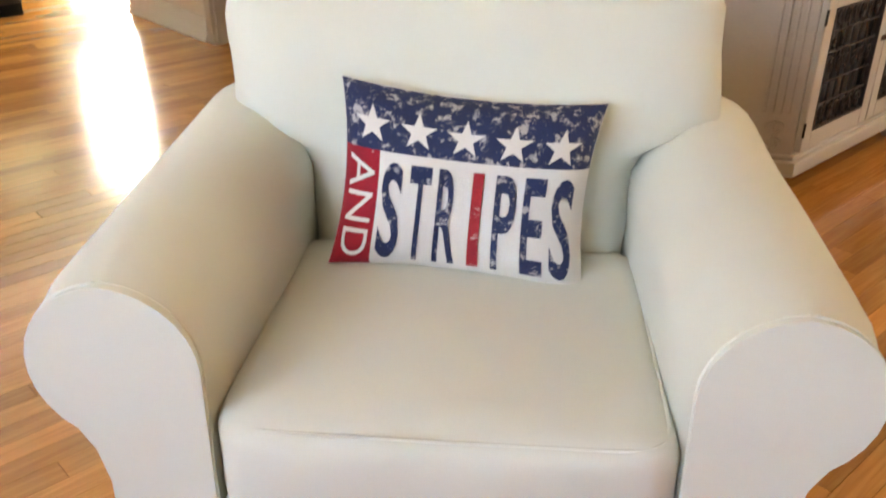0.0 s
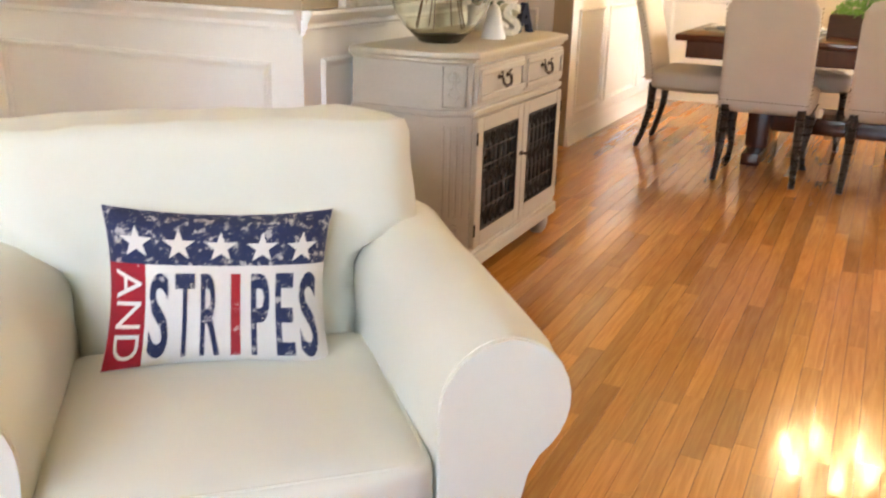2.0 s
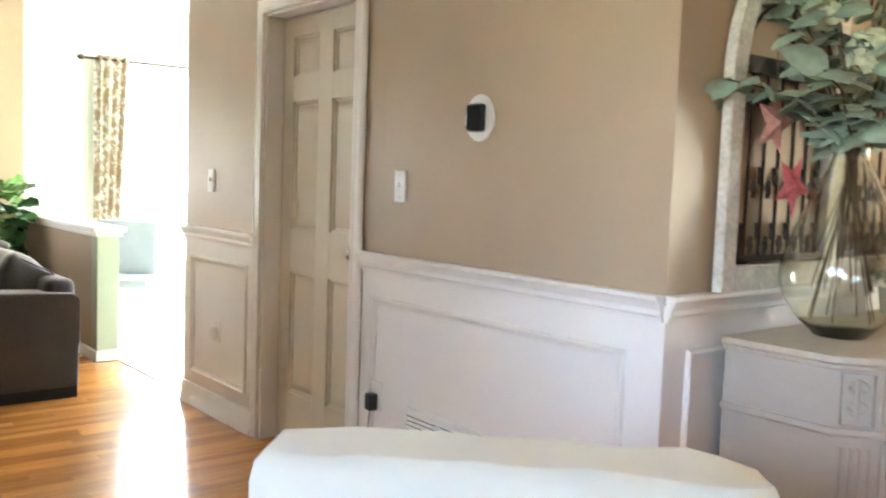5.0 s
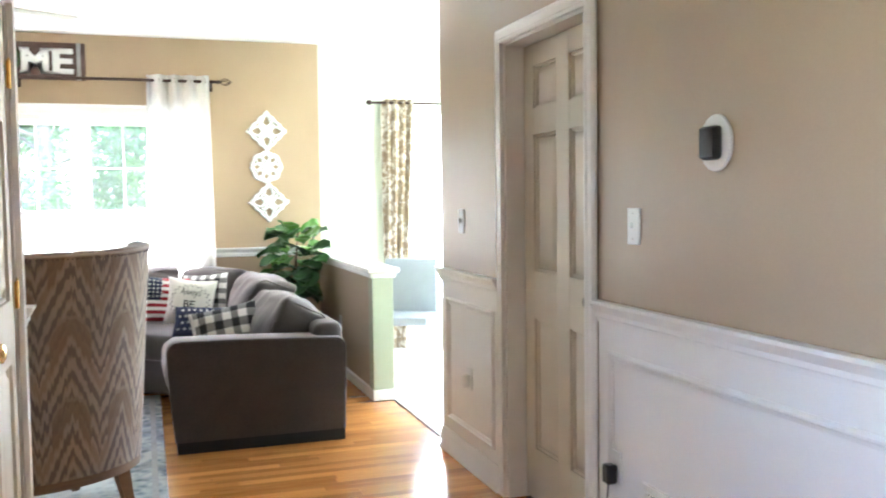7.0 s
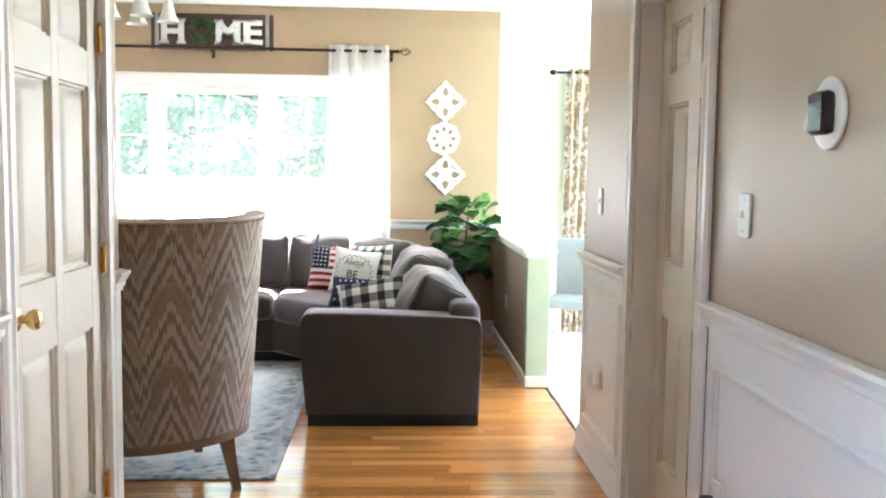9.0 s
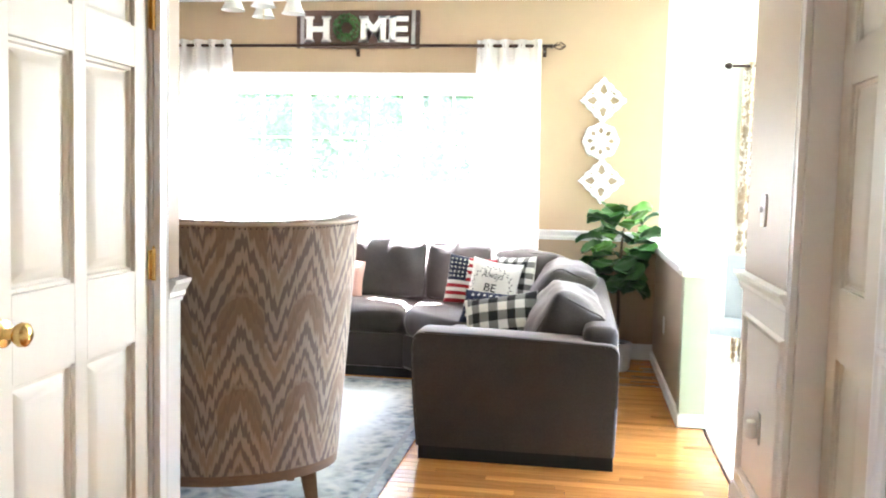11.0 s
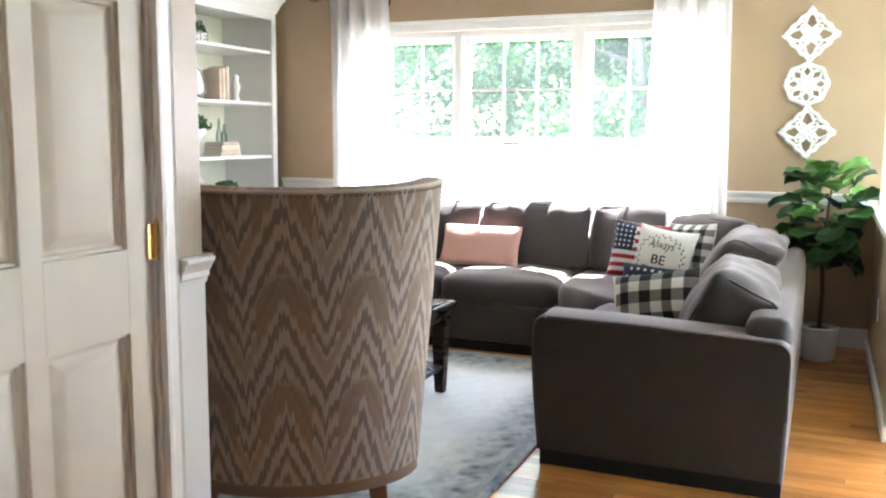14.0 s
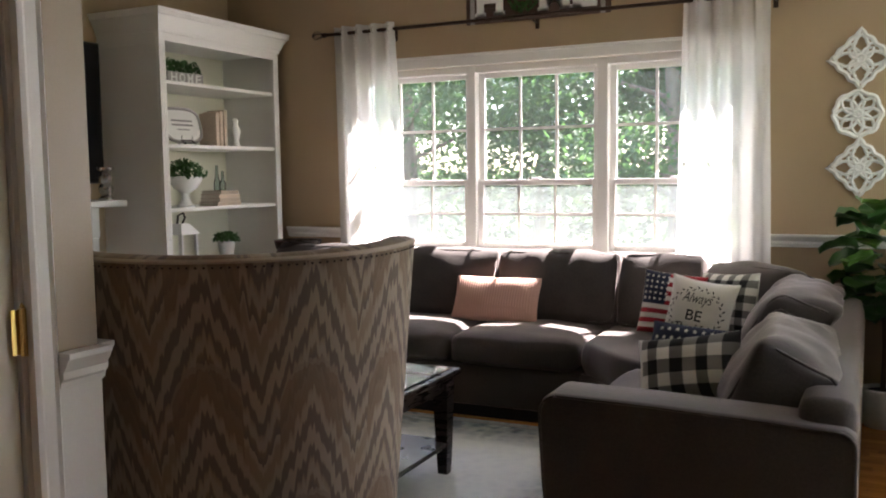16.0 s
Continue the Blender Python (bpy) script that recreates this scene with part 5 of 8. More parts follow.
def stuffed(c, size, r, puff, n, wob, seed, turn, bend=0.0):
    """A loose back cushion: boxed, with a welt round two of its faces, its top slumped backwards."""
    mb = cushion(MB(), (0, 0, 0), size, r, puff, n, wob, seed)
    hx, hy, hz = size[0] / 2, size[1] / 2, size[2] / 2
    q = r * 0.32
    for s in (-1, 1):
        loop = []
        for i in range(41):
            a = 2 * math.pi * i / 40
            ca, sa = math.cos(a), math.sin(a)
            ex, ez = math.copysign(abs(ca) ** 0.22, ca), math.copysign(abs(sa) ** 0.22, sa)
            p = (ex * (hx - q), s * (hy - q), ez * (hz - q))
            wv_ = 0.004 * noise.noise(Vector((ex * 3 + seed, ez * 3, s)))
            loop.append((p[0], p[1] + wv_, p[2] + wv_))
        mb.tube(loop, 0.0055, 6)
    m = Matrix.Translation(c) @ turn.to_4x4()
    out = []
    for p in mb.v:
        p = Vector(p)
        up = max(0.0, p.z + hz * 0.25)
        crease = 0.010 * math.sin(p.x * 23 + p.z * 9 + seed) * max(0, p.z / hz) ** 2
        if bend > 0:
            p = Vector((p.x, p.y + bend * up * up + crease, p.z - 0.25 * bend * up * up))
        elif bend < 0:
            p = Vector((p.x - bend * up * up + crease * 0.6, p.y, p.z + 0.25 * bend * up * up + 0.012 * noise.noise(Vector((p.y * 9, p.x * 6, seed))) * (p.z > 0)))
        out.append(tuple(m @ p))
    mb.v[:] = out
    return mb


for k, (x0, x1) in enumerate(((-1.93, -1.04), (-1.03, -0.26), (-0.25, 0.50), (0.51, 0.97))):
    part("back_cushion", stuffed(((x0 + x1) / 2, 7.565, 0.665), (x1 - x0 - 0.003, 0.19, 0.44), 0.030, 0.028, 14, 0.018, 10 + k, rot(-14, 0, 0), 0.55), SOFA, sofa, smooth=60)
part("back_cushion", stuffed((1.21, 7.47, 0.66), (0.52, 0.20, 0.41), 0.045, 0.03, 12, 0.014, 17, rot(-12, 0, -32), 1.3), SOFA, sofa, smooth=60)
part("back_cushion", stuffed((1.475, 6.86, 0.640), (0.27, 0.90, 0.40), 0.040, 0.030, 14, 0.034, 21, rot(0, 20, 0), -0.8), SOFA, sofa, smooth=60)
part("back_cushion", stuffed((1.515, 5.95, 0.605), (0.27, 0.90, 0.33), 0.038, 0.030, 14, 0.034, 25, rot(0, 27, 3), -0.7), SOFA, sofa, smooth=60)

# ---- patterned wing chair seen from behind ----
wing = thing("wing_chair", "flame-stitch ikat wing chair with oak legs", "armchair", pose(0.369, 4.215, 0, 0, 0, 26))
wb = MB()


def wing_pt(u, z, thick):
    """Plan of the wrapped back at one height: local x across, y to the front."""
    s = 2 * u - 1
    k = (z - 0.27) / 0.9
    half = 0.398 + 0.075 * k
    a = s * radians(80)
    deep = 0.30 + 0.10 * k
    x = half * math.sin(a) / math.sin(radians(80))
    back_y = -0.140 - 0.055 * k
    y = back_y + deep * (1 - math.cos(a))
    nx, ny = math.sin(a), -math.cos(a)
    return x - nx * thick, y - ny * thick


def top_z(u):
    s = 2 * u - 1
    return 1.158 + 0.018 * s * s


NU, NV = 56, 30
wv = []


def outer(u, v):
    z = 0.27 + (top_z(u) - 0.27) * v
    x, y = wing_pt(u, z, 0.0)
    wv.append(((2 * u - 1) * 0.555, z, 0))
    return (x, y, z)


def inner(u, v):
    z = top_z(u) - (top_z(u) - 0.40) * v
    x, y = wing_pt(u, z, 0.085)
    wv.append(((2 * u - 1) * 0.50, z, 0))
    return (x, y, z)


wb.grid(outer, NU, NV)
wb.grid(inner, NU, 12)


def over(u, v):
    a = math.pi * v
    x0, y0 = wing_pt(u, top_z(u), 0.0)
    x1, y1 = wing_pt(u, top_z(u), 0.085)
    z = top_z(u) + 0.014 * math.sin(a)
    f = (1 - math.cos(a)) / 2
    wv.append(((2 * u - 1) * 0.555, z, 0))
    return (x0 + (x1 - x0) * f, y0 + (y1 - y0) * f, z)


wb.grid(over, NU, 6)
for uu in (0.0, 1.0):
    def edge(p, v, uu=uu):
        z = 0.27 + (top_z(uu) - 0.27) * v
        x0, y0 = wing_pt(uu, z, 0.0)
        x1, y1 = wing_pt(uu, z, 0.085)
        a = math.pi * p
        wv.append((0.62 + p * 0.08, z, 0))
        return (x0 + (x1 - x0) * p, y0 + (y1 - y0) * p + 0.03 * math.sin(a), z)
    wb.grid(edge, 5, NV)
wb.weave = wv
part("back_shell", wb, IKAT, wing, smooth=60)
nails = MB()
for k in range(70):
    u = (k + 0.5) / 70
    x, y = wing_pt(u, top_z(u) - 0.012, -0.001)
    nails.lathe([(0, -0.003), (0.0025, -0.002), (0.0035, 0), (0.0025, 0.002), (0, 0.003)], (x, y, top_z(u) - 0.012), 6)
part("nailhead_trim", nails, BRONZE, wing, "row of nailheads")
welt = MB().tube([(lambda q: (q[0], q[1], top_z(i / 60) + 0.002))(wing_pt(i / 60, top_z(i / 60), 0.001)) for i in range(61)], 0.006, 6)
part("welt", welt, LINEN, wing, "pale linen welt")
apron = MB()
av = []


def apron_pt(u, v):
    x, y = wing_pt(u, 0.27, 0.004)
    return (x, y, 0.232 + 0.042 * v)


apron.grid(apron_pt, NU, 2)
apron.grid(lambda u, v: (lambda q: (q[0], q[1], 0.232 + 0.042 * v))(wing_pt(u, 0.27, 0.030)), NU, 2)
apron.grid(lambda u, v: (lambda q: (q[0], q[1], 0.232))(wing_pt(u, 0.27, 0.004 + 0.026 * v)), NU, 1)
part("apron", apron, OAKLEG, wing, "curved oak apron")
wc = MB()
cushion(wc, (0, 0.26, 0.375), (0.56, 0.62, 0.22), 0.05, 0.02, 9, 0.006, 2)
wc.weave = [(p[0], p[1], 0) for p in wc.v]
part("seat_cushion", wc, IKAT, wing, smooth=60)
for lx, ly, sx, sy in ((-0.262, 0.02, -0.035, -0.05), (0.262, 0.02, 0.035, -0.05), (-0.26, 0.50, -0.01, 0.03), (0.26, 0.50, 0.01, 0.03)):
    lg = MB()
    prof = [(0.030, 0.024), (0.024, 0.016)]
    vs = []
    for z, f, hw in ((0.0, 1.0, 0.016), (0.12, 0.45, 0.022), (0.235, 0.0, 0.030)):
        vs += [(lx + sx * f + a * hw, ly + sy * f + b * hw, z) for a, b in ((-1, -1), (1, -1), (1, 1), (-1, 1))]
    lg.add(vs, [(0, 3, 2, 1), (8, 9, 10, 11)] + [(j * 4 + i, j * 4 + (i + 1) % 4, (j + 1) * 4 + (i + 1) % 4, (j + 1) * 4 + i) for j in range(2) for i in range(4)])
    part("leg", lg, OAKLEG, wing, "tapered oak leg", smooth=20)

# rug
rug = MB().box(-2.05, 4.43, 0.0005, 0.795, 6.86, 0.011, 0.004)
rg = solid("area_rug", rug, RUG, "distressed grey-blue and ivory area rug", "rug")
rb = MB()
for x0, y0, x1, y1 in ((-2.0, 4.47, 0.755, 4.50), (-2.0, 6.79, 0.755, 6.82), (0.725, 4.50, 0.755, 6.79), (-2.0, 4.50, -1.97, 6.79)):
    rb.box(x0, y0, 0.009, x1, y1, 0.0125)
part("border_band", rb, GREYW, rg, "pale woven border line")

# ---- on the sideboard ----
TOPZ = 0.8725
vase = thing("glass_vase", "tall pale green blown glass vase on the sideboard", "vase", pose(2.79, 1.440, TOPZ))
vp = [(0.0, 0.006), (0.070, 0.004), (0.082, 0.010), (0.130, 0.055), (0.165, 0.105), (0.180, 0.155), (0.178, 0.205), (0.160, 0.275), (0.125, 0.360), (0.090, 0.435), (0.062, 0.495), (0.050, 0.530), (0.054, 0.555)]
vm = MB()
seg = 40
vv = [(r * math.cos(2 * math.pi * k / seg), r * math.sin(2 * math.pi * k / seg), z + 0.003 * math.sin(6 * math.pi * k / seg) * (z < 0.01)) for r, z in vp for k in range(seg)]
vi = [(max(0.0, r - 0.004) * math.cos(2 * math.pi * k / seg), max(0.0, r - 0.004) * math.sin(2 * math.pi * k / seg), max(z, 0.011) + 0.002) for r, z in vp[::-1] for k in range(seg)]
vv += vi
vm.add(vv, [(j * seg + k, j * seg + (k + 1) % seg, (j + 1) * seg + (k + 1) % seg, (j + 1) * seg + k) for j in range(2 * len(vp) - 1) for k in range(seg)])
vo = part("vessel", vm, VASEGLASS, vase, smooth=70)
part("thick_base", MB().lathe([(0.0, 0.0), (0.070, 0.0), (0.078, 0.006), (0.060, 0.016), (0.0, 0.02)], seg=32), TABGLASS, vase, "thick green glass base")
part("lip", MB().tube([(0.054 * math.cos(a * math.pi / 16), 0.054 * math.sin(a * math.pi / 16), 0.556) for a in range(33)], 0.004, 6), VASEGLASS, vase)

fl = thing("floral_arrangement", "faux eucalyptus and pale hydrangea stems in the glass vase", "flowers", pose(2.79, 1.440, TOPZ))
fr_ = random.Random(8)
lm = []
for k, (ln, wd) in enumerate(((0.085, 0.080), (0.100, 0.086), (0.070, 0.068))):
    q = MB().grid(lambda u, v, ln=ln, wd=wd: (ln * v, (u - 0.5) * wd * math.sin(math.pi * min(1, 0.04 + 0.96 * v) ** 0.75) ** 0.8, 0.010 * math.cos((u - 0.5) * 3) - 0.028 * v * v), 4, 6)
    lm.append(mesh_of("leaf", q, EUCA, 60))
stem_id = 0
for k in range(20):
    a = 2 * math.pi * k / 20 + fr_.uniform(-0.2, 0.2)
    reach, rise = fr_.uniform(0.18, 0.46), fr_.uniform(0.68, 1.15)
    if k % 4 == 0:
        reach, rise = 0.50, 0.72
    tip = Vector((math.cos(a) * reach, math.sin(a) * reach * 0.55, rise))
    p0, p1 = Vector((0.09 * math.cos(a + 2.6), 0.09 * math.sin(a + 2.6), 0.05 + 0.09 * (k % 3))), Vector((0.02 * math.cos(a), 0.02 * math.sin(a), 0.55))
    p2 = p1 + (tip - p1) * 0.5 + Vector((0, 0, 0.06))
    path = [p0, p1, p2, tip]
    st = part("stem", MB().tube(path, [0.0022, 0.0026, 0.003, 0.002], 6), TWIG, fl)
    for j in range(11):
        f = (j + 0.6) / 11
        c = p1 + (p2 - p1) * (f * 2) if f < 0.5 else p2 + (tip - p2) * (f * 2 - 1)
        lf = new("leaf", lm[(k + j) % 3])
        yaw = math.atan2(tip.y, tip.x) + (0.9 if j % 2 else -0.9) + fr_.uniform(-0.6, 0.6)
        lf.matrix_basis = Matrix.Translation(c) @ Euler((fr_.uniform(-0.7, 0.7), fr_.uniform(-0.7, 0.35), yaw)).to_matrix().to_4x4() @ Matrix.Scale(fr_.uniform(0.8, 1.3), 4)
        lf.parent = st
for hx, hy, hz in ((-0.10, -0.08, 0.80), (0.10, -0.06, 0.92), (0.0, 0.05, 1.02), (-0.20, 0.0, 0.93)):
    pm = MB()
    for _ in range(70):
        d = Vector((fr_.gauss(0, 1), fr_.gauss(0, 1), fr_.gauss(0, 1))).normalized()
        c = Vector((hx, hy, hz)) + d * 0.062
        m = d.to_track_quat("Z", "Y").to_matrix() @ rot(fr_.uniform(-25, 25), fr_.uniform(-25, 25), fr_.uniform(0, 90))
        pm.add([c + m @ Vector(p) * 0.019 for p in ((-1, -1, 0.1), (1, -1, 0.1), (1, 1, 0.1), (-1, 1, 0.1), (0, 0, -0.25))], [(0, 1, 4), (1, 2, 4), (2, 3, 4), (3, 0, 4)])
    part("hydrangea_head", pm, PETAL, fl, "pale green-white hydrangea head", smooth=0)
for bx, by, bz in ((0.50, -0.05, 0.66), (0.45, 0.04, 0.74), (0.40, -0.10, 0.84)):
    bmq = MB()
    for _ in range(9):
        c = (bx + fr_.uniform(-0.04, 0.04), by + fr_.uniform(-0.03, 0.03), bz + fr_.uniform(-0.03, 0.03))
        bmq.lathe([(0, -0.013), (0.009, -0.009), (0.013, 0), (0.009, 0.009), (0, 0.013)], c, 8)
    bmq.tube([(0.03, 0, 0.56), (bx * 0.6, by * 0.6, bz + 0.02), (bx, by, bz)], 0.003, 5)
    part("berry_spray", bmq, BERRY, fl, "frosted red-brown berry cluster")

# salvaged arched window frame with iron gate panels, leaning on the wall
gate = thing("arched_window_decor", "chippy white arched window frame with iron scrollwork", "wall decor", pose(0, 0, 0))
GX0, GX1, GZ0, GS, GT = 2.455, 3.665, 0.995, 1.62, 2.16
gy = 1.625
gcx, grx = (GX0 + GX1) / 2, (GX1 - GX0) / 2
fm_ = MB()
fm_.box(GX0, gy, GZ0, GX0 + 0.065, gy + 0.035, GS, 0.003).box(GX1 - 0.065, gy, GZ0, GX1, gy + 0.035, GS, 0.003)
fm_.box(GX0 + 0.065, gy, GZ0, GX1 - 0.065, gy + 0.035, GZ0 + 0.075, 0.003).box(gcx - 0.04, gy, GZ0 + 0.075, gcx + 0.04, gy + 0.034, GT - 0.06, 0.003)
vs, n = [], 28
for i in range(n + 1):
    a = math.pi * i / n
    for rr in (0.0, 0.065):
        for yy in (gy, gy + 0.035):
            vs.append((gcx - (grx - rr) * math.cos(a), yy, GS + (GT - GS - rr) * math.sin(a)))
fs = []
for i in range(n):
    a, b = i * 4, i * 4 + 4
    fs += [(a, b, b + 1, a + 1), (a + 2, a + 3, b + 3, b + 2), (a, a + 2, b + 2, b), (a + 1, b + 1, b + 3, a + 3)]
fm_.add(vs, fs)
part("frame", fm_, CHIPPY, gate, "chipped white painted wood frame")
for px0, px1 in ((GX0 + 0.075, gcx - 0.05), (gcx + 0.05, GX1 - 0.075)):
    im = MB()
    yy = gy + 0.012
    im.box(px0, yy - 0.008, GZ0 + 0.085, px1, yy + 0.008, GZ0 + 0.105).box(px0, yy - 0.010, 1.63, px1, yy + 0.010, 1.68)
    im.box(px0, yy - 0.012, GZ0 + 0.08, px0 + 0.045, yy - 0.006, GZ0 + 0.10).box(px0, yy - 0.012, GZ0 + 0.08, px0 + 0.02, yy - 0.006, GZ0 + 0.20)
    w = px1 - px0
    for k in range(6):
        x = px0 + w * (k + 0.5) / 6
        im.tube([(x, yy, GZ0 + 0.10), (x, yy, 1.64)], 0.006, 6)
    for zc in (GZ0 + 0.15, 1.31):
        for k in range(5):
            x = px0 + w * (k + 1) / 6
            for s in (-1, 1):
                im.tube([(x + s * (0.006 + (0.022 - 0.016 * i / 13) * abs(math.cos(i * 0.45))), yy - 0.006, zc + s * 0.02 + (0.036 - 0.028 * i / 13) * math.sin(i * 0.62)) for i in range(14)], 0.0055, 5)
    mid = (px0 + px1) / 2
    for s in (-1, 1):
        im.tube([(mid + s * w * 0.5 * math.cos(t * math.pi / 20), yy, 1.68 + 0.17 * math.sin(t * math.pi / 20)) for t in range(11)], 0.007, 6)
        im.tube([(mid + s * (0.03 + (0.075 - 0.055 * i / 18) * (0.5 + 0.5 * math.cos(i * 0.5))), yy, 1.91 + (0.075 - 0.05 * i / 18) * math.sin(i * 0.5)) for i in range(19)], 0.006, 5)
    im.tube([(mid, yy, 1.68), (mid, yy, 2.03)], 0.008, 6)
    part("iron_panel", im, IRON, gate, "dark iron scroll panel")


def fabric_star(name, label, at, r, material, turn):
    mb = MB()
    vs = [(0, -0.018, 0), (0, 0.018, 0)]
    for k in range(10):
        q = r if k % 2 == 0 else r * 0.45
        vs.append((q * math.sin(turn + k * math.pi / 5), 0, q * math.cos(turn + k * math.pi / 5)))
    fs = [(0, 2 + (k + 1) % 10, 2 + k) for k in range(10)] + [(1, 2 + k, 2 + (k + 1) % 10) for k in range(10)]
    t = thing(name, label, "ornament", pose(*at), "fabric stars on the garland")
    part("stuffed_star", mb.add(vs, fs), material, t, smooth=0)
    part("cord", MB().tube([(0, 0, r * 0.9), (0.01, 0.01, r + 0.10)], 0.002, 4), TWIG, t)


fabric_star("hanging_star", "faded pink striped fabric star on the iron panel", (2.62, 1.59, 1.49), 0.105, STARP, 0.2)
fabric_star("hanging_star", "red and white checked fabric star on the iron panel", (2.71, 1.575, 1.31), 0.100, STAR, 0.5)
fabric_star("hanging_star", "faded pink fabric star on the iron panel", (3.08, 1.57, 1.50), 0.090, STARP, -0.2)

cone = thing("white_cone", "white ceramic cone ornament on the sideboard", "ornament", pose(3.06, 1.345, TOPZ))
part("cone", MB().lathe([(0.0, 0), (0.048, 0.0), (0.046, 0.012), (0.020, 0.115), (0.014, 0.125), (0.0, 0.128)], seg=20), CERAMIC, cone)


def letter_block(name, label, ch, at, h, depth, material, wide=0.8):
    bm = text_bm(ch, h * wide, h, (0, h / 2), bold=0.03)
    ext = bmesh.ops.extrude_face_region(bm, geom=bm.faces[:])
    bmesh.ops.translate(bm, vec=(0, 0, depth), verts=[e for e in ext["geom"] if isinstance(e, bmesh.types.BMVert)])
    mb = MB().bm(bm)
    mb.move(Matrix.Rotation(math.pi / 2, 4, "X"))
    return solid(name, mb, material, label, "letter", smooth=20, at=at)


letter_block("standing_letter", "cream painted standing wooden letter on the sideboard", "S", pose(3.22, 1.36, TOPZ, 0, 0, -25), 0.125, 0.035, CHIPPY)
letter_block("standing_letter", "navy painted standing wooden letter on the sideboard", "A", pose(3.41, 1.37, TOPZ, 0, 0, -25), 0.120, 0.030, NAVY, 0.75)
fp = thing("flag_planter", "small white pot of greenery with little flags", "planter", pose(3.37, 1.53, TOPZ))
part("pot", MB().lathe([(0, 0), (0.042, 0), (0.055, 0.07), (0.060, 0.095), (0.054, 0.095), (0.05, 0.085), (0, 0.085)], seg=20), CERAMIC, fp)
gm = MB()
for _ in range(90):
    a, rr = fr_.uniform(0, 6.28), fr_.uniform(0.0, 0.085)
    c = Vector((rr * math.cos(a), rr * math.sin(a), 0.10 + fr_.uniform(0, 0.06)))
    m = rot(fr_.uniform(-60, 60), fr_.uniform(-60, 60), fr_.uniform(0, 360))
    gm.add([c + m @ Vector(p) * 0.02 for p in ((-1, 0, 0), (0, -0.5, 0.1), (1, 0, 0), (0, 0.5, 0.1))], [(0, 1, 2, 3)])
part("greenery", gm, EUCA, fp, smooth=0)
for k, (dx, dz, mt) in enumerate(((-0.03, 0.22, NAVY), (0.02, 0.19, RED), (0.05, 0.24, STARP))):
    part("flag_stick", MB().tube([(dx * 0.5, 0, 0.05), (dx, 0, dz + 0.10)], 0.0025, 5), TWIG, fp)
    part("flag", MB().grid(lambda u, v, dx=dx, dz=dz, k=k: (dx + 0.075 * u, 0.012 * math.sin(u * 7 + k) - 0.004 * k, dz + 0.09 * v - 0.05 * u), 8, 4), mt, fp, "little red, white and blue flag")
    for s in range(2):
        part("flag_stripe", MB().grid(lambda u, v, dx=dx, dz=dz, k=k, s=s: (dx + 0.075 * u, 0.012 * math.sin(u * 7 + k) - 0.004 * k - 0.0012, dz + 0.015 + 0.035 * s + 0.014 * v - 0.05 * u), 8, 1), CANVAS, fp)
candle = thing("pillar_candle", "ivory pillar candle on the sideboard", "candle", pose(3.47, 1.58, TOPZ))
part("candle", MB().lathe([(0, 0), (0.03, 0), (0.03, 0.37), (0.024, 0.375), (0, 0.37)], seg=16), PAPER, candle)

# ---- hall wall fittings ----


def switch_plate(name, y, z, label, toggle=True):
    t = thing(name, label, "light switch", pose(WX, y, z))
    part("plate", MB().box(-0.008, -0.036, -0.060, 0.0, 0.036, 0.060, 0.003), PLASTIC, t)
    part("toggle", MB().box(-0.020, -0.005, -0.006, -0.008, 0.005, 0.014, 0.002), PLASTIC, t)
    for s in (-1, 1):
        part("screw", MB().lathe([(0, 0), (0.003, 0), (0.002, 0.0015), (0, 0.002)], seg=8).move(Matrix.Translation((-0.008, 0, s * 0.042)) @ Matrix.Rotation(-math.pi / 2, 4, "Y")), STEEL, t)


switch_plate("light_switch", 2.918, 1.260, "white toggle switch plate on the taupe wall")
switch_plate("light_switch", 4.60, 1.245, "white toggle switch plate beside the kitchen opening")
th = thing("thermostat", "black thermostat on an oval white wall plate", "thermostat", pose(WX, 2.47, 1.505))
pl = [(0.073 * math.cos(2 * math.pi * k / 32), 0.080 * math.sin(2 * math.pi * k / 32)) for k in range(32)]
part("wall_plate", MB().prism(pl, 0, 0.012, 0.004).move(Matrix.Rotation(-math.pi / 2, 4, "Y") @ Matrix.Rotation(math.pi / 2, 4, "Z")), PLASTIC, th, "oval white wall plate")
part("housing", MB().box(-0.040, -0.040, -0.048, -0.012, 0.040, 0.048, 0.012), BLACKP, th)
part("display", MB().box(-0.0415, -0.032, -0.040, -0.0395, 0.032, 0.040, 0.0008), SCREEN, th, "glossy black display")


def outlet(name, label, m, plug):
    t = thing(name, label, "wall outlet", m)
    part("plate", MB().box(-0.007, -0.036, -0.058, 0.0, 0.036, 0.058, 0.003), PLASTIC, t)
    for s in (-1, 1):
        part("socket", MB().prism([(0.016 * math.cos(2 * math.pi * k / 16), 0.018 * math.sin(2 * math.pi * k / 16)) for k in range(16)], 0, 0.003).move(Matrix.Translation((-0.006, 0, s * 0.022)) @ Matrix.Rotation(-math.pi / 2, 4, "Y")), PLASTIC, t)
    if plug == "black":
        part("power_adapter", MB().box(-0.050, -0.022, -0.055, -0.010, 0.022, 0.012, 0.006), BLACKP, t, "black plug-in power adapter")
        part("cable", MB().tube([(-0.035, 0, -0.05), (-0.038, 0.005, -0.12), (-0.02, 0.01, -0.25), (-0.025, 0.0, -0.40)], 0.0022, 6), BLACKP, t)
    if plug == "white":
        part("plug_in_freshener", MB().box(-0.045, -0.024, -0.040, -0.008, 0.024, 0.024, 0.010), PLASTIC, t, "pale lilac plug-in")


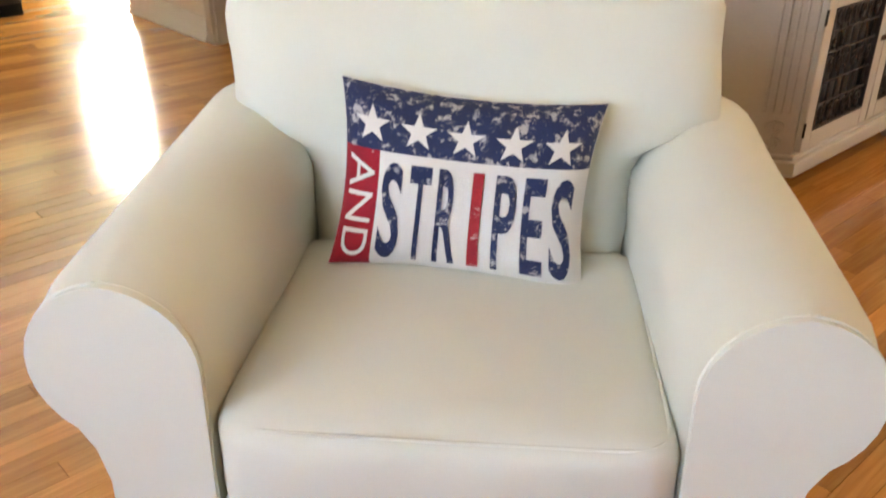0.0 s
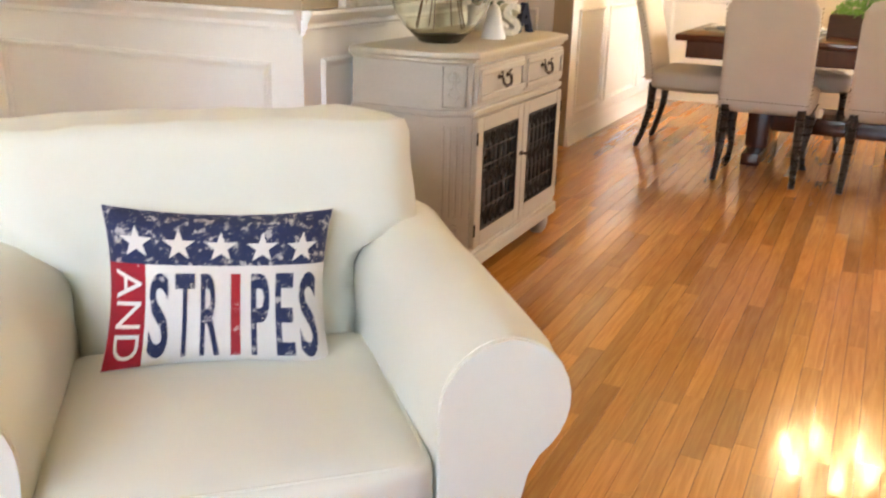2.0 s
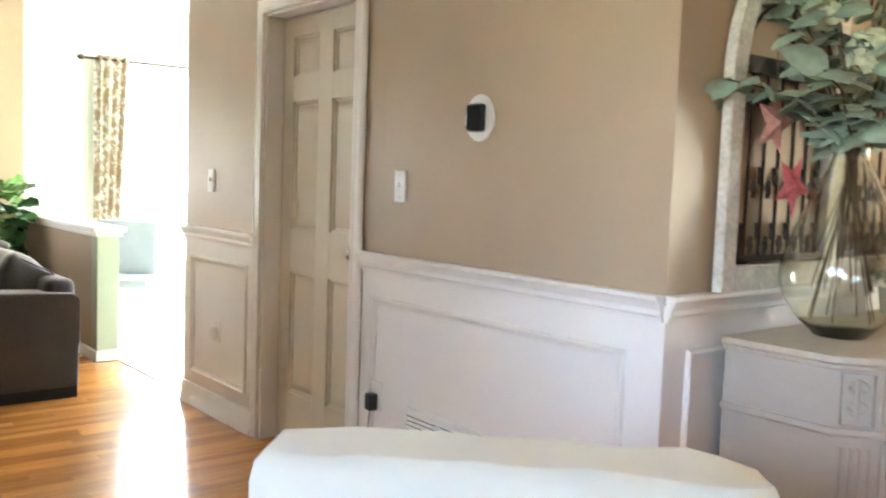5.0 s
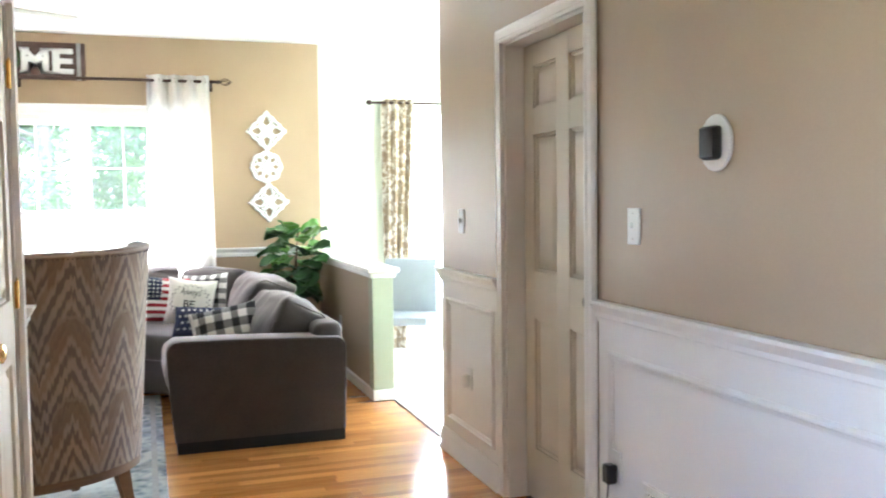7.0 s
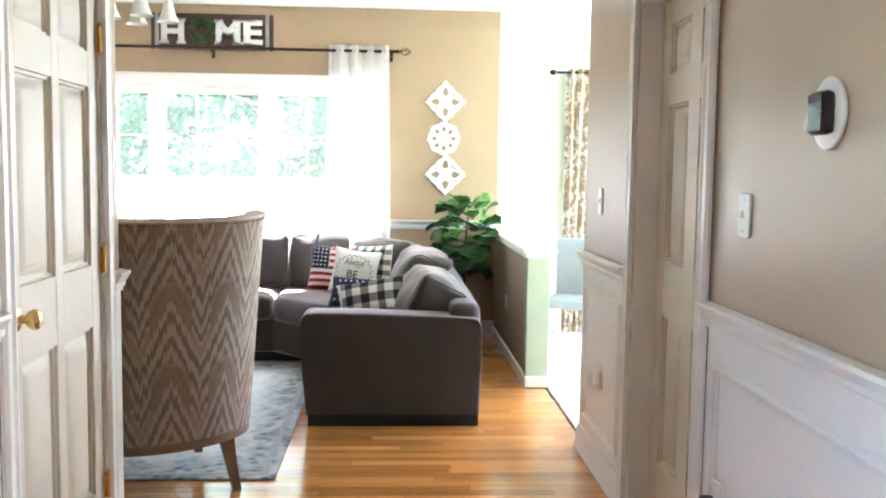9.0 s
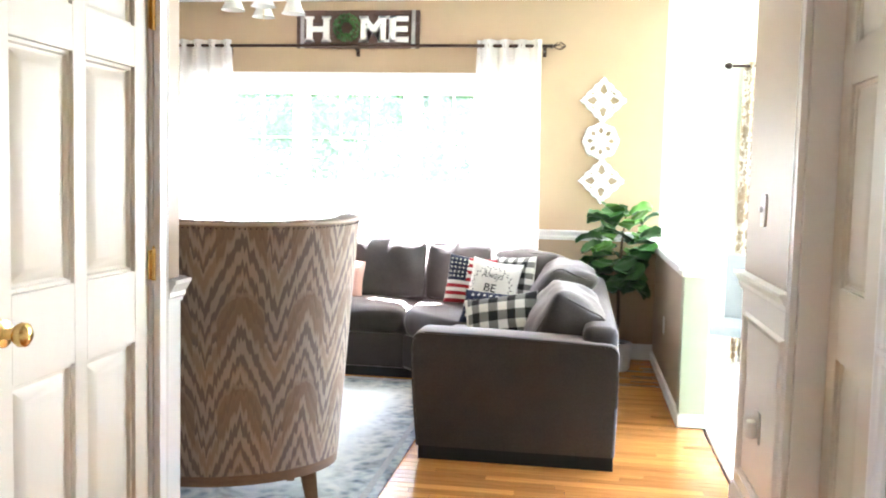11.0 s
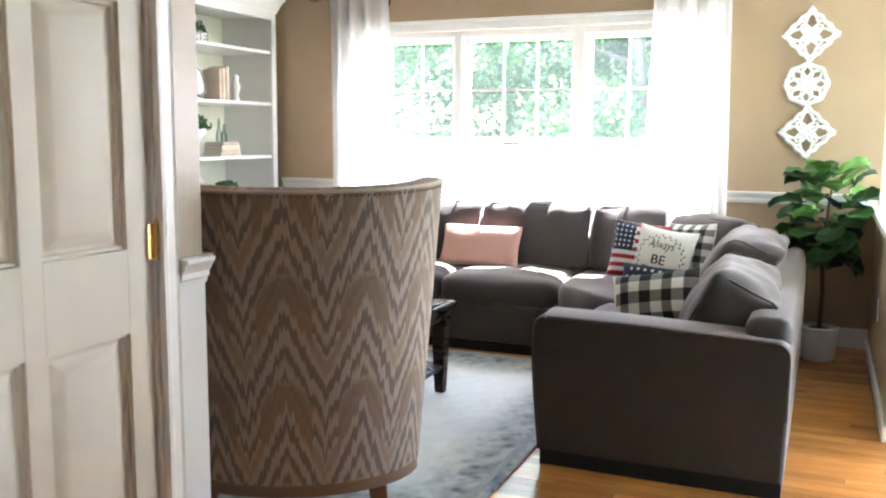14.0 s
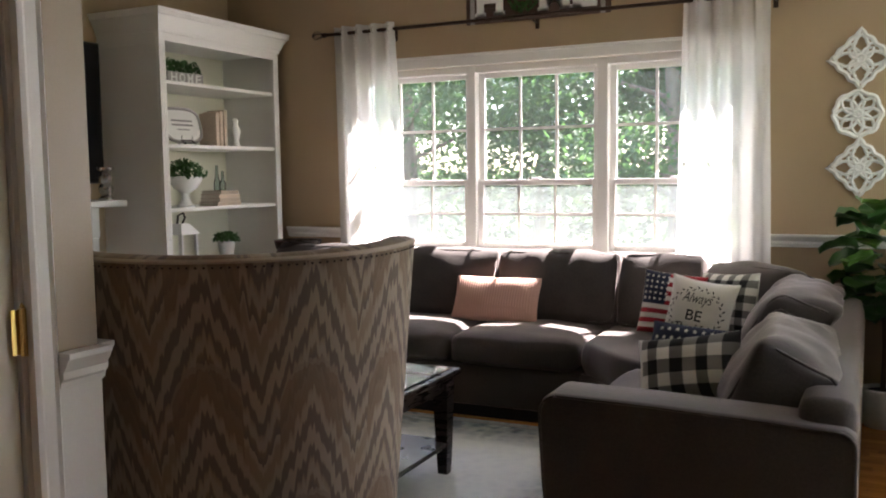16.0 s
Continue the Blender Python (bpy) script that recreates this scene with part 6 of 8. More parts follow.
outlet("wall_outlet", "white wall outlet with a black power adapter", pose(WX - 0.004, 3.03, 0.425), "black")
outlet("wall_outlet", "white wall outlet with a plug-in freshener", pose(WX - 0.004, 4.50, 0.455), "white")
outlet("wall_outlet", "wall outlet on the white dining wainscot", pose(6.02, 1.773 - 0.004, 0.62, 0, 0, 90), "")
outlet("wall_outlet", "white wall outlet on the low half wall", pose(2.17, 7.2, 0.40), "")
vent = thing("return_vent", "white louvred return air grille in the wainscot", "air vent", pose(WX - 0.004, 2.54, 0.26))
vf = MB()
for q in ((-0.31, -0.12, 0.31, -0.10), (-0.31, 0.145, 0.31, 0.165), (-0.31, -0.10, -0.29, 0.145), (0.29, -0.10, 0.31, 0.145), (-0.105, -0.10, -0.09, 0.145), (0.09, -0.10, 0.105, 0.145)):
    vf.box(-0.012, q[0], q[1], 0.0, q[2], q[3], 0.002)
part("frame", vf, WHITE, vent)
# shade of the duct as a flat black sheet; the wall isn't cut open
part("dark_duct", MB().box(-0.002, -0.29, -0.10, 0.0, 0.29, 0.145), BLACKP, vent, "black sheet for the shade behind the louvres")
for k in range(14):
    z = -0.092 + 0.0175 * k
    part("slat", MB().add([(-0.003, -0.29, z + 0.010), (-0.003, 0.29, z + 0.010), (-0.011, 0.29, z), (-0.011, -0.29, z), (-0.0015, -0.29, z + 0.0095), (-0.0015, 0.29, z + 0.0095), (-0.0095, 0.29, z - 0.001), (-0.0095, -0.29, z - 0.001)],
                          [(0, 1, 2, 3), (4, 7, 6, 5), (0, 4, 5, 1), (2, 6, 7, 3), (0, 3, 7, 4), (1, 5, 6, 2)]), WHITE, vent, smooth=0)

# ---- window dressing ----
ROD_Y, ROD_Z = 7.955, 2.350
rod = thing("curtain_rod", "dark bronze curtain rod with cage finials", "curtain rod")
part("rod", MB().tube([(-1.76, ROD_Y, ROD_Z), (1.34, ROD_Y, ROD_Z)], 0.0125, 12), BRONZE, rod)
for s, x in ((-1, -1.76), (1, 1.34)):
    fn = MB().lathe([(0, -0.014), (0.018, -0.012), (0.018, 0.0), (0.008, 0.006)], seg=12).move(Matrix.Translation((x, ROD_Y, ROD_Z)) @ Matrix.Rotation(math.pi / 2 * s, 4, "Y"))
    for k in range(5):
        a = 2 * math.pi * k / 5
        fn.tube([(x + s * (0.005 + 0.095 * t / 10), ROD_Y + 0.030 * math.sin(math.pi * t / 10) * math.cos(a + t * 0.12), ROD_Z + 0.030 * math.sin(math.pi * t / 10) * math.sin(a + t * 0.12)) for t in range(11)], 0.003, 5)
    part("finial", fn, BRONZE, rod, "twisted cage finial")
for x in (-1.22, -0.175, 1.28):
    part("bracket", MB().tube([(x, WY - 0.001, ROD_Z - 0.03), (x, ROD_Y + 0.01, ROD_Z - 0.03), (x, ROD_Y, ROD_Z - 0.012)], 0.006, 6).box(x - 0.014, WY - 0.006, ROD_Z - 0.07, x + 0.014, WY, ROD_Z + 0.01, 0.002), BRONZE, rod)


def curtain(x0, x1, flare0, flare1, folds, seed, material, y0=ROD_Y, top=2.395, bottom=0.03, label="sheer white grommet curtain panel at the window", amp=0.034, grommets=True):
    t = thing("curtain", label, "curtain", None, "curtains")

    def pt(u, v):
        z = bottom + (top - bottom) * v
        k = 1 - v
        x = (x0 + flare0 * k) + (x1 + flare1 * k - x0 - flare0 * k) * u
        y = y0 + amp * math.sin(2 * math.pi * folds * u + 0.6 * noise.noise(Vector((u * 3, v * 1.5, seed)))) + 0.012 * noise.noise(Vector((u * 8, v * 3, seed + 4)))
        return (x + 0.01 * noise.noise(Vector((u * 5, v * 2, seed + 9))), y, z)

    part("cloth", MB().grid(pt, 90, 36), material, t, smooth=70)
    part("top_hem", MB().grid(lambda u, v: (lambda p: (p[0], p[1] - 0.003, top - 0.10 + 0.101 * v))(pt(u, 0.98)), 90, 2), material, t, smooth=70)
    if grommets:
        for k in range(int(folds * 2)):
            u = (k + 0.5) / (folds * 2)
            p = pt(u, 0.98)
            rg_ = [(p[0], p[1] - 0.004 + 0.020 * math.cos(a * math.pi / 8), ROD_Z + 0.020 * math.sin(a * math.pi / 8)) for a in range(17)]
            part("grommet", MB().tube(rg_, 0.0035, 5), STEEL, t, "silver grommet")
    return t


curtain(-1.667, -1.185, 0.02, 0.10, 4, 1.0, SHEER)
curtain(0.775, 1.262, -0.06, 0.03, 4, 5.0, SHEER)

# HOME sign
sg = thing("home_sign", "dark barn wood sign with white letters and a wreath", "sign", pose(-0.18, WY - 0.001, 2.4875))
SWID, SHT = 0.985, 0.295
for k in range(3):
    part("plank", MB().box(-SWID / 2, -0.018, -SHT / 2 + k * SHT / 3 + 0.001, SWID / 2, 0, -SHT / 2 + (k + 1) * SHT / 3 - 0.001, 0.002), SIGNW, sg)
for s in (-1, 1):
    part("end_batten", MB().box(s * 0.445 - 0.015, -0.026, -SHT / 2, s * 0.445 + 0.015, -0.018, SHT / 2, 0.002), GREYW, sg, "grey driftwood batten")
for ch, cx, w in (("H", -0.318, 0.185), ("M", 0.128, 0.20), ("E", 0.33, 0.155)):
    bm = text_bm(ch, w, 0.20, (cx, 0.0), bold=0.035)
    # slab feet make the strokes read as old type
    for sx in ((-1, 1) if ch in "HM" else (-1,)):
        for sz in (-1, 1):
            x, z = cx + sx * (w / 2 - 0.024), sz * 0.090
            vs_ = [bm.verts.new((x + a * 0.036, z + b * 0.010, 0)) for a, b in ((-1, -1), (1, -1), (1, 1), (-1, 1))]
            bm.faces.new(vs_)
    ext = bmesh.ops.extrude_face_region(bm, geom=bm.faces[:])
    bmesh.ops.translate(bm, vec=(0, 0, 0.012), verts=[e for e in ext["geom"] if isinstance(e, bmesh.types.BMVert)])
    part("letter", MB().bm(bm).move(Matrix.Translation((0, -0.018, 0)) @ Matrix.Rotation(math.pi / 2, 4, "X")), CERAMIC, sg, "white raised letter", smooth=20)
wr = MB()
for _ in range(420):
    a, b = fr_.uniform(0, 6.283), fr_.uniform(0, 6.283)
    c = Vector(((0.078 + 0.026 * math.cos(b)) * math.cos(a), -0.035 - 0.024 * math.sin(b), (0.078 + 0.026 * math.cos(b)) * math.sin(a)))
    m = rot(fr_.uniform(0, 360), fr_.uniform(0, 360), fr_.uniform(0, 360))
    wr.add([c + m @ Vector(p) * 0.019 for p in ((-1, 0, 0), (0, -0.4, 0.15), (1, 0, 0), (0, 0.4, 0.15))], [(0, 1, 2, 3)])
part("wreath", wr.move(Matrix.Translation((-0.082, 0, 0.01))), HERB, sg, "small green boxwood wreath", smooth=0)


def plaque(label, cz, cx, diamond):
    """A pierced white plaque: moulded rim and scrolled openwork."""
    t = thing("wall_plaque", label, "wall decor", pose(cx, WY - 0.012, cz), "pierced plaques on the wall")
    mb = MB()
    R = 0.158 if diamond else 0.122

    def bar(pts, r=0.0085):
        mb.tube([(x, 0.0, z) for x, z in pts], r, 6)

    if diamond:
        rim = []
        for k in range(4):
            a0, a1 = math.pi / 2 * k, math.pi / 2 * (k + 1)
            p, q = (math.cos(a0) * R, math.sin(a0) * R), (math.cos(a1) * R, math.sin(a1) * R)
            for j in range(12):
                f = j / 12
                bump = 1 + 0.05 * math.cos(f * 6 * math.pi)
                rim.append(((p[0] + (q[0] - p[0]) * f) * bump, (p[1] + (q[1] - p[1]) * f) * bump))
        bar(rim + [rim[0]], 0.0145)
        inner_r = R * 0.80
    else:
        rim = [((R + 0.006 * math.cos(8 * a * math.pi / 24)) * math.cos(a * math.pi / 24), (R + 0.006 * math.cos(8 * a * math.pi / 24)) * math.sin(a * math.pi / 24)) for a in range(49)]
        bar(rim, 0.0145)
        inner_r = R
    for k in range(8):
        a = math.pi / 4 * k
        L_ = (inner_r * (1.08 if k % 2 == 0 else 0.68)) if diamond else inner_r * 0.96
        c, s = math.cos(a), math.sin(a)
        for sg_ in (-1, 1):
            bar([(c * L_ * f - s * sg_ * 0.27 * L_ * math.sin(math.pi * f) ** 0.8, s * L_ * f + c * sg_ * 0.27 * L_ * math.sin(math.pi * f) ** 0.8) for f in [j / 9 for j in range(10)]], 0.0105)
        if diamond and k % 2 == 0:
            for sg_ in (-1, 1):
                bar([(c * R * 0.62 - s * sg_ * (0.045 + 0.02 * math.cos(j * 0.7)), s * R * 0.62 + c * sg_ * (0.045 + 0.02 * math.cos(j * 0.7)) + 0.018 * math.sin(j * 0.7)) for j in range(10)], 0.010)
    bar([(0.022 * math.cos(j * math.pi / 8), 0.022 * math.sin(j * math.pi / 8)) for j in range(17)], 0.014)
    part("openwork", mb, CERAMIC, t)


plaque("white pierced diamond plaque on the tan wall", 1.957, 1.732, True)
plaque("white pierced round plaque on the tan wall", 1.653, 1.722, False)
plaque("white pierced diamond plaque on the tan wall", 1.353, 1.738, True)

# fiddle-leaf fig in the corner
fig = thing("fiddle_leaf_fig", "fiddle-leaf fig tree in a pale grey concrete pot", "potted plant", pose(1.88, 7.60, 0))
part("pot", MB().lathe([(0, 0), (0.082, 0), (0.095, 0.015), (0.108, 0.10), (0.110, 0.20), (0.098, 0.205), (0.094, 0.185), (0, 0.182)], seg=28), CONCRETE, fig)
part("soil", MB().lathe([(0, 0.176), (0.094, 0.176), (0.07, 0.19), (0, 0.193)], seg=20), SOIL, fig)
part("trunk", MB().tube([(0, 0, 0.17), (0.006, 0.004, 0.40), (-0.004, 0.006, 0.62), (0.01, 0, 0.90), (0.03, 0.0, 1.10)], [0.013, 0.012, 0.011, 0.009, 0.005], 8), TWIG, fig)
pr = random.Random(21)


def fig_leaf_mesh(material, L_, W_):
    def pt(u, v):
        prof = (math.sin(math.pi * v ** 0.9) ** 0.48) * (0.86 + 0.24 * v - 0.08 * math.exp(-((v - 0.40) / 0.12) ** 2)) if 0 < v < 1 else 0.02
        y_ = (u - 0.5) * W_ * prof
        return (0.03 + L_ * v, y_, 0.05 * v - 0.13 * L_ * 4 * (v - 0.3) ** 2 + 0.9 * abs(u - 0.5) ** 1.5 * W_ * 0.45 + 0.006 * math.sin(v * 16) * abs(u - 0.5) * 2)
    q = MB().grid(pt, 6, 10)
    q.tube([(0, 0, 0), (0.03, 0, 0)], 0.003, 5)
    return mesh_of("leaf", q, material, 60)


figs = [fig_leaf_mesh(LEAF, 0.195, 0.225), fig_leaf_mesh(LEAF, 0.17, 0.20), fig_leaf_mesh(LEAFL, 0.18, 0.20)]
for k in range(56):
    z = 0.62 + 0.49 * (k / 55) ** 1.05
    a = k * 2.39996 + pr.uniform(-0.3, 0.3)
    f = (z - 0.60) / 0.56
    out = 0.125 * math.sin(math.pi * min(1, 0.25 + 0.75 * (1 - f))) * pr.uniform(0.3, 1.15) if f < 0.9 else 0.01
    lf = new("leaf", figs[2 if pr.random() < (0.20 + 0.5 * (f > 0.88)) else k % 2])
    lf.matrix_basis = Matrix.Translation((0.02 * f + out * math.cos(a), out * math.sin(a), z)) @ Euler((pr.uniform(-0.5, 0.5), 0.75 - 1.0 * f + pr.uniform(-0.45, 0.35), a)).to_matrix().to_4x4() @ Matrix.Scale(pr.uniform(0.80, 1.05), 4)
    lf.parent = fig

# ---- pillows on the sofa ----
ribs = mat("ribbed_blush", (0.62, 0.38, 0.31), 0.9, noise_scale=6, vary=0.06, grain=200, bump=0.15)
pk, pface = pillow("lumbar_pillow", "blush pink ribbed lumbar pillow on the sofa", pose(-0.215, 7.34, 0.462, -24, 0, 0), 0.56, 0.29, 0.13, PINK, nu=40, nv=24)
for k in range(30):
    x = -0.245 + 0.49 * k / 29
    part("rib", MB().tube([pface(x, z, 0.0005) for z in [-0.125 + 0.25 * j / 10 for j in range(11)]], 0.0035, 4), ribs, pk)


def flag_mif(u, v):
    if u < 0.42 and v > 0.46:
        return 1
    return 2 if int(v * 13) % 2 == 0 else 0


fg, fface = pillow("throw_pillow", "stars and stripes flag throw pillow on the sofa", pose(0.835, 7.26, 0.465, -14, 5, -4), 0.345, 0.345, 0.13, [CANVAS, NAVY, RED], flag_mif, nu=50, nv=52)
for r_ in range(5):
    for c_ in range(5):
        printed(star_bm(-0.150 + 0.031 * c_, 0.016 + 0.032 * r_, 0.011), fface, fg, "printed_star", CANVAS)
tk, tface = pillow("throw_pillow", "cream throw pillow with black lettering and a leafy wreath", pose(1.00, 7.05, 0.462, -16, 7, -10), 0.35, 0.35, 0.15, CANVAS, pinch=0.08, nu=34, nv=34)
printed(text_bm("Always", 0.165, 0.075, (0.0, 0.060), bold=0.0, shear=0.35), tface, tk, "printed_word", BLACKF)
printed(text_bm("BE", 0.085, 0.060, (0.0, -0.030), bold=0.012), tface, tk, "printed_word", BLACKF)
printed(text_bm("Thankful", 0.19, 0.060, (0.0, -0.105), bold=0.01, shear=0.2), tface, tk, "printed_word", BLACKF)
wl = bmesh.new()
for k in range(44):
    a = 2 * math.pi * k / 44
    x, y_ = 0.142 * math.cos(a), -0.01 + 0.132 * math.sin(a)
    d = a + (0.9 if k % 2 else 2.2)
    ct, st_ = math.cos(d), math.sin(d)
    vs_ = [wl.verts.new((x + ct * p - st_ * q, y_ + st_ * p + ct * q, 0)) for p, q in ((0, 0), (0.010, -0.0045), (0.024, 0), (0.010, 0.0045))]
    wl.faces.new(vs_)
printed(wl, tface, tk, "printed_wreath", BLACKF)
pillow("throw_pillow", "black and white checked throw pillow behind the lettered one", pose(1.13, 7.22, 0.465, -14, -4, -30), 0.36, 0.36, 0.13, [CANVAS, BLACKF, GREYF], lambda u, v: (int(u * 9) % 2) + (int(v * 9) % 2) and (1 if (int(u * 9) % 2) and (int(v * 9) % 2) else 2), nu=45, nv=45)
nv_, nface = pillow("lumbar_pillow", "navy pillow with white stars and red edge on the sofa", pose(1.10, 6.48, 0.456, -28, 2, -12), 0.46, 0.215, 0.11, [NAVY, RED], lambda u, v: 1 if u > 0.80 else 0, nu=40, nv=24)
for r_ in range(4):
    for c_ in range(8):
        printed(star_bm(-0.190 + 0.041 * c_ + (0.02 if r_ % 2 else 0), -0.070 + 0.046 * r_, 0.013), nface, nv_, "printed_star", CANVAS)
pillow("throw_pillow", "black and white buffalo check pillow on the sofa", pose(1.20, 5.93, 0.462, -22, -11, -8), 0.42, 0.262, 0.16, [CANVAS, BLACKF, GREYF], lambda u, v: (int(u * 8) % 2) + (int(v * 5 + 1) % 2) and (1 if (int(u * 8) % 2) and (int(v * 5 + 1) % 2) else 2) if u > 0.06 else 0, nu=54, nv=36)

# ---- coffee table ----
ct = thing("coffee_table", "espresso coffee table with a glass top and lower shelf", "coffee table")
TX0, TX1, TY0, TY1, TZ = -1.0, 0.165, 5.36, 6.06, 0.485
tf = MB()
for q in ((TX0, TY0, TX1, TY0 + 0.07), (TX0, TY1 - 0.07, TX1, TY1), (TX0, TY0 + 0.07, TX0 + 0.07, TY1 - 0.07), (TX1 - 0.07, TY0 + 0.07, TX1, TY1 - 0.07)):
    tf.box(q[0], q[1], TZ - 0.03, q[2], q[3], TZ - 0.002, 0.004)
part("top_frame", tf, DARKW, ct)
part("glass_top", MB().box(TX0 + 0.03, TY0 + 0.03, TZ - 0.001, TX1 - 0.03, TY1 - 0.03, TZ + 0.005, 0.002), TABGLASS, ct, "bevelled glass top")
ap = MB()
for q in ((TX0 + 0.04, TY0 + 0.04, TX1 - 0.04, TY0 + 0.06), (TX0 + 0.04, TY1 - 0.06, TX1 - 0.04, TY1 - 0.04), (TX0 + 0.04, TY0 + 0.06, TX0 + 0.06, TY1 - 0.06), (TX1 - 0.06, TY0 + 0.06, TX1 - 0.04, TY1 - 0.06)):
    ap.box(q[0], q[1], TZ - 0.095, q[2], q[3], TZ - 0.03)
part("apron", ap, DARKW, ct)
for lx, ly in ((TX0 + 0.06, TY0 + 0.06), (TX1 - 0.06, TY0 + 0.06), (TX0 + 0.06, TY1 - 0.06), (TX1 - 0.06, TY1 - 0.06)):
    vs = [(lx + a * h, ly + b * h, z) for z, h in ((0.011, 0.022), (0.14, 0.028), (TZ - 0.095, 0.036), (TZ - 0.03, 0.036)) for a, b in ((-1, -1), (1, -1), (1, 1), (-1, 1))]
    part("leg", MB().add(vs, [(0, 3, 2, 1), (12, 13, 14, 15)] + [(j * 4 + i, j * 4 + (i + 1) % 4, (j + 1) * 4 + (i + 1) % 4, (j + 1) * 4 + i) for j in range(3) for i in range(4)]), DARKW, ct, smooth=10)
part("lower_shelf", MB().box(TX0 + 0.035, TY0 + 0.035, 0.135, TX1 - 0.035, TY1 - 0.035, 0.158, 0.004), DARKW, ct)
dish = thing("trinket_dish", "small white dish with red trinkets on the table", "dish", pose(-0.16, 5.72, TZ + 0.005))
part("dish", MB().lathe([(0, 0), (0.04, 0), (0.075, 0.02), (0.08, 0.026), (0.072, 0.024), (0.04, 0.008), (0, 0.006)], seg=20), CERAMIC, dish)
part("trinkets", MB().lathe([(0, 0.006), (0.03, 0.01), (0.034, 0.03), (0.015, 0.05), (0, 0.055)], seg=12).lathe([(0, 0.006), (0.02, 0.01), (0.022, 0.03), (0, 0.04)], (0.04, 0.01, 0), 10), RED, dish)

# ---- bookcase ----
bc = thing("bookcase", "tall white built-in bookcase with crown moulding", "bookcase")
BX0, BX1, BY0, BY1, BH = -2.688, -2.172, 6.745, 7.965, 2.25
part("back_panel", MB().box(BX0, BY0 + 0.02, 0, BX0 + 0.02, BY1 - 0.02, BH), SHELFIN, bc, "cream back panel")
for a, b in ((BY0, BY0 + 0.022), (BY1 - 0.022, BY1)):
    part("side_panel", MB().box(BX0, a, 0, BX1 - 0.02, b, BH, 0.001), WHITE, bc)
for a, b in ((BY0, BY0 + 0.055), (BY1 - 0.055, BY1)):
    st = MB().box(BX1 - 0.02, a, 0, BX1, b, BH, 0.002)
    for k in range(3):
        yy = a + (b - a) * (k + 1) / 4
        st.tube([(BX1, yy, 0.95), (BX1, yy, BH - 0.08)], 0.004, 5)
    part("fluted_stile", st, WHITE, bc)
part("header", MB().box(BX1 - 0.021, BY0 + 0.055, BH - 0.05, BX1 - 0.001, BY1 - 0.055, BH, 0.002), WHITE, bc)
part("frieze", MB().box(BX0, BY0 - 0.004, BH - 0.07, BX1 - 0.023, BY0 + 0.016, BH + 0.012), WHITE, bc)
part("top_panel", MB().box(BX0, BY0, BH - 0.02, BX1 - 0.02, BY1, BH), WHITE, bc)
cr = MB()
prof = [(0.0, 0.0), (0.008, 0.0), (0.012, 0.02), (0.020, 0.03), (0.030, 0.06), (0.050, 0.095), (0.060, 0.10), (0.062, 0.125), (0.066, 0.128), (0.066, 0.14), (0.0, 0.14)]
ring = []
for d, z in prof:
    ring += [(BX0, BY0 - d, BH - 0.0 + z), (BX1 + d, BY0 - d, BH + z), (BX1 + d, BY1 + min(d, 0.08), BH + z), (BX0, BY1 + min(d, 0.08), BH + z)]
n = len(prof)
cr.add(ring, [(i * 4 + j, i * 4 + j + 1, (i + 1) * 4 + j + 1, (i + 1) * 4 + j) for i in range(n - 1) for j in range(3)] + [((n - 1) * 4, (n - 1) * 4 + 1, (n - 1) * 4 + 2, (n - 1) * 4 + 3)])
part("crown_moulding", cr, WHITE, bc, smooth=25)
SH = [1.940, 1.540, 1.130, 0.730]
for z in SH:
    part("shelf", MB().box(BX0 + 0.02, BY0 + 0.022, z, BX1 - 0.022, BY1 - 0.022, z + 0.022, 0.002), WHITE, bc)
part("base_cabinet", MB().box(BX0 + 0.02, BY0 + 0.022, 0.0, BX1 - 0.021, BY1 - 0.022, 0.68), WHITE, bc)
S1, S2, S3, S4 = (z + 0.022 for z in SH)


def greens(mb, c, rx, ry, rz, n, size, r):
    for _ in range(n):
        d = Vector((r.gauss(0, 1), r.gauss(0, 1), abs(r.gauss(0, 1)))).normalized() * r.uniform(0.6, 1.0)
        p = Vector((c[0] + d.x * rx, c[1] + d.y * ry, c[2] + d.z * rz))
        m = rot(r.uniform(-70, 70), r.uniform(-70, 70), r.uniform(0, 360))
        mb.add([p + m @ Vector(q) * size for q in ((-1, 0, 0), (0, -0.45, 0.12), (1, 0, 0), (0, 0.45, 0.12))], [(0, 1, 2, 3)])
    return mb


hp = thing("herb_planter", "row of little boxwood pots in a lettered wooden tray", "planter", pose(-2.33, 7.10, S1))
part("tray", MB().box(-0.05, -0.17, 0, 0.05, 0.17, 0.075, 0.004), GREYW, hp)
for k, ch in enumerate("HOME"):
    bm = text_bm(ch, 0.055, 0.06, (-0.115 + 0.077 * k, 0.038), bold=0.02)
    part("letter", MB().bm(bm).move(Matrix.Translation((0.052, 0, 0)) @ Matrix.Rotation(math.pi / 2, 4, "Z") @ Matrix.Rotation(math.pi / 2, 4, "X")), CERAMIC, hp, "white letter")
for k in range(4):
    part("boxwood", greens(MB(), (0, -0.125 + 0.083 * k, 0.085), 0.05, 0.055, 0.075, 130, 0.016, fr_), HERB, hp, smooth=0)
tray = thing("oval_tray", "white lettered ceramic tray with a rope rim on an easel", "tray", pose(-2.36, 7.16, S2, 0, -14, 0))
ov = [(0.175 * math.copysign(abs(math.cos(a)) ** 0.6, math.cos(a)), 0.115 * math.copysign(abs(math.sin(a)) ** 0.6, math.sin(a))) for a in [2 * math.pi * k / 40 for k in range(40)]]
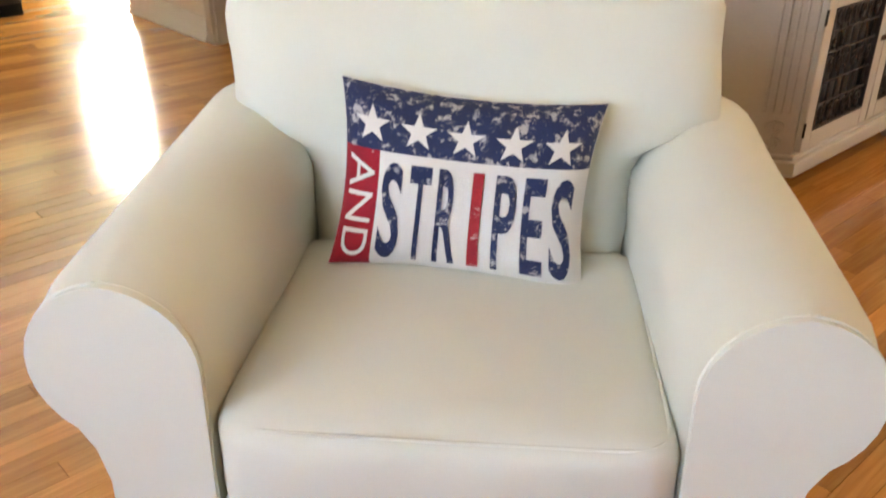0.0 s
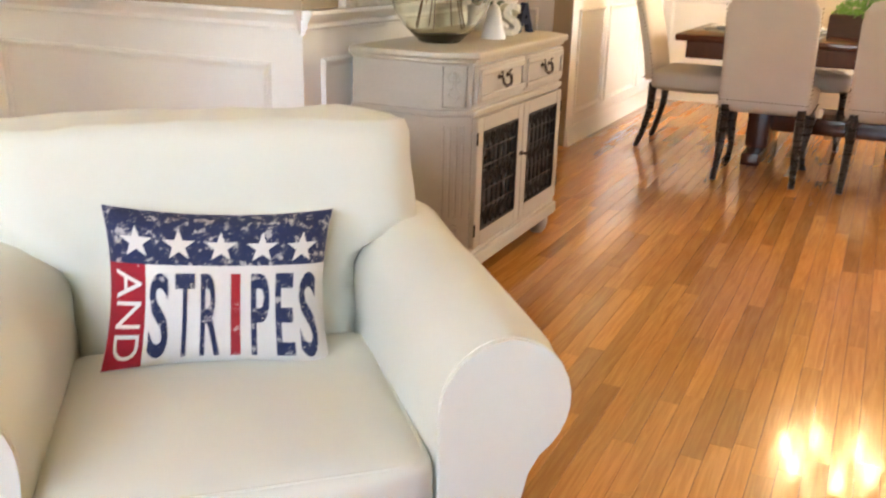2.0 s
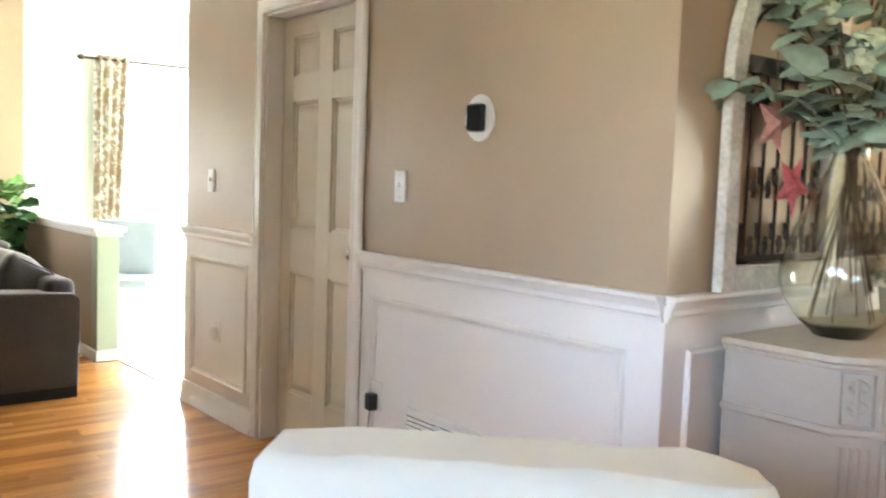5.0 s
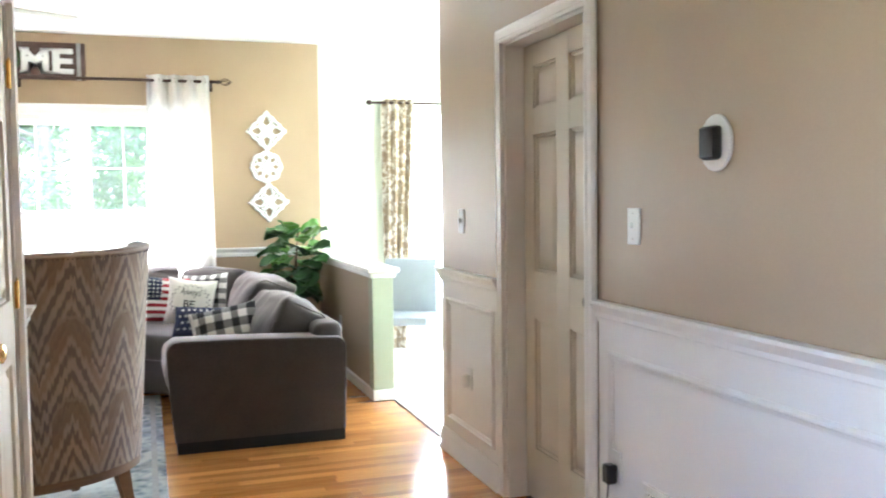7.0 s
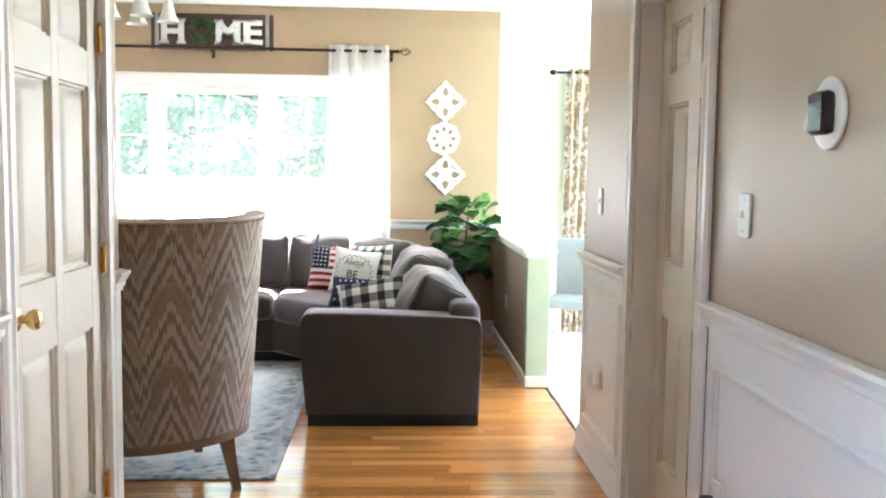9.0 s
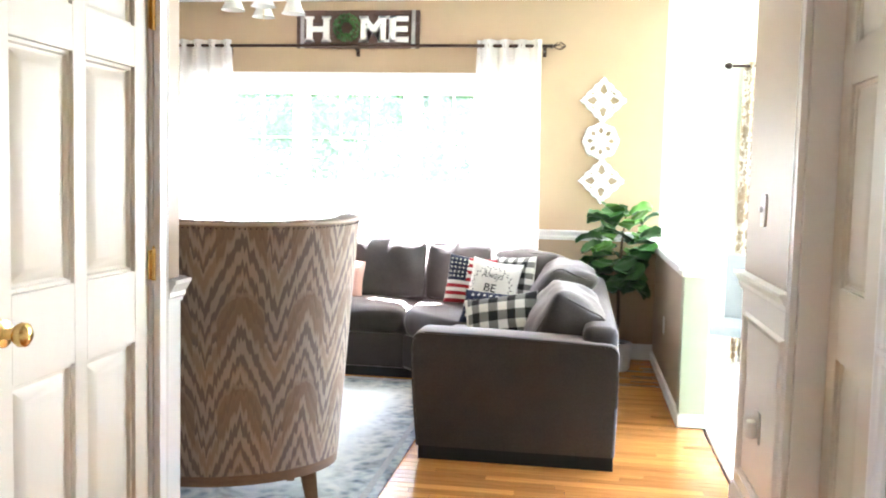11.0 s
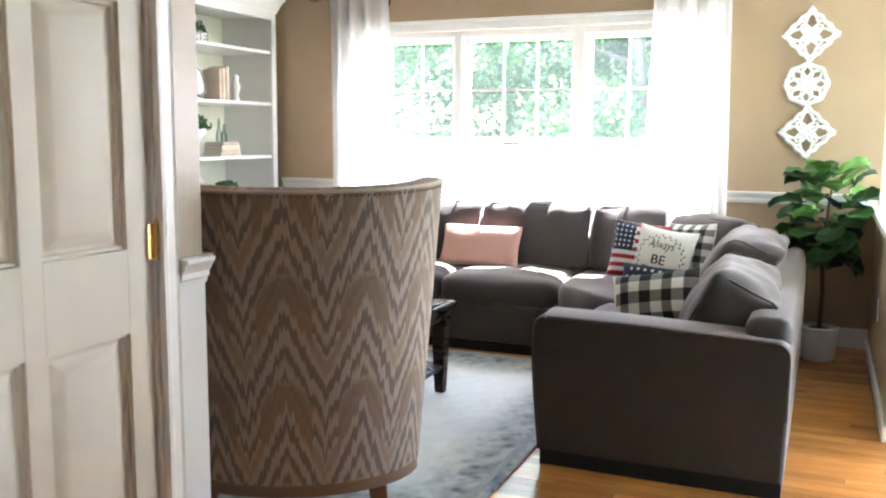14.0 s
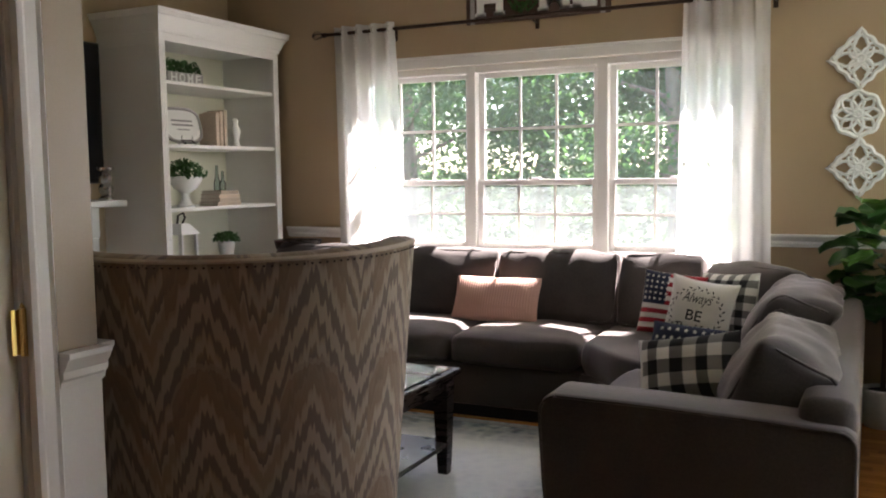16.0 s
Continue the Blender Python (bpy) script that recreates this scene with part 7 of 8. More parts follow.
part("plate", MB().prism(ov, 0, 0.012, 0.005).move(Matrix.Translation((0, 0, 0.14)) @ Matrix(((0, 0, 1, 0), (1, 0, 0, 0), (0, 1, 0, 0), (0, 0, 0, 1)))), CERAMIC, tray)
part("rim", MB().tube([(0.01, x, z + 0.14) for x, z in ov + ov[:1]], 0.012, 7), GREYW, tray, "woven brown rim")
for k, (w_, h_) in enumerate(((0.20, 0.012), (0.20, 0.012), (0.12, 0.008))):
    part("print_line", MB().box(0.0125, -w_ / 2, 0.165 - 0.03 * k, 0.0135, w_ / 2, 0.165 - 0.03 * k + h_), GREYF, tray, "line of unreadable print")
part("easel", MB().tube([(0.05, -0.05, 0.0), (0.02, -0.05, 0.03), (0.03, -0.05, 0.06)], 0.004, 5).tube([(0.05, 0.05, 0.0), (0.02, 0.05, 0.03), (0.03, 0.05, 0.06)], 0.004, 5).tube([(0.03, -0.05, 0.03), (0.03, 0.05, 0.03)], 0.004, 5).tube([(-0.07, 0, 0), (0.0, 0, 0.10)], 0.004, 5), IRON, tray)


def book(at, l, w, t_, material, label, turn=0):
    b_ = thing("book", label, "book", at @ pose(0, 0, 0, 0, 0, turn), "books on the shelves")
    part("cover", MB().box(-w / 2, -l / 2, 0, w / 2, l / 2, 0.003).box(-w / 2, -l / 2, t_ - 0.003, w / 2, l / 2, t_).box(w / 2 - 0.004, -l / 2, 0.003, w / 2, l / 2, t_ - 0.003), material, b_)
    part("pages", MB().box(-w / 2 + 0.004, -l / 2 + 0.004, 0.003, w / 2 - 0.004, l / 2 - 0.004, t_ - 0.003), PAPER, b_)


for k in range(3):
    book(pose(-2.36, 7.42 + 0.042 * k, S2, 0, 0, 0) @ pose(0, 0, 0.115 + 0.006 * k, 90, 0, 0), 0.23 + 0.012 * k, 0.15, 0.032, BOOKC, "buff cloth-bound book upright on the shelf")
fgn = solid("figurine", MB().lathe([(0, 0), (0.032, 0), (0.030, 0.02), (0.020, 0.05), (0.032, 0.09), (0.036, 0.12), (0.022, 0.15), (0.020, 0.17), (0.024, 0.19), (0.014, 0.205), (0, 0.21)], seg=18), CERAMIC, "blush white ceramic figurine on the shelf", "figurine", at=pose(-2.34, 7.66, S2))
urn = thing("footed_urn", "white footed urn with trailing greenery", "planter", pose(-2.34, 7.12, S3))
part("urn", MB().lathe([(0, 0), (0.062, 0), (0.062, 0.012), (0.040, 0.025), (0.026, 0.06), (0.030, 0.095), (0.075, 0.125), (0.105, 0.17), (0.112, 0.205), (0.104, 0.205), (0, 0.195)], seg=28), CERAMIC, urn)
part("greenery", greens(MB(), (0, 0, 0.20), 0.15, 0.15, 0.12, 420, 0.020, fr_), HERB, urn, smooth=0)
for k in range(4):
    book(pose(-2.34, 7.47, S3 + 0.026 * k, 0, 0, 0), 0.24 - 0.014 * k, 0.17, 0.025, BOOKC, "pale cloth-bound book lying in a stack", turn=4 * (k % 2) - 2)
for k, (dy, hh) in enumerate(((-0.03, 0.17), (0.03, 0.13))):
    bt = thing("glass_bottle", "small clear glass bottle on the book stack", "bottle", pose(-2.34, 7.47 + dy, S3 + 0.105))
    part("glass", MB().lathe([(0, 0), (0.022, 0), (0.024, 0.05), (0.012, hh * 0.55), (0.008, hh), (0.009, hh + 0.004)], seg=16), TABGLASS, bt)
lan = thing("lantern", "white lantern with a twisted handle on the shelf", "lantern", pose(-2.36, 7.08, S4))
for sx in (-1, 1):
    for sy in (-1, 1):
        part("post", MB().box(sx * 0.07 - 0.010, sy * 0.07 - 0.010, 0.02, sx * 0.07 + 0.010, sy * 0.07 + 0.010, 0.22, 0.002), WHITE, lan)
part("base", MB().box(-0.09, -0.09, 0, 0.09, 0.09, 0.02, 0.003), WHITE, lan)
part("roof", MB().add([(-0.09, -0.09, 0.22), (0.09, -0.09, 0.22), (0.09, 0.09, 0.22), (-0.09, 0.09, 0.22), (-0.04, -0.04, 0.29), (0.04, -0.04, 0.29), (0.04, 0.04, 0.29), (-0.04, 0.04, 0.29)], [(0, 3, 2, 1), (4, 5, 6, 7), (0, 1, 5, 4), (1, 2, 6, 5), (2, 3, 7, 6), (3, 0, 4, 7)]), WHITE, lan, smooth=0)
part("handle", MB().tube([(0, -0.03, 0.29), (0, -0.02, 0.345), (0, 0.03, 0.36), (0, 0.045, 0.33), (0, 0.02, 0.29)], 0.007, 6), IRON, lan, "dark metal ring handle")
book(pose(-2.34, 7.52, S4), 0.26, 0.18, 0.030, BOOKR, "red cloth-bound book under the small plant")
sp_ = thing("small_plant", "small white pot of greenery on a red book", "potted plant", pose(-2.34, 7.52, S4 + 0.03))
part("pot", MB().lathe([(0, 0), (0.045, 0), (0.058, 0.08), (0.060, 0.11), (0.052, 0.11), (0, 0.10)], seg=20), CERAMIC, sp_)
part("greenery", greens(MB(), (0, 0, 0.11), 0.10, 0.10, 0.075, 260, 0.018, fr_), HERB, sp_, smooth=0)

# television, mantel and candle holder by the bookcase
tv = thing("television", "slim black television on the wall above the mantel", "television", pose(-2.688, 5.90, 1.76))
part("cabinet", MB().box(0, -0.78, -0.44, 0.085, 0.78, 0.44, 0.006), BLACKP, tv)
part("screen", MB().box(0.085, -0.765, -0.425, 0.087, 0.765, 0.425), SCREEN, tv)
man = thing("fireplace_mantel", "white painted fireplace mantel with a shelf", "mantel")
part("mantel_shelf", MB().box(-2.688, 4.80, 1.175, -2.40, 6.66, 1.215, 0.006), WHITE, man)
part("frieze", MB().box(-2.688, 4.92, 0.98, -2.56, 6.58, 1.175, 0.004), WHITE, man)
for a, b in ((4.92, 5.14), (6.36, 6.58)):
    part("pilaster", MB().box(-2.688, a, 0, -2.57, b, 0.98, 0.004), WHITE, man)
part("firebox", MB().box(-2.688, 5.14, 0, -2.62, 6.36, 0.98), BLACKP, man, "dark firebox")
ch_ = thing("candle_holder", "silver mercury glass candle holder on the mantel", "candle holder", pose(-2.475, 6.56, 1.215))
part("stem", MB().lathe([(0, 0), (0.045, 0), (0.046, 0.015), (0.026, 0.03), (0.042, 0.055), (0.046, 0.08), (0.030, 0.105), (0.042, 0.125), (0.044, 0.15), (0.022, 0.175), (0.052, 0.19), (0.054, 0.205), (0, 0.205)], seg=24), STEEL, ch_)
ec = thing("side_table", "dark round side table beside the sofa", "side table", pose(-1.85, 7.70, 0))
part("table_top", MB().lathe([(0, 0.80), (0.10, 0.80), (0.155, 0.84), (0.17, 0.90), (0.155, 0.90), (0.10, 0.86), (0, 0.85)], seg=24), DARKW, ec, "dark wooden bowl top")
part("pedestal", MB().lathe([(0, 0), (0.14, 0), (0.13, 0.03), (0.03, 0.08), (0.025, 0.5), (0.03, 0.80), (0, 0.80)], seg=16), DARKW, ec)

# ceiling fan with a light kit
fan = thing("ceiling_fan", "brass and wood ceiling fan with glass shades", "ceiling fan", pose(-0.20, 6.0, H))
part("downrod", MB().lathe([(0.0, -0.0), (0.065, -0.0), (0.06, -0.04), (0.014, -0.06), (0.014, -0.16), (0, -0.16)], seg=18), BRASS, fan)
part("motor", MB().lathe([(0, -0.14), (0.08, -0.15), (0.115, -0.18), (0.115, -0.23), (0.08, -0.26), (0.05, -0.27), (0.05, -0.31), (0, -0.32)], seg=24), BRASS, fan)
for k in range(5):
    a = 2 * math.pi * k / 5 + 0.5
    part("blade", MB().prism([(0.16, -0.05), (0.60, -0.07), (0.64, -0.04), (0.64, 0.04), (0.60, 0.07), (0.16, 0.05)], -0.215, -0.207).move(Matrix.Rotation(a, 4, "Z")), CABW, fan)
for k in range(4):
    a = math.pi / 2 * k + 0.35
    c, s = math.cos(a), math.sin(a)
    part("light_arm", MB().tube([(0.03 * c, 0.03 * s, -0.30), (0.10 * c, 0.10 * s, -0.29), (0.15 * c, 0.15 * s, -0.31), (0.16 * c, 0.16 * s, -0.35)], 0.008, 7), BRASS, fan)
    part("glass_shade", MB().lathe([(0.022, -0.34), (0.030, -0.37), (0.042, -0.42), (0.062, -0.465), (0.068, -0.47), (0.058, -0.46), (0.036, -0.415), (0.024, -0.37), (0.018, -0.345)], (0.165 * c, 0.165 * s, 0), 18), CERAMIC, fan, "frosted white bell shade")
part("pull_chain", MB().tube([(0, 0, -0.32), (0.002, 0, -0.52)], 0.0018, 4), BRASS, fan)

# ---- dining area ----


def dining_chair(at, side_view=False):
    t = thing("dining_chair", "beige linen dining chair with nailhead trim and dark legs", "dining chair", at, "chairs round the dining table")
    bk_ = MB()

    def bpt(u, v):
        """The upholstered back, one closed skin: camel-topped, leaning back."""
        a = 2 * math.pi * u
        hx, hy = 0.235, 0.038
        cx = hx * math.copysign(abs(math.cos(a)) ** 0.35, math.cos(a))
        cy = hy * math.copysign(abs(math.sin(a)) ** 0.5, math.sin(a))
        z0 = 0.44
        top = 1.00 + 0.045 * (0.5 + 0.5 * math.cos(math.pi * cx / hx)) - 0.05 * max(0, abs(cx) / hx - 0.85) / 0.15
        z = z0 + (top - z0) * min(1, v * 1.0)
        k = 1 if v < 0.93 else max(0.15, 1 - ((v - 0.93) / 0.07) ** 2 * 0.85)
        return (cx * (1 if v < 0.93 else 0.985), cy * k - 0.02 - 0.14 * ((z - 0.44) / 0.6) ** 1.3, z)

    bk_.grid(bpt, 36, 22, close_u=True)
    bk_.add([bpt(k / 36, 1.0) for k in range(36)], [tuple(range(36))])
    b_ = part("backrest", bk_, LINEN, t, smooth=60)
    part("seat", cushion(MB(), (0, 0.235, 0.445), (0.50, 0.50, 0.13), 0.04, 0.015, 7, 0.003), LINEN, t, smooth=60)
    nh = MB()
    for k in range(24):
        nh.lathe([(0, -0.004), (0.004, -0.002), (0.005, 0), (0.004, 0.002), (0, 0.004)], (-0.225 + 0.45 * k / 23, -0.060, 0.452), 6)
    for s in (-1, 1):
        for k in range(22):
            f = k / 21
            nh.lathe([(0, -0.004), (0.004, -0.002), (0.005, 0), (0.004, 0.002), (0, 0.004)], (s * 0.237, -0.01 - 0.14 * f ** 1.3 + 0.012, 0.46 + 0.50 * f), 6)
            nh.lathe([(0, -0.004), (0.004, -0.002), (0.005, 0), (0.004, 0.002), (0, 0.004)], (s * 0.250, 0.0 + 0.46 * f, 0.395), 6)
    part("nailhead_trim", nh, BRONZE, t, "bronze nailheads")
    for s in (-1, 1):
        part("leg", MB().tube([(s * 0.20, 0.44, 0.40), (s * 0.222, 0.462, 0.30), (s * 0.205, 0.445, 0.12), (s * 0.215, 0.46, 0.03), (s * 0.22, 0.47, 0.0)], [0.030, 0.031, 0.019, 0.015, 0.021], 10), DARKW, t, "dark cabriole front leg")
        part("leg", MB().tube([(s * 0.20, 0.0, 0.42), (s * 0.20, -0.005, 0.25), (s * 0.205, -0.04, 0.10), (s * 0.21, -0.075, 0.0)], [0.027, 0.024, 0.020, 0.017], 8), DARKW, t, "dark splayed back leg")
    return t


c1 = dining_chair(pose(5.00, 0.54, 0, 0, 0, -90))
copy_thing(c1, pose(5.03, -0.12, 0, 0, 0, -90))
copy_thing(c1, pose(5.83, 1.30, 0, 0, 0, 180))
copy_thing(c1, pose(6.62, 0.40, 0, 0, 0, 90))
copy_thing(c1, pose(6.62, -0.35, 0, 0, 0, 90))
dt = thing("dining_table", "dark mahogany trestle dining table", "dining table")
DX0, DX1, DY0, DY1 = 5.28, 6.36, -1.15, 1.12
part("tabletop", MB().box(DX0, DY0, 0.722, DX1, DY1, 0.762, 0.010), MAHOG, dt)
part("apron", MB().box(DX0 + 0.06, DY0 + 0.06, 0.62, DX1 - 0.06, DY1 - 0.06, 0.722, 0.006), MAHOG, dt)
for yy in (-0.75, 0.62):
    part("trestle", MB().box(5.62, yy - 0.07, 0.07, 6.02, yy + 0.07, 0.63, 0.02).box(5.40, yy - 0.055, 0.0, 6.24, yy + 0.055, 0.075, 0.012), MAHOG, dt)
part("stretcher", MB().box(5.79, -0.69, 0.16, 5.85, 0.56, 0.26, 0.008), MAHOG, dt)
for k, (px, py) in enumerate(((5.56, 0.50), (5.80, 0.88), (6.08, 0.45), (5.56, -0.18))):
    ps = thing("place_setting", "white plates on a woven placemat on the table", "place setting", pose(px, py, 0.762), "place settings")
    part("placemat", MB().lathe([(0, 0), (0.17, 0), (0.17, 0.005), (0, 0.006)], seg=28), GREYW, ps)
    part("dinner_plate", MB().lathe([(0, 0.006), (0.08, 0.006), (0.13, 0.020), (0.132, 0.024), (0.08, 0.012), (0, 0.011)], seg=28), CERAMIC, ps)
    part("salad_plate", MB().lathe([(0, 0.013), (0.06, 0.013), (0.10, 0.028), (0.101, 0.032), (0.06, 0.019), (0, 0.018)], seg=24), CERAMIC, ps)
ctr = thing("table_planter", "dark wooden box of greenery as a centrepiece", "planter", pose(5.83, 0.10, 0.762))
part("box", MB().box(-0.10, -0.22, 0, 0.10, 0.22, 0.13, 0.006), SIGNW, ctr)
part("greenery", greens(MB(), (0, 0, 0.12), 0.11, 0.22, 0.13, 420, 0.022, fr_), LEAFL, ctr, smooth=0)


def picture(m, w, h, label, art):
    t = thing("framed_picture", label, "picture", m, "framed pictures")
    f = MB()
    for q in ((-w / 2, 0, w / 2, 0.03), (-w / 2, h - 0.03, w / 2, h), (-w / 2, 0.03, -w / 2 + 0.03, h - 0.03), (w / 2 - 0.03, 0.03, w / 2, h - 0.03)):
        f.box(q[0], -0.022, q[1], q[2], 0, q[3], 0.003)
    part("frame", f, GOLDW, t)
    part("sheet", MB().box(-w / 2 + 0.03, -0.006, 0.03, w / 2 - 0.03, -0.002, h - 0.03), PAPER, t, "cream printed sheet")
    k = MB()
    if art == "dark":
        k.box(-w * 0.20, -0.0075, h * 0.50, w * 0.20, -0.006, h * 0.58).box(-w * 0.26, -0.0075, h * 0.36, w * 0.26, -0.006, h * 0.50).box(-w * 0.14, -0.0075, h * 0.58, w * 0.14, -0.006, h * 0.70)
        part("print_shape", k, BLACKF, t, "dark printed drawing")
    else:
        k.tube([(0.10 * math.cos(a * 0.5) * (1 - a / 40), -0.0075, h * 0.48 + 0.10 * math.sin(a * 0.5) * (1 - a / 40)) for a in range(30)], 0.003, 4)
        part("print_shape", k, GREYF, t, "faint drawn wreath")


picture(pose(6.38, 1.771, 1.40), 0.92, 0.85, "framed cream print with a dark drawing", "dark")
picture(pose(7.798, 1.06, 1.40, 0, 0, -90), 0.52, 0.62, "framed cream print with a faint drawing", "light")
buf = thing("buffet", "cream painted buffet against the dining wall", "buffet")
part("body", MB().box(7.36, -1.4, 0.10, 7.75, 0.45, 0.90, 0.006), CABW, buf)
part("top", MB().box(7.33, -1.45, 0.90, 7.76, 0.50, 0.93, 0.006), CABTOP, buf)
for fx, fy in ((7.40, -1.34), (7.40, 0.39), (7.70, -1.34), (7.70, 0.39)):
    part("foot", MB().lathe([(0, 0), (0.03, 0), (0.04, 0.05), (0.03, 0.10), (0, 0.10)], (fx, fy, 0), 12), CABW, buf)
lamp = thing("table_lamp", "table lamp with a cream fabric shade on the buffet", "table lamp", pose(7.52, 0.28, 0.93))
part("lamp_base", MB().lathe([(0, 0), (0.075, 0), (0.07, 0.02), (0.022, 0.04), (0.018, 0.12), (0.032, 0.2), (0.018, 0.3), (0.014, 0.48), (0, 0.48)], seg=20), GREYW, lamp)
part("shade", MB().lathe([(0.165, 0.42), (0.115, 0.70), (0.112, 0.70), (0.162, 0.42)], seg=32), SHADE, lamp, "cream fabric shade")
of = thing("old_window_frame", "old white window frame with panes leaning on the buffet", "wall decor", pose(7.74, -0.25, 0.93))
wf = MB()
for q in ((-0.36, 0, 0.36, 0.05), (-0.36, 0.75, 0.36, 0.80), (-0.36, 0.05, -0.31, 0.75), (0.31, 0.05, 0.36, 0.75), (-0.015, 0.05, 0.015, 0.75), (-0.31, 0.385, 0.31, 0.415)):
    wf.box(-0.03, q[0], q[1], 0.0, q[2], q[3], 0.003)
part("frame", wf, CHIPPY, of)
part("pane", MB().box(-0.016, -0.31, 0.05, -0.012, 0.31, 0.75), SLATE, of, "grey old glass")
pf = thing("flag_bouquet", "little flags in a clear glass jar on the buffet", "ornament", pose(7.50, -0.08, 0.93))
part("jar", MB().lathe([(0, 0), (0.06, 0), (0.085, 0.07), (0.08, 0.14), (0.05, 0.18), (0.055, 0.20)], seg=20), TABGLASS, pf)
for k in range(3):
    part("flag_stick", MB().tube([(0, 0, 0.02), (-0.02, -0.05 + 0.05 * k, 0.50)], 0.003, 5), TWIG, pf)
    for s in range(7):
        part("flag_stripe", MB().grid(lambda u, v, k=k, s=s: (-0.02 + 0.02 * math.sin(u * 5 + k), -0.05 + 0.05 * k - 0.16 * u, 0.37 + 0.019 * s + 0.019 * v - 0.06 * u), 8, 1), RED if s % 2 == 0 else CANVAS, pf)
    part("flag_canton", MB().grid(lambda u, v, k=k: (-0.023 + 0.02 * math.sin(u * 2 + k), -0.05 + 0.05 * k - 0.065 * u, 0.427 + 0.077 * v - 0.024 * u), 4, 2), NAVY, pf)

# chandelier over the table; its bulbs show in the varnish of the floor
chan = thing("chandelier", "dark bronze chandelier with lit candle bulbs over the dining table", "chandelier", pose(5.82, -0.10, H))
part("canopy", MB().lathe([(0, 0), (0.065, 0), (0.06, -0.02), (0.012, -0.035), (0, -0.035)], seg=20), BRONZE, chan)
part("chain", MB().tube([(0, 0, -0.03), (0.001, 0, -0.50)], 0.005, 6), BRONZE, chan)
part("column", MB().lathe([(0, -0.95), (0.018, -0.94), (0.034, -0.90), (0.016, -0.85), (0.022, -0.74), (0.040, -0.68), (0.016, -0.60), (0.010, -0.50), (0, -0.50)], seg=16), BRONZE, chan)
for k in range(6):
    a = math.pi / 3 * k + 0.3
    c, sn = math.cos(a), math.sin(a)
    arm_ = part("candle_arm", MB().tube([(0.03 * c, 0.03 * sn, -0.86), (0.12 * c, 0.12 * sn, -0.93), (0.22 * c, 0.22 * sn, -0.90), (0.28 * c, 0.28 * sn, -0.80)], 0.008, 7), BRONZE, chan)
    part("candle_sleeve", MB().lathe([(0, -0.80), (0.035, -0.795), (0.014, -0.785), (0.013, -0.70), (0, -0.70)], (0.28 * c, 0.28 * sn, 0), 12), PAPER, arm_)
    part("bulb", MB().lathe([(0.006, -0.70), (0.017, -0.68), (0.020, -0.66), (0.014, -0.635), (0.003, -0.612)], (0.28 * c, 0.28 * sn, 0), 12), BULB, arm_, "glowing candle bulb")

# ---- beyond the half wall ----
krod = thing("curtain_rod", "dark curtain rod in the kitchen", "curtain rod")
part("rod", MB().tube([(2.66, 8.03, 2.22), (4.9, 8.03, 2.22)], 0.011, 8), BRONZE, krod)
part("finial", MB().lathe([(0, 0), (0.02, 0.01), (0.026, 0.03), (0.012, 0.055), (0, 0.06)], seg=10).move(Matrix.Translation((2.66, 8.03, 2.22)) @ Matrix.Rotation(-math.pi / 2, 4, "Y")), BRONZE, krod)
FLORAL = distressed("floral_curtain_print", (0.34, 0.26, 0.17), (0.74, 0.70, 0.60), 14, 0.50)
curtain(2.74, 3.04, 0.0, -0.10, 4, 8.0, FLORAL, y0=8.03, top=2.25, bottom=0.02, label="brown floral print curtain gathered in the kitchen", amp=0.03, grommets=False)
gc = thing("grey_chair", "slate grey upholstered chair in the kitchen", "chair", pose(2.78, 7.30, 0, 0, 0, 150))
part("backrest", MB().box(-0.22, -0.03, 0.42, 0.22, 0.03, 0.88, 0.02), SLATE, gc)
part("seat", MB().box(-0.22, 0.0, 0.38, 0.22, 0.42, 0.45, 0.02), SLATE, gc)
for a in (-0.19, 0.19):
    for b in (0.02, 0.38):
        part("leg", MB().tube([(a, b, 0), (a, b, 0.39)], 0.016, 8), WHITE, gc)

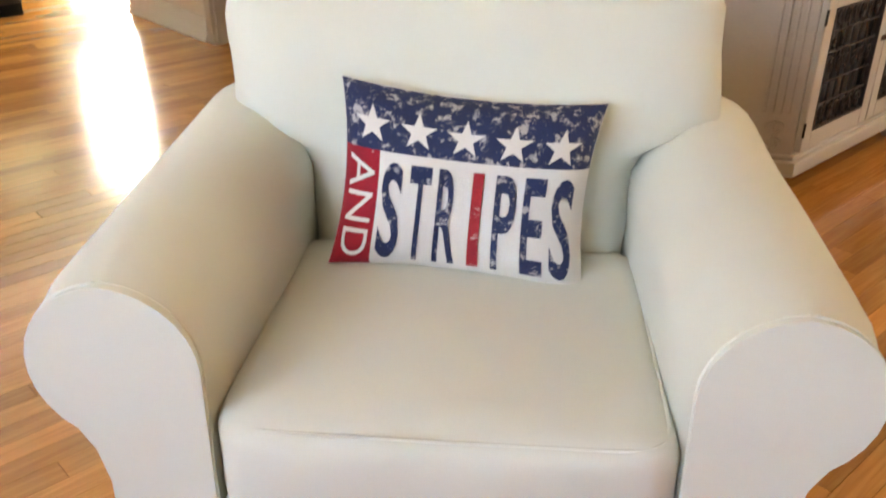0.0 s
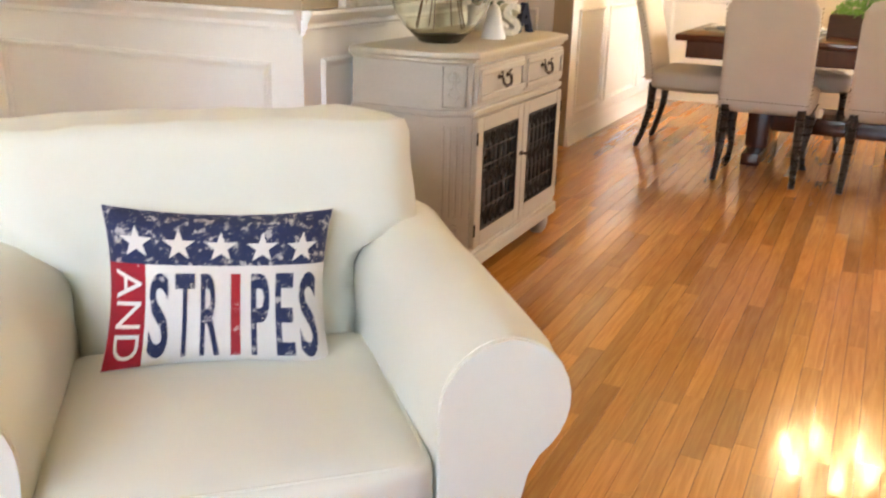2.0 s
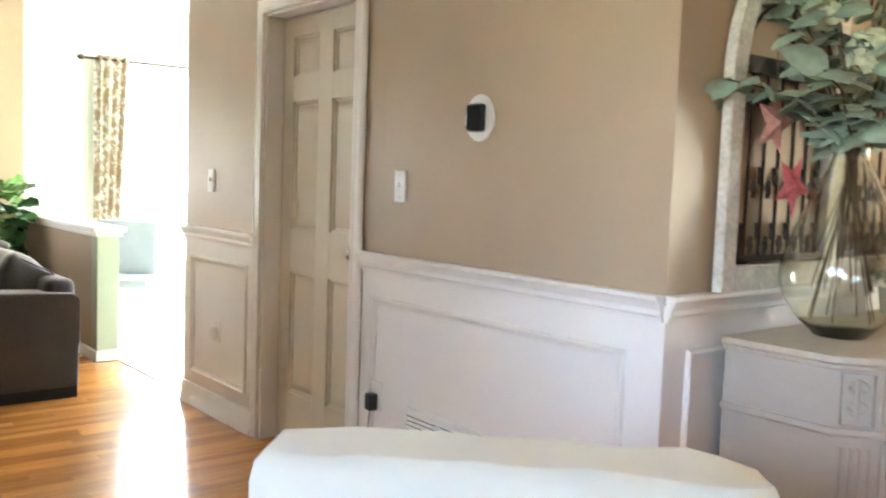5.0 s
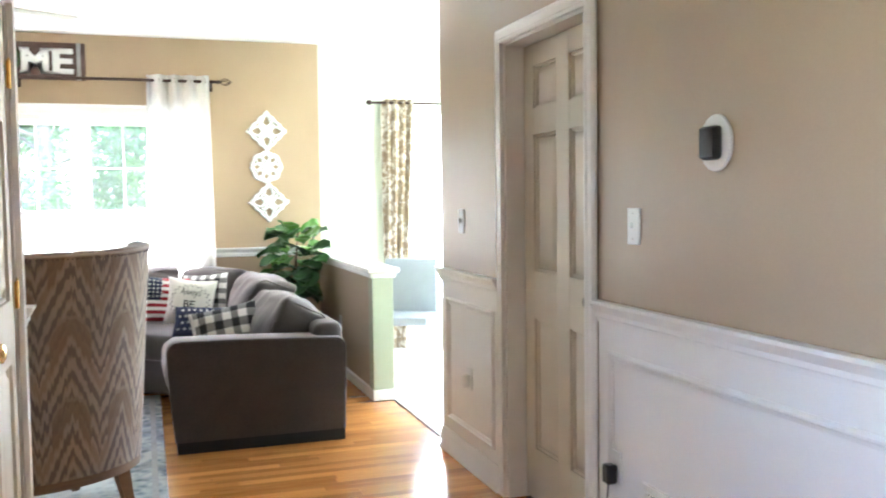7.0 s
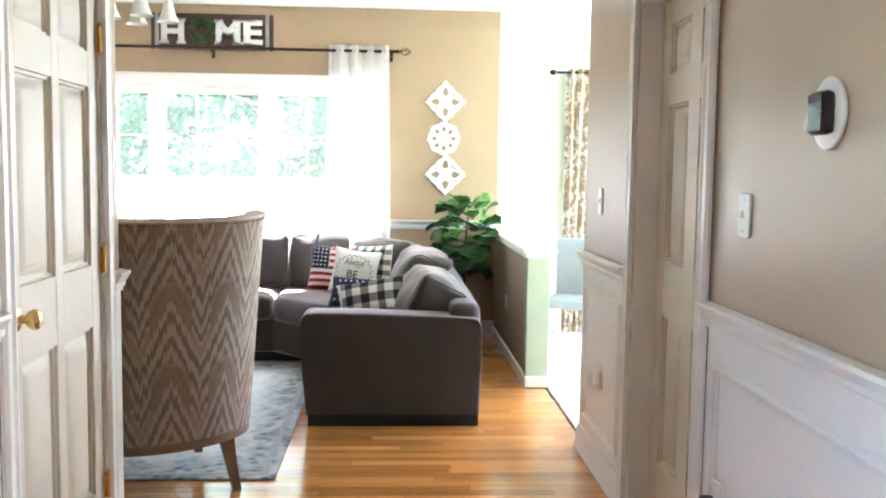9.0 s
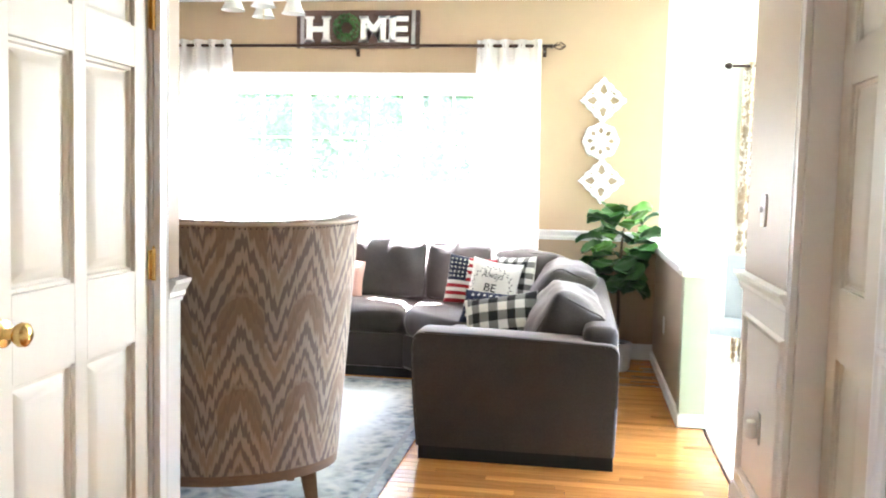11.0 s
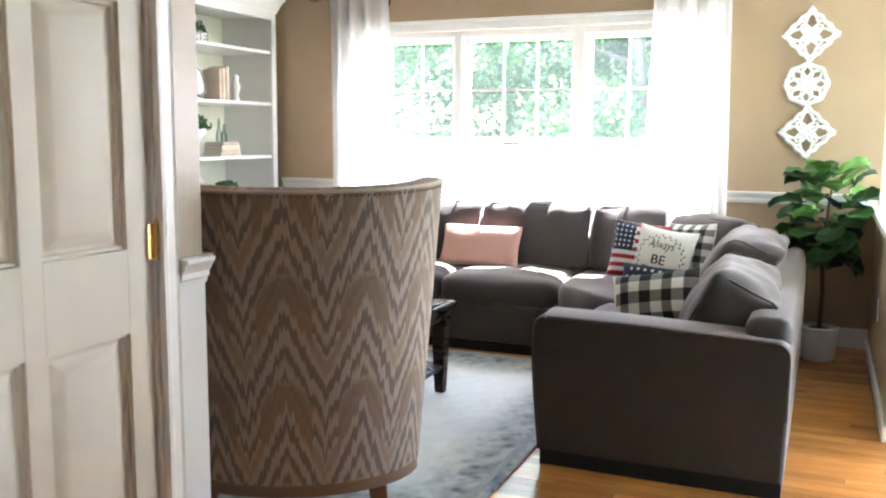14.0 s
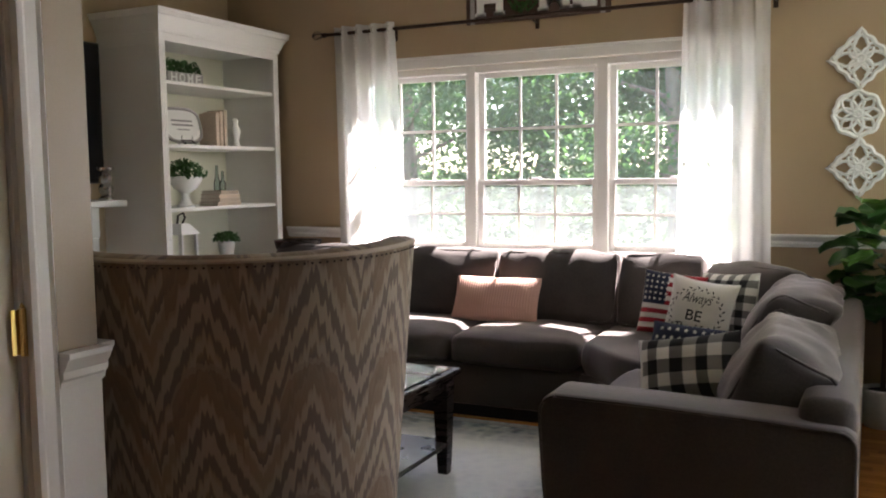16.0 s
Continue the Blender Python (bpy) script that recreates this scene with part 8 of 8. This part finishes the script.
# ---- floor boards, laid along x ----
def board_mesh(l, w):
    """One strip board with eased edges, its near end at the origin."""
    e, g, hb = 0.00006, 0.0007, 0.010
    vs = [(g, g, -hb), (l - g, g, -hb), (l - g, w - g, -hb), (g, w - g, -hb), (g, g, -e), (l - g, g, -e), (l - g, w - g, -e), (g, w - g, -e),
          (g + e, g + e, 0), (l - g - e, g + e, 0), (l - g - e, w - g - e, 0), (g + e, w - g - e, 0)]
    fs = [(8, 9, 10, 11)] + [(i, (i + 1) % 4, 4 + (i + 1) % 4, 4 + i) for i in range(4)] + [(4 + i, 4 + (i + 1) % 4, 8 + (i + 1) % 4, 8 + i) for i in range(4)]
    return vs, fs


BW = 0.0572
floor = thing("floor", "honey oak strip floor with satin varnish", "floor", kind="structure")
brng = random.Random(11)
rest_v, rest_f, shared, count = [], [], {}, 0
row = 0
y = -2.69
while y < WY + 0.1:
    x = -2.69 - brng.uniform(0, 0.8)
    x_end = 7.8 if y < 3.9 else 2.29
    while x < x_end:
        l = brng.choice((0.35, 0.5, 0.65, 0.8, 0.95, 1.15))
        if x + l > x_end:
            l = max(0.05, round(x_end - x, 3))
        if x < -2.75:
            l, x = max(0.05, round(x + l + 2.75, 3)), -2.75
        near = 1.05 < x + l / 2 < 4.6 and -0.62 < y < 1.05
        if near and count < 300:
            if l not in shared:
                mb = MB()
                vs, fs = board_mesh(l, BW)
                me = bpy.data.meshes.new("floor_board")
                me.from_pydata(vs, [], fs)
                me.materials.append(BOARD1)
                shared[l] = me
            ob = new("floor_board", shared[l])
            ob.location = (x, y, 0)
            ob.parent = floor
            count += 1
        else:
            vs, fs = board_mesh(l, BW)
            o = len(rest_v)
            rest_v += [(px + x, py + y, pz) for px, py, pz in vs]
            rest_f += [tuple(o + i for i in f) for f in fs]
        x += l
    y += BW
me = bpy.data.meshes.new("floor_boards")
me.from_pydata(rest_v, [], rest_f)
me.materials.append(BOARD2)
fb = new("floor_boards", me)
fb.parent = floor
fb["kind"] = "stuff"
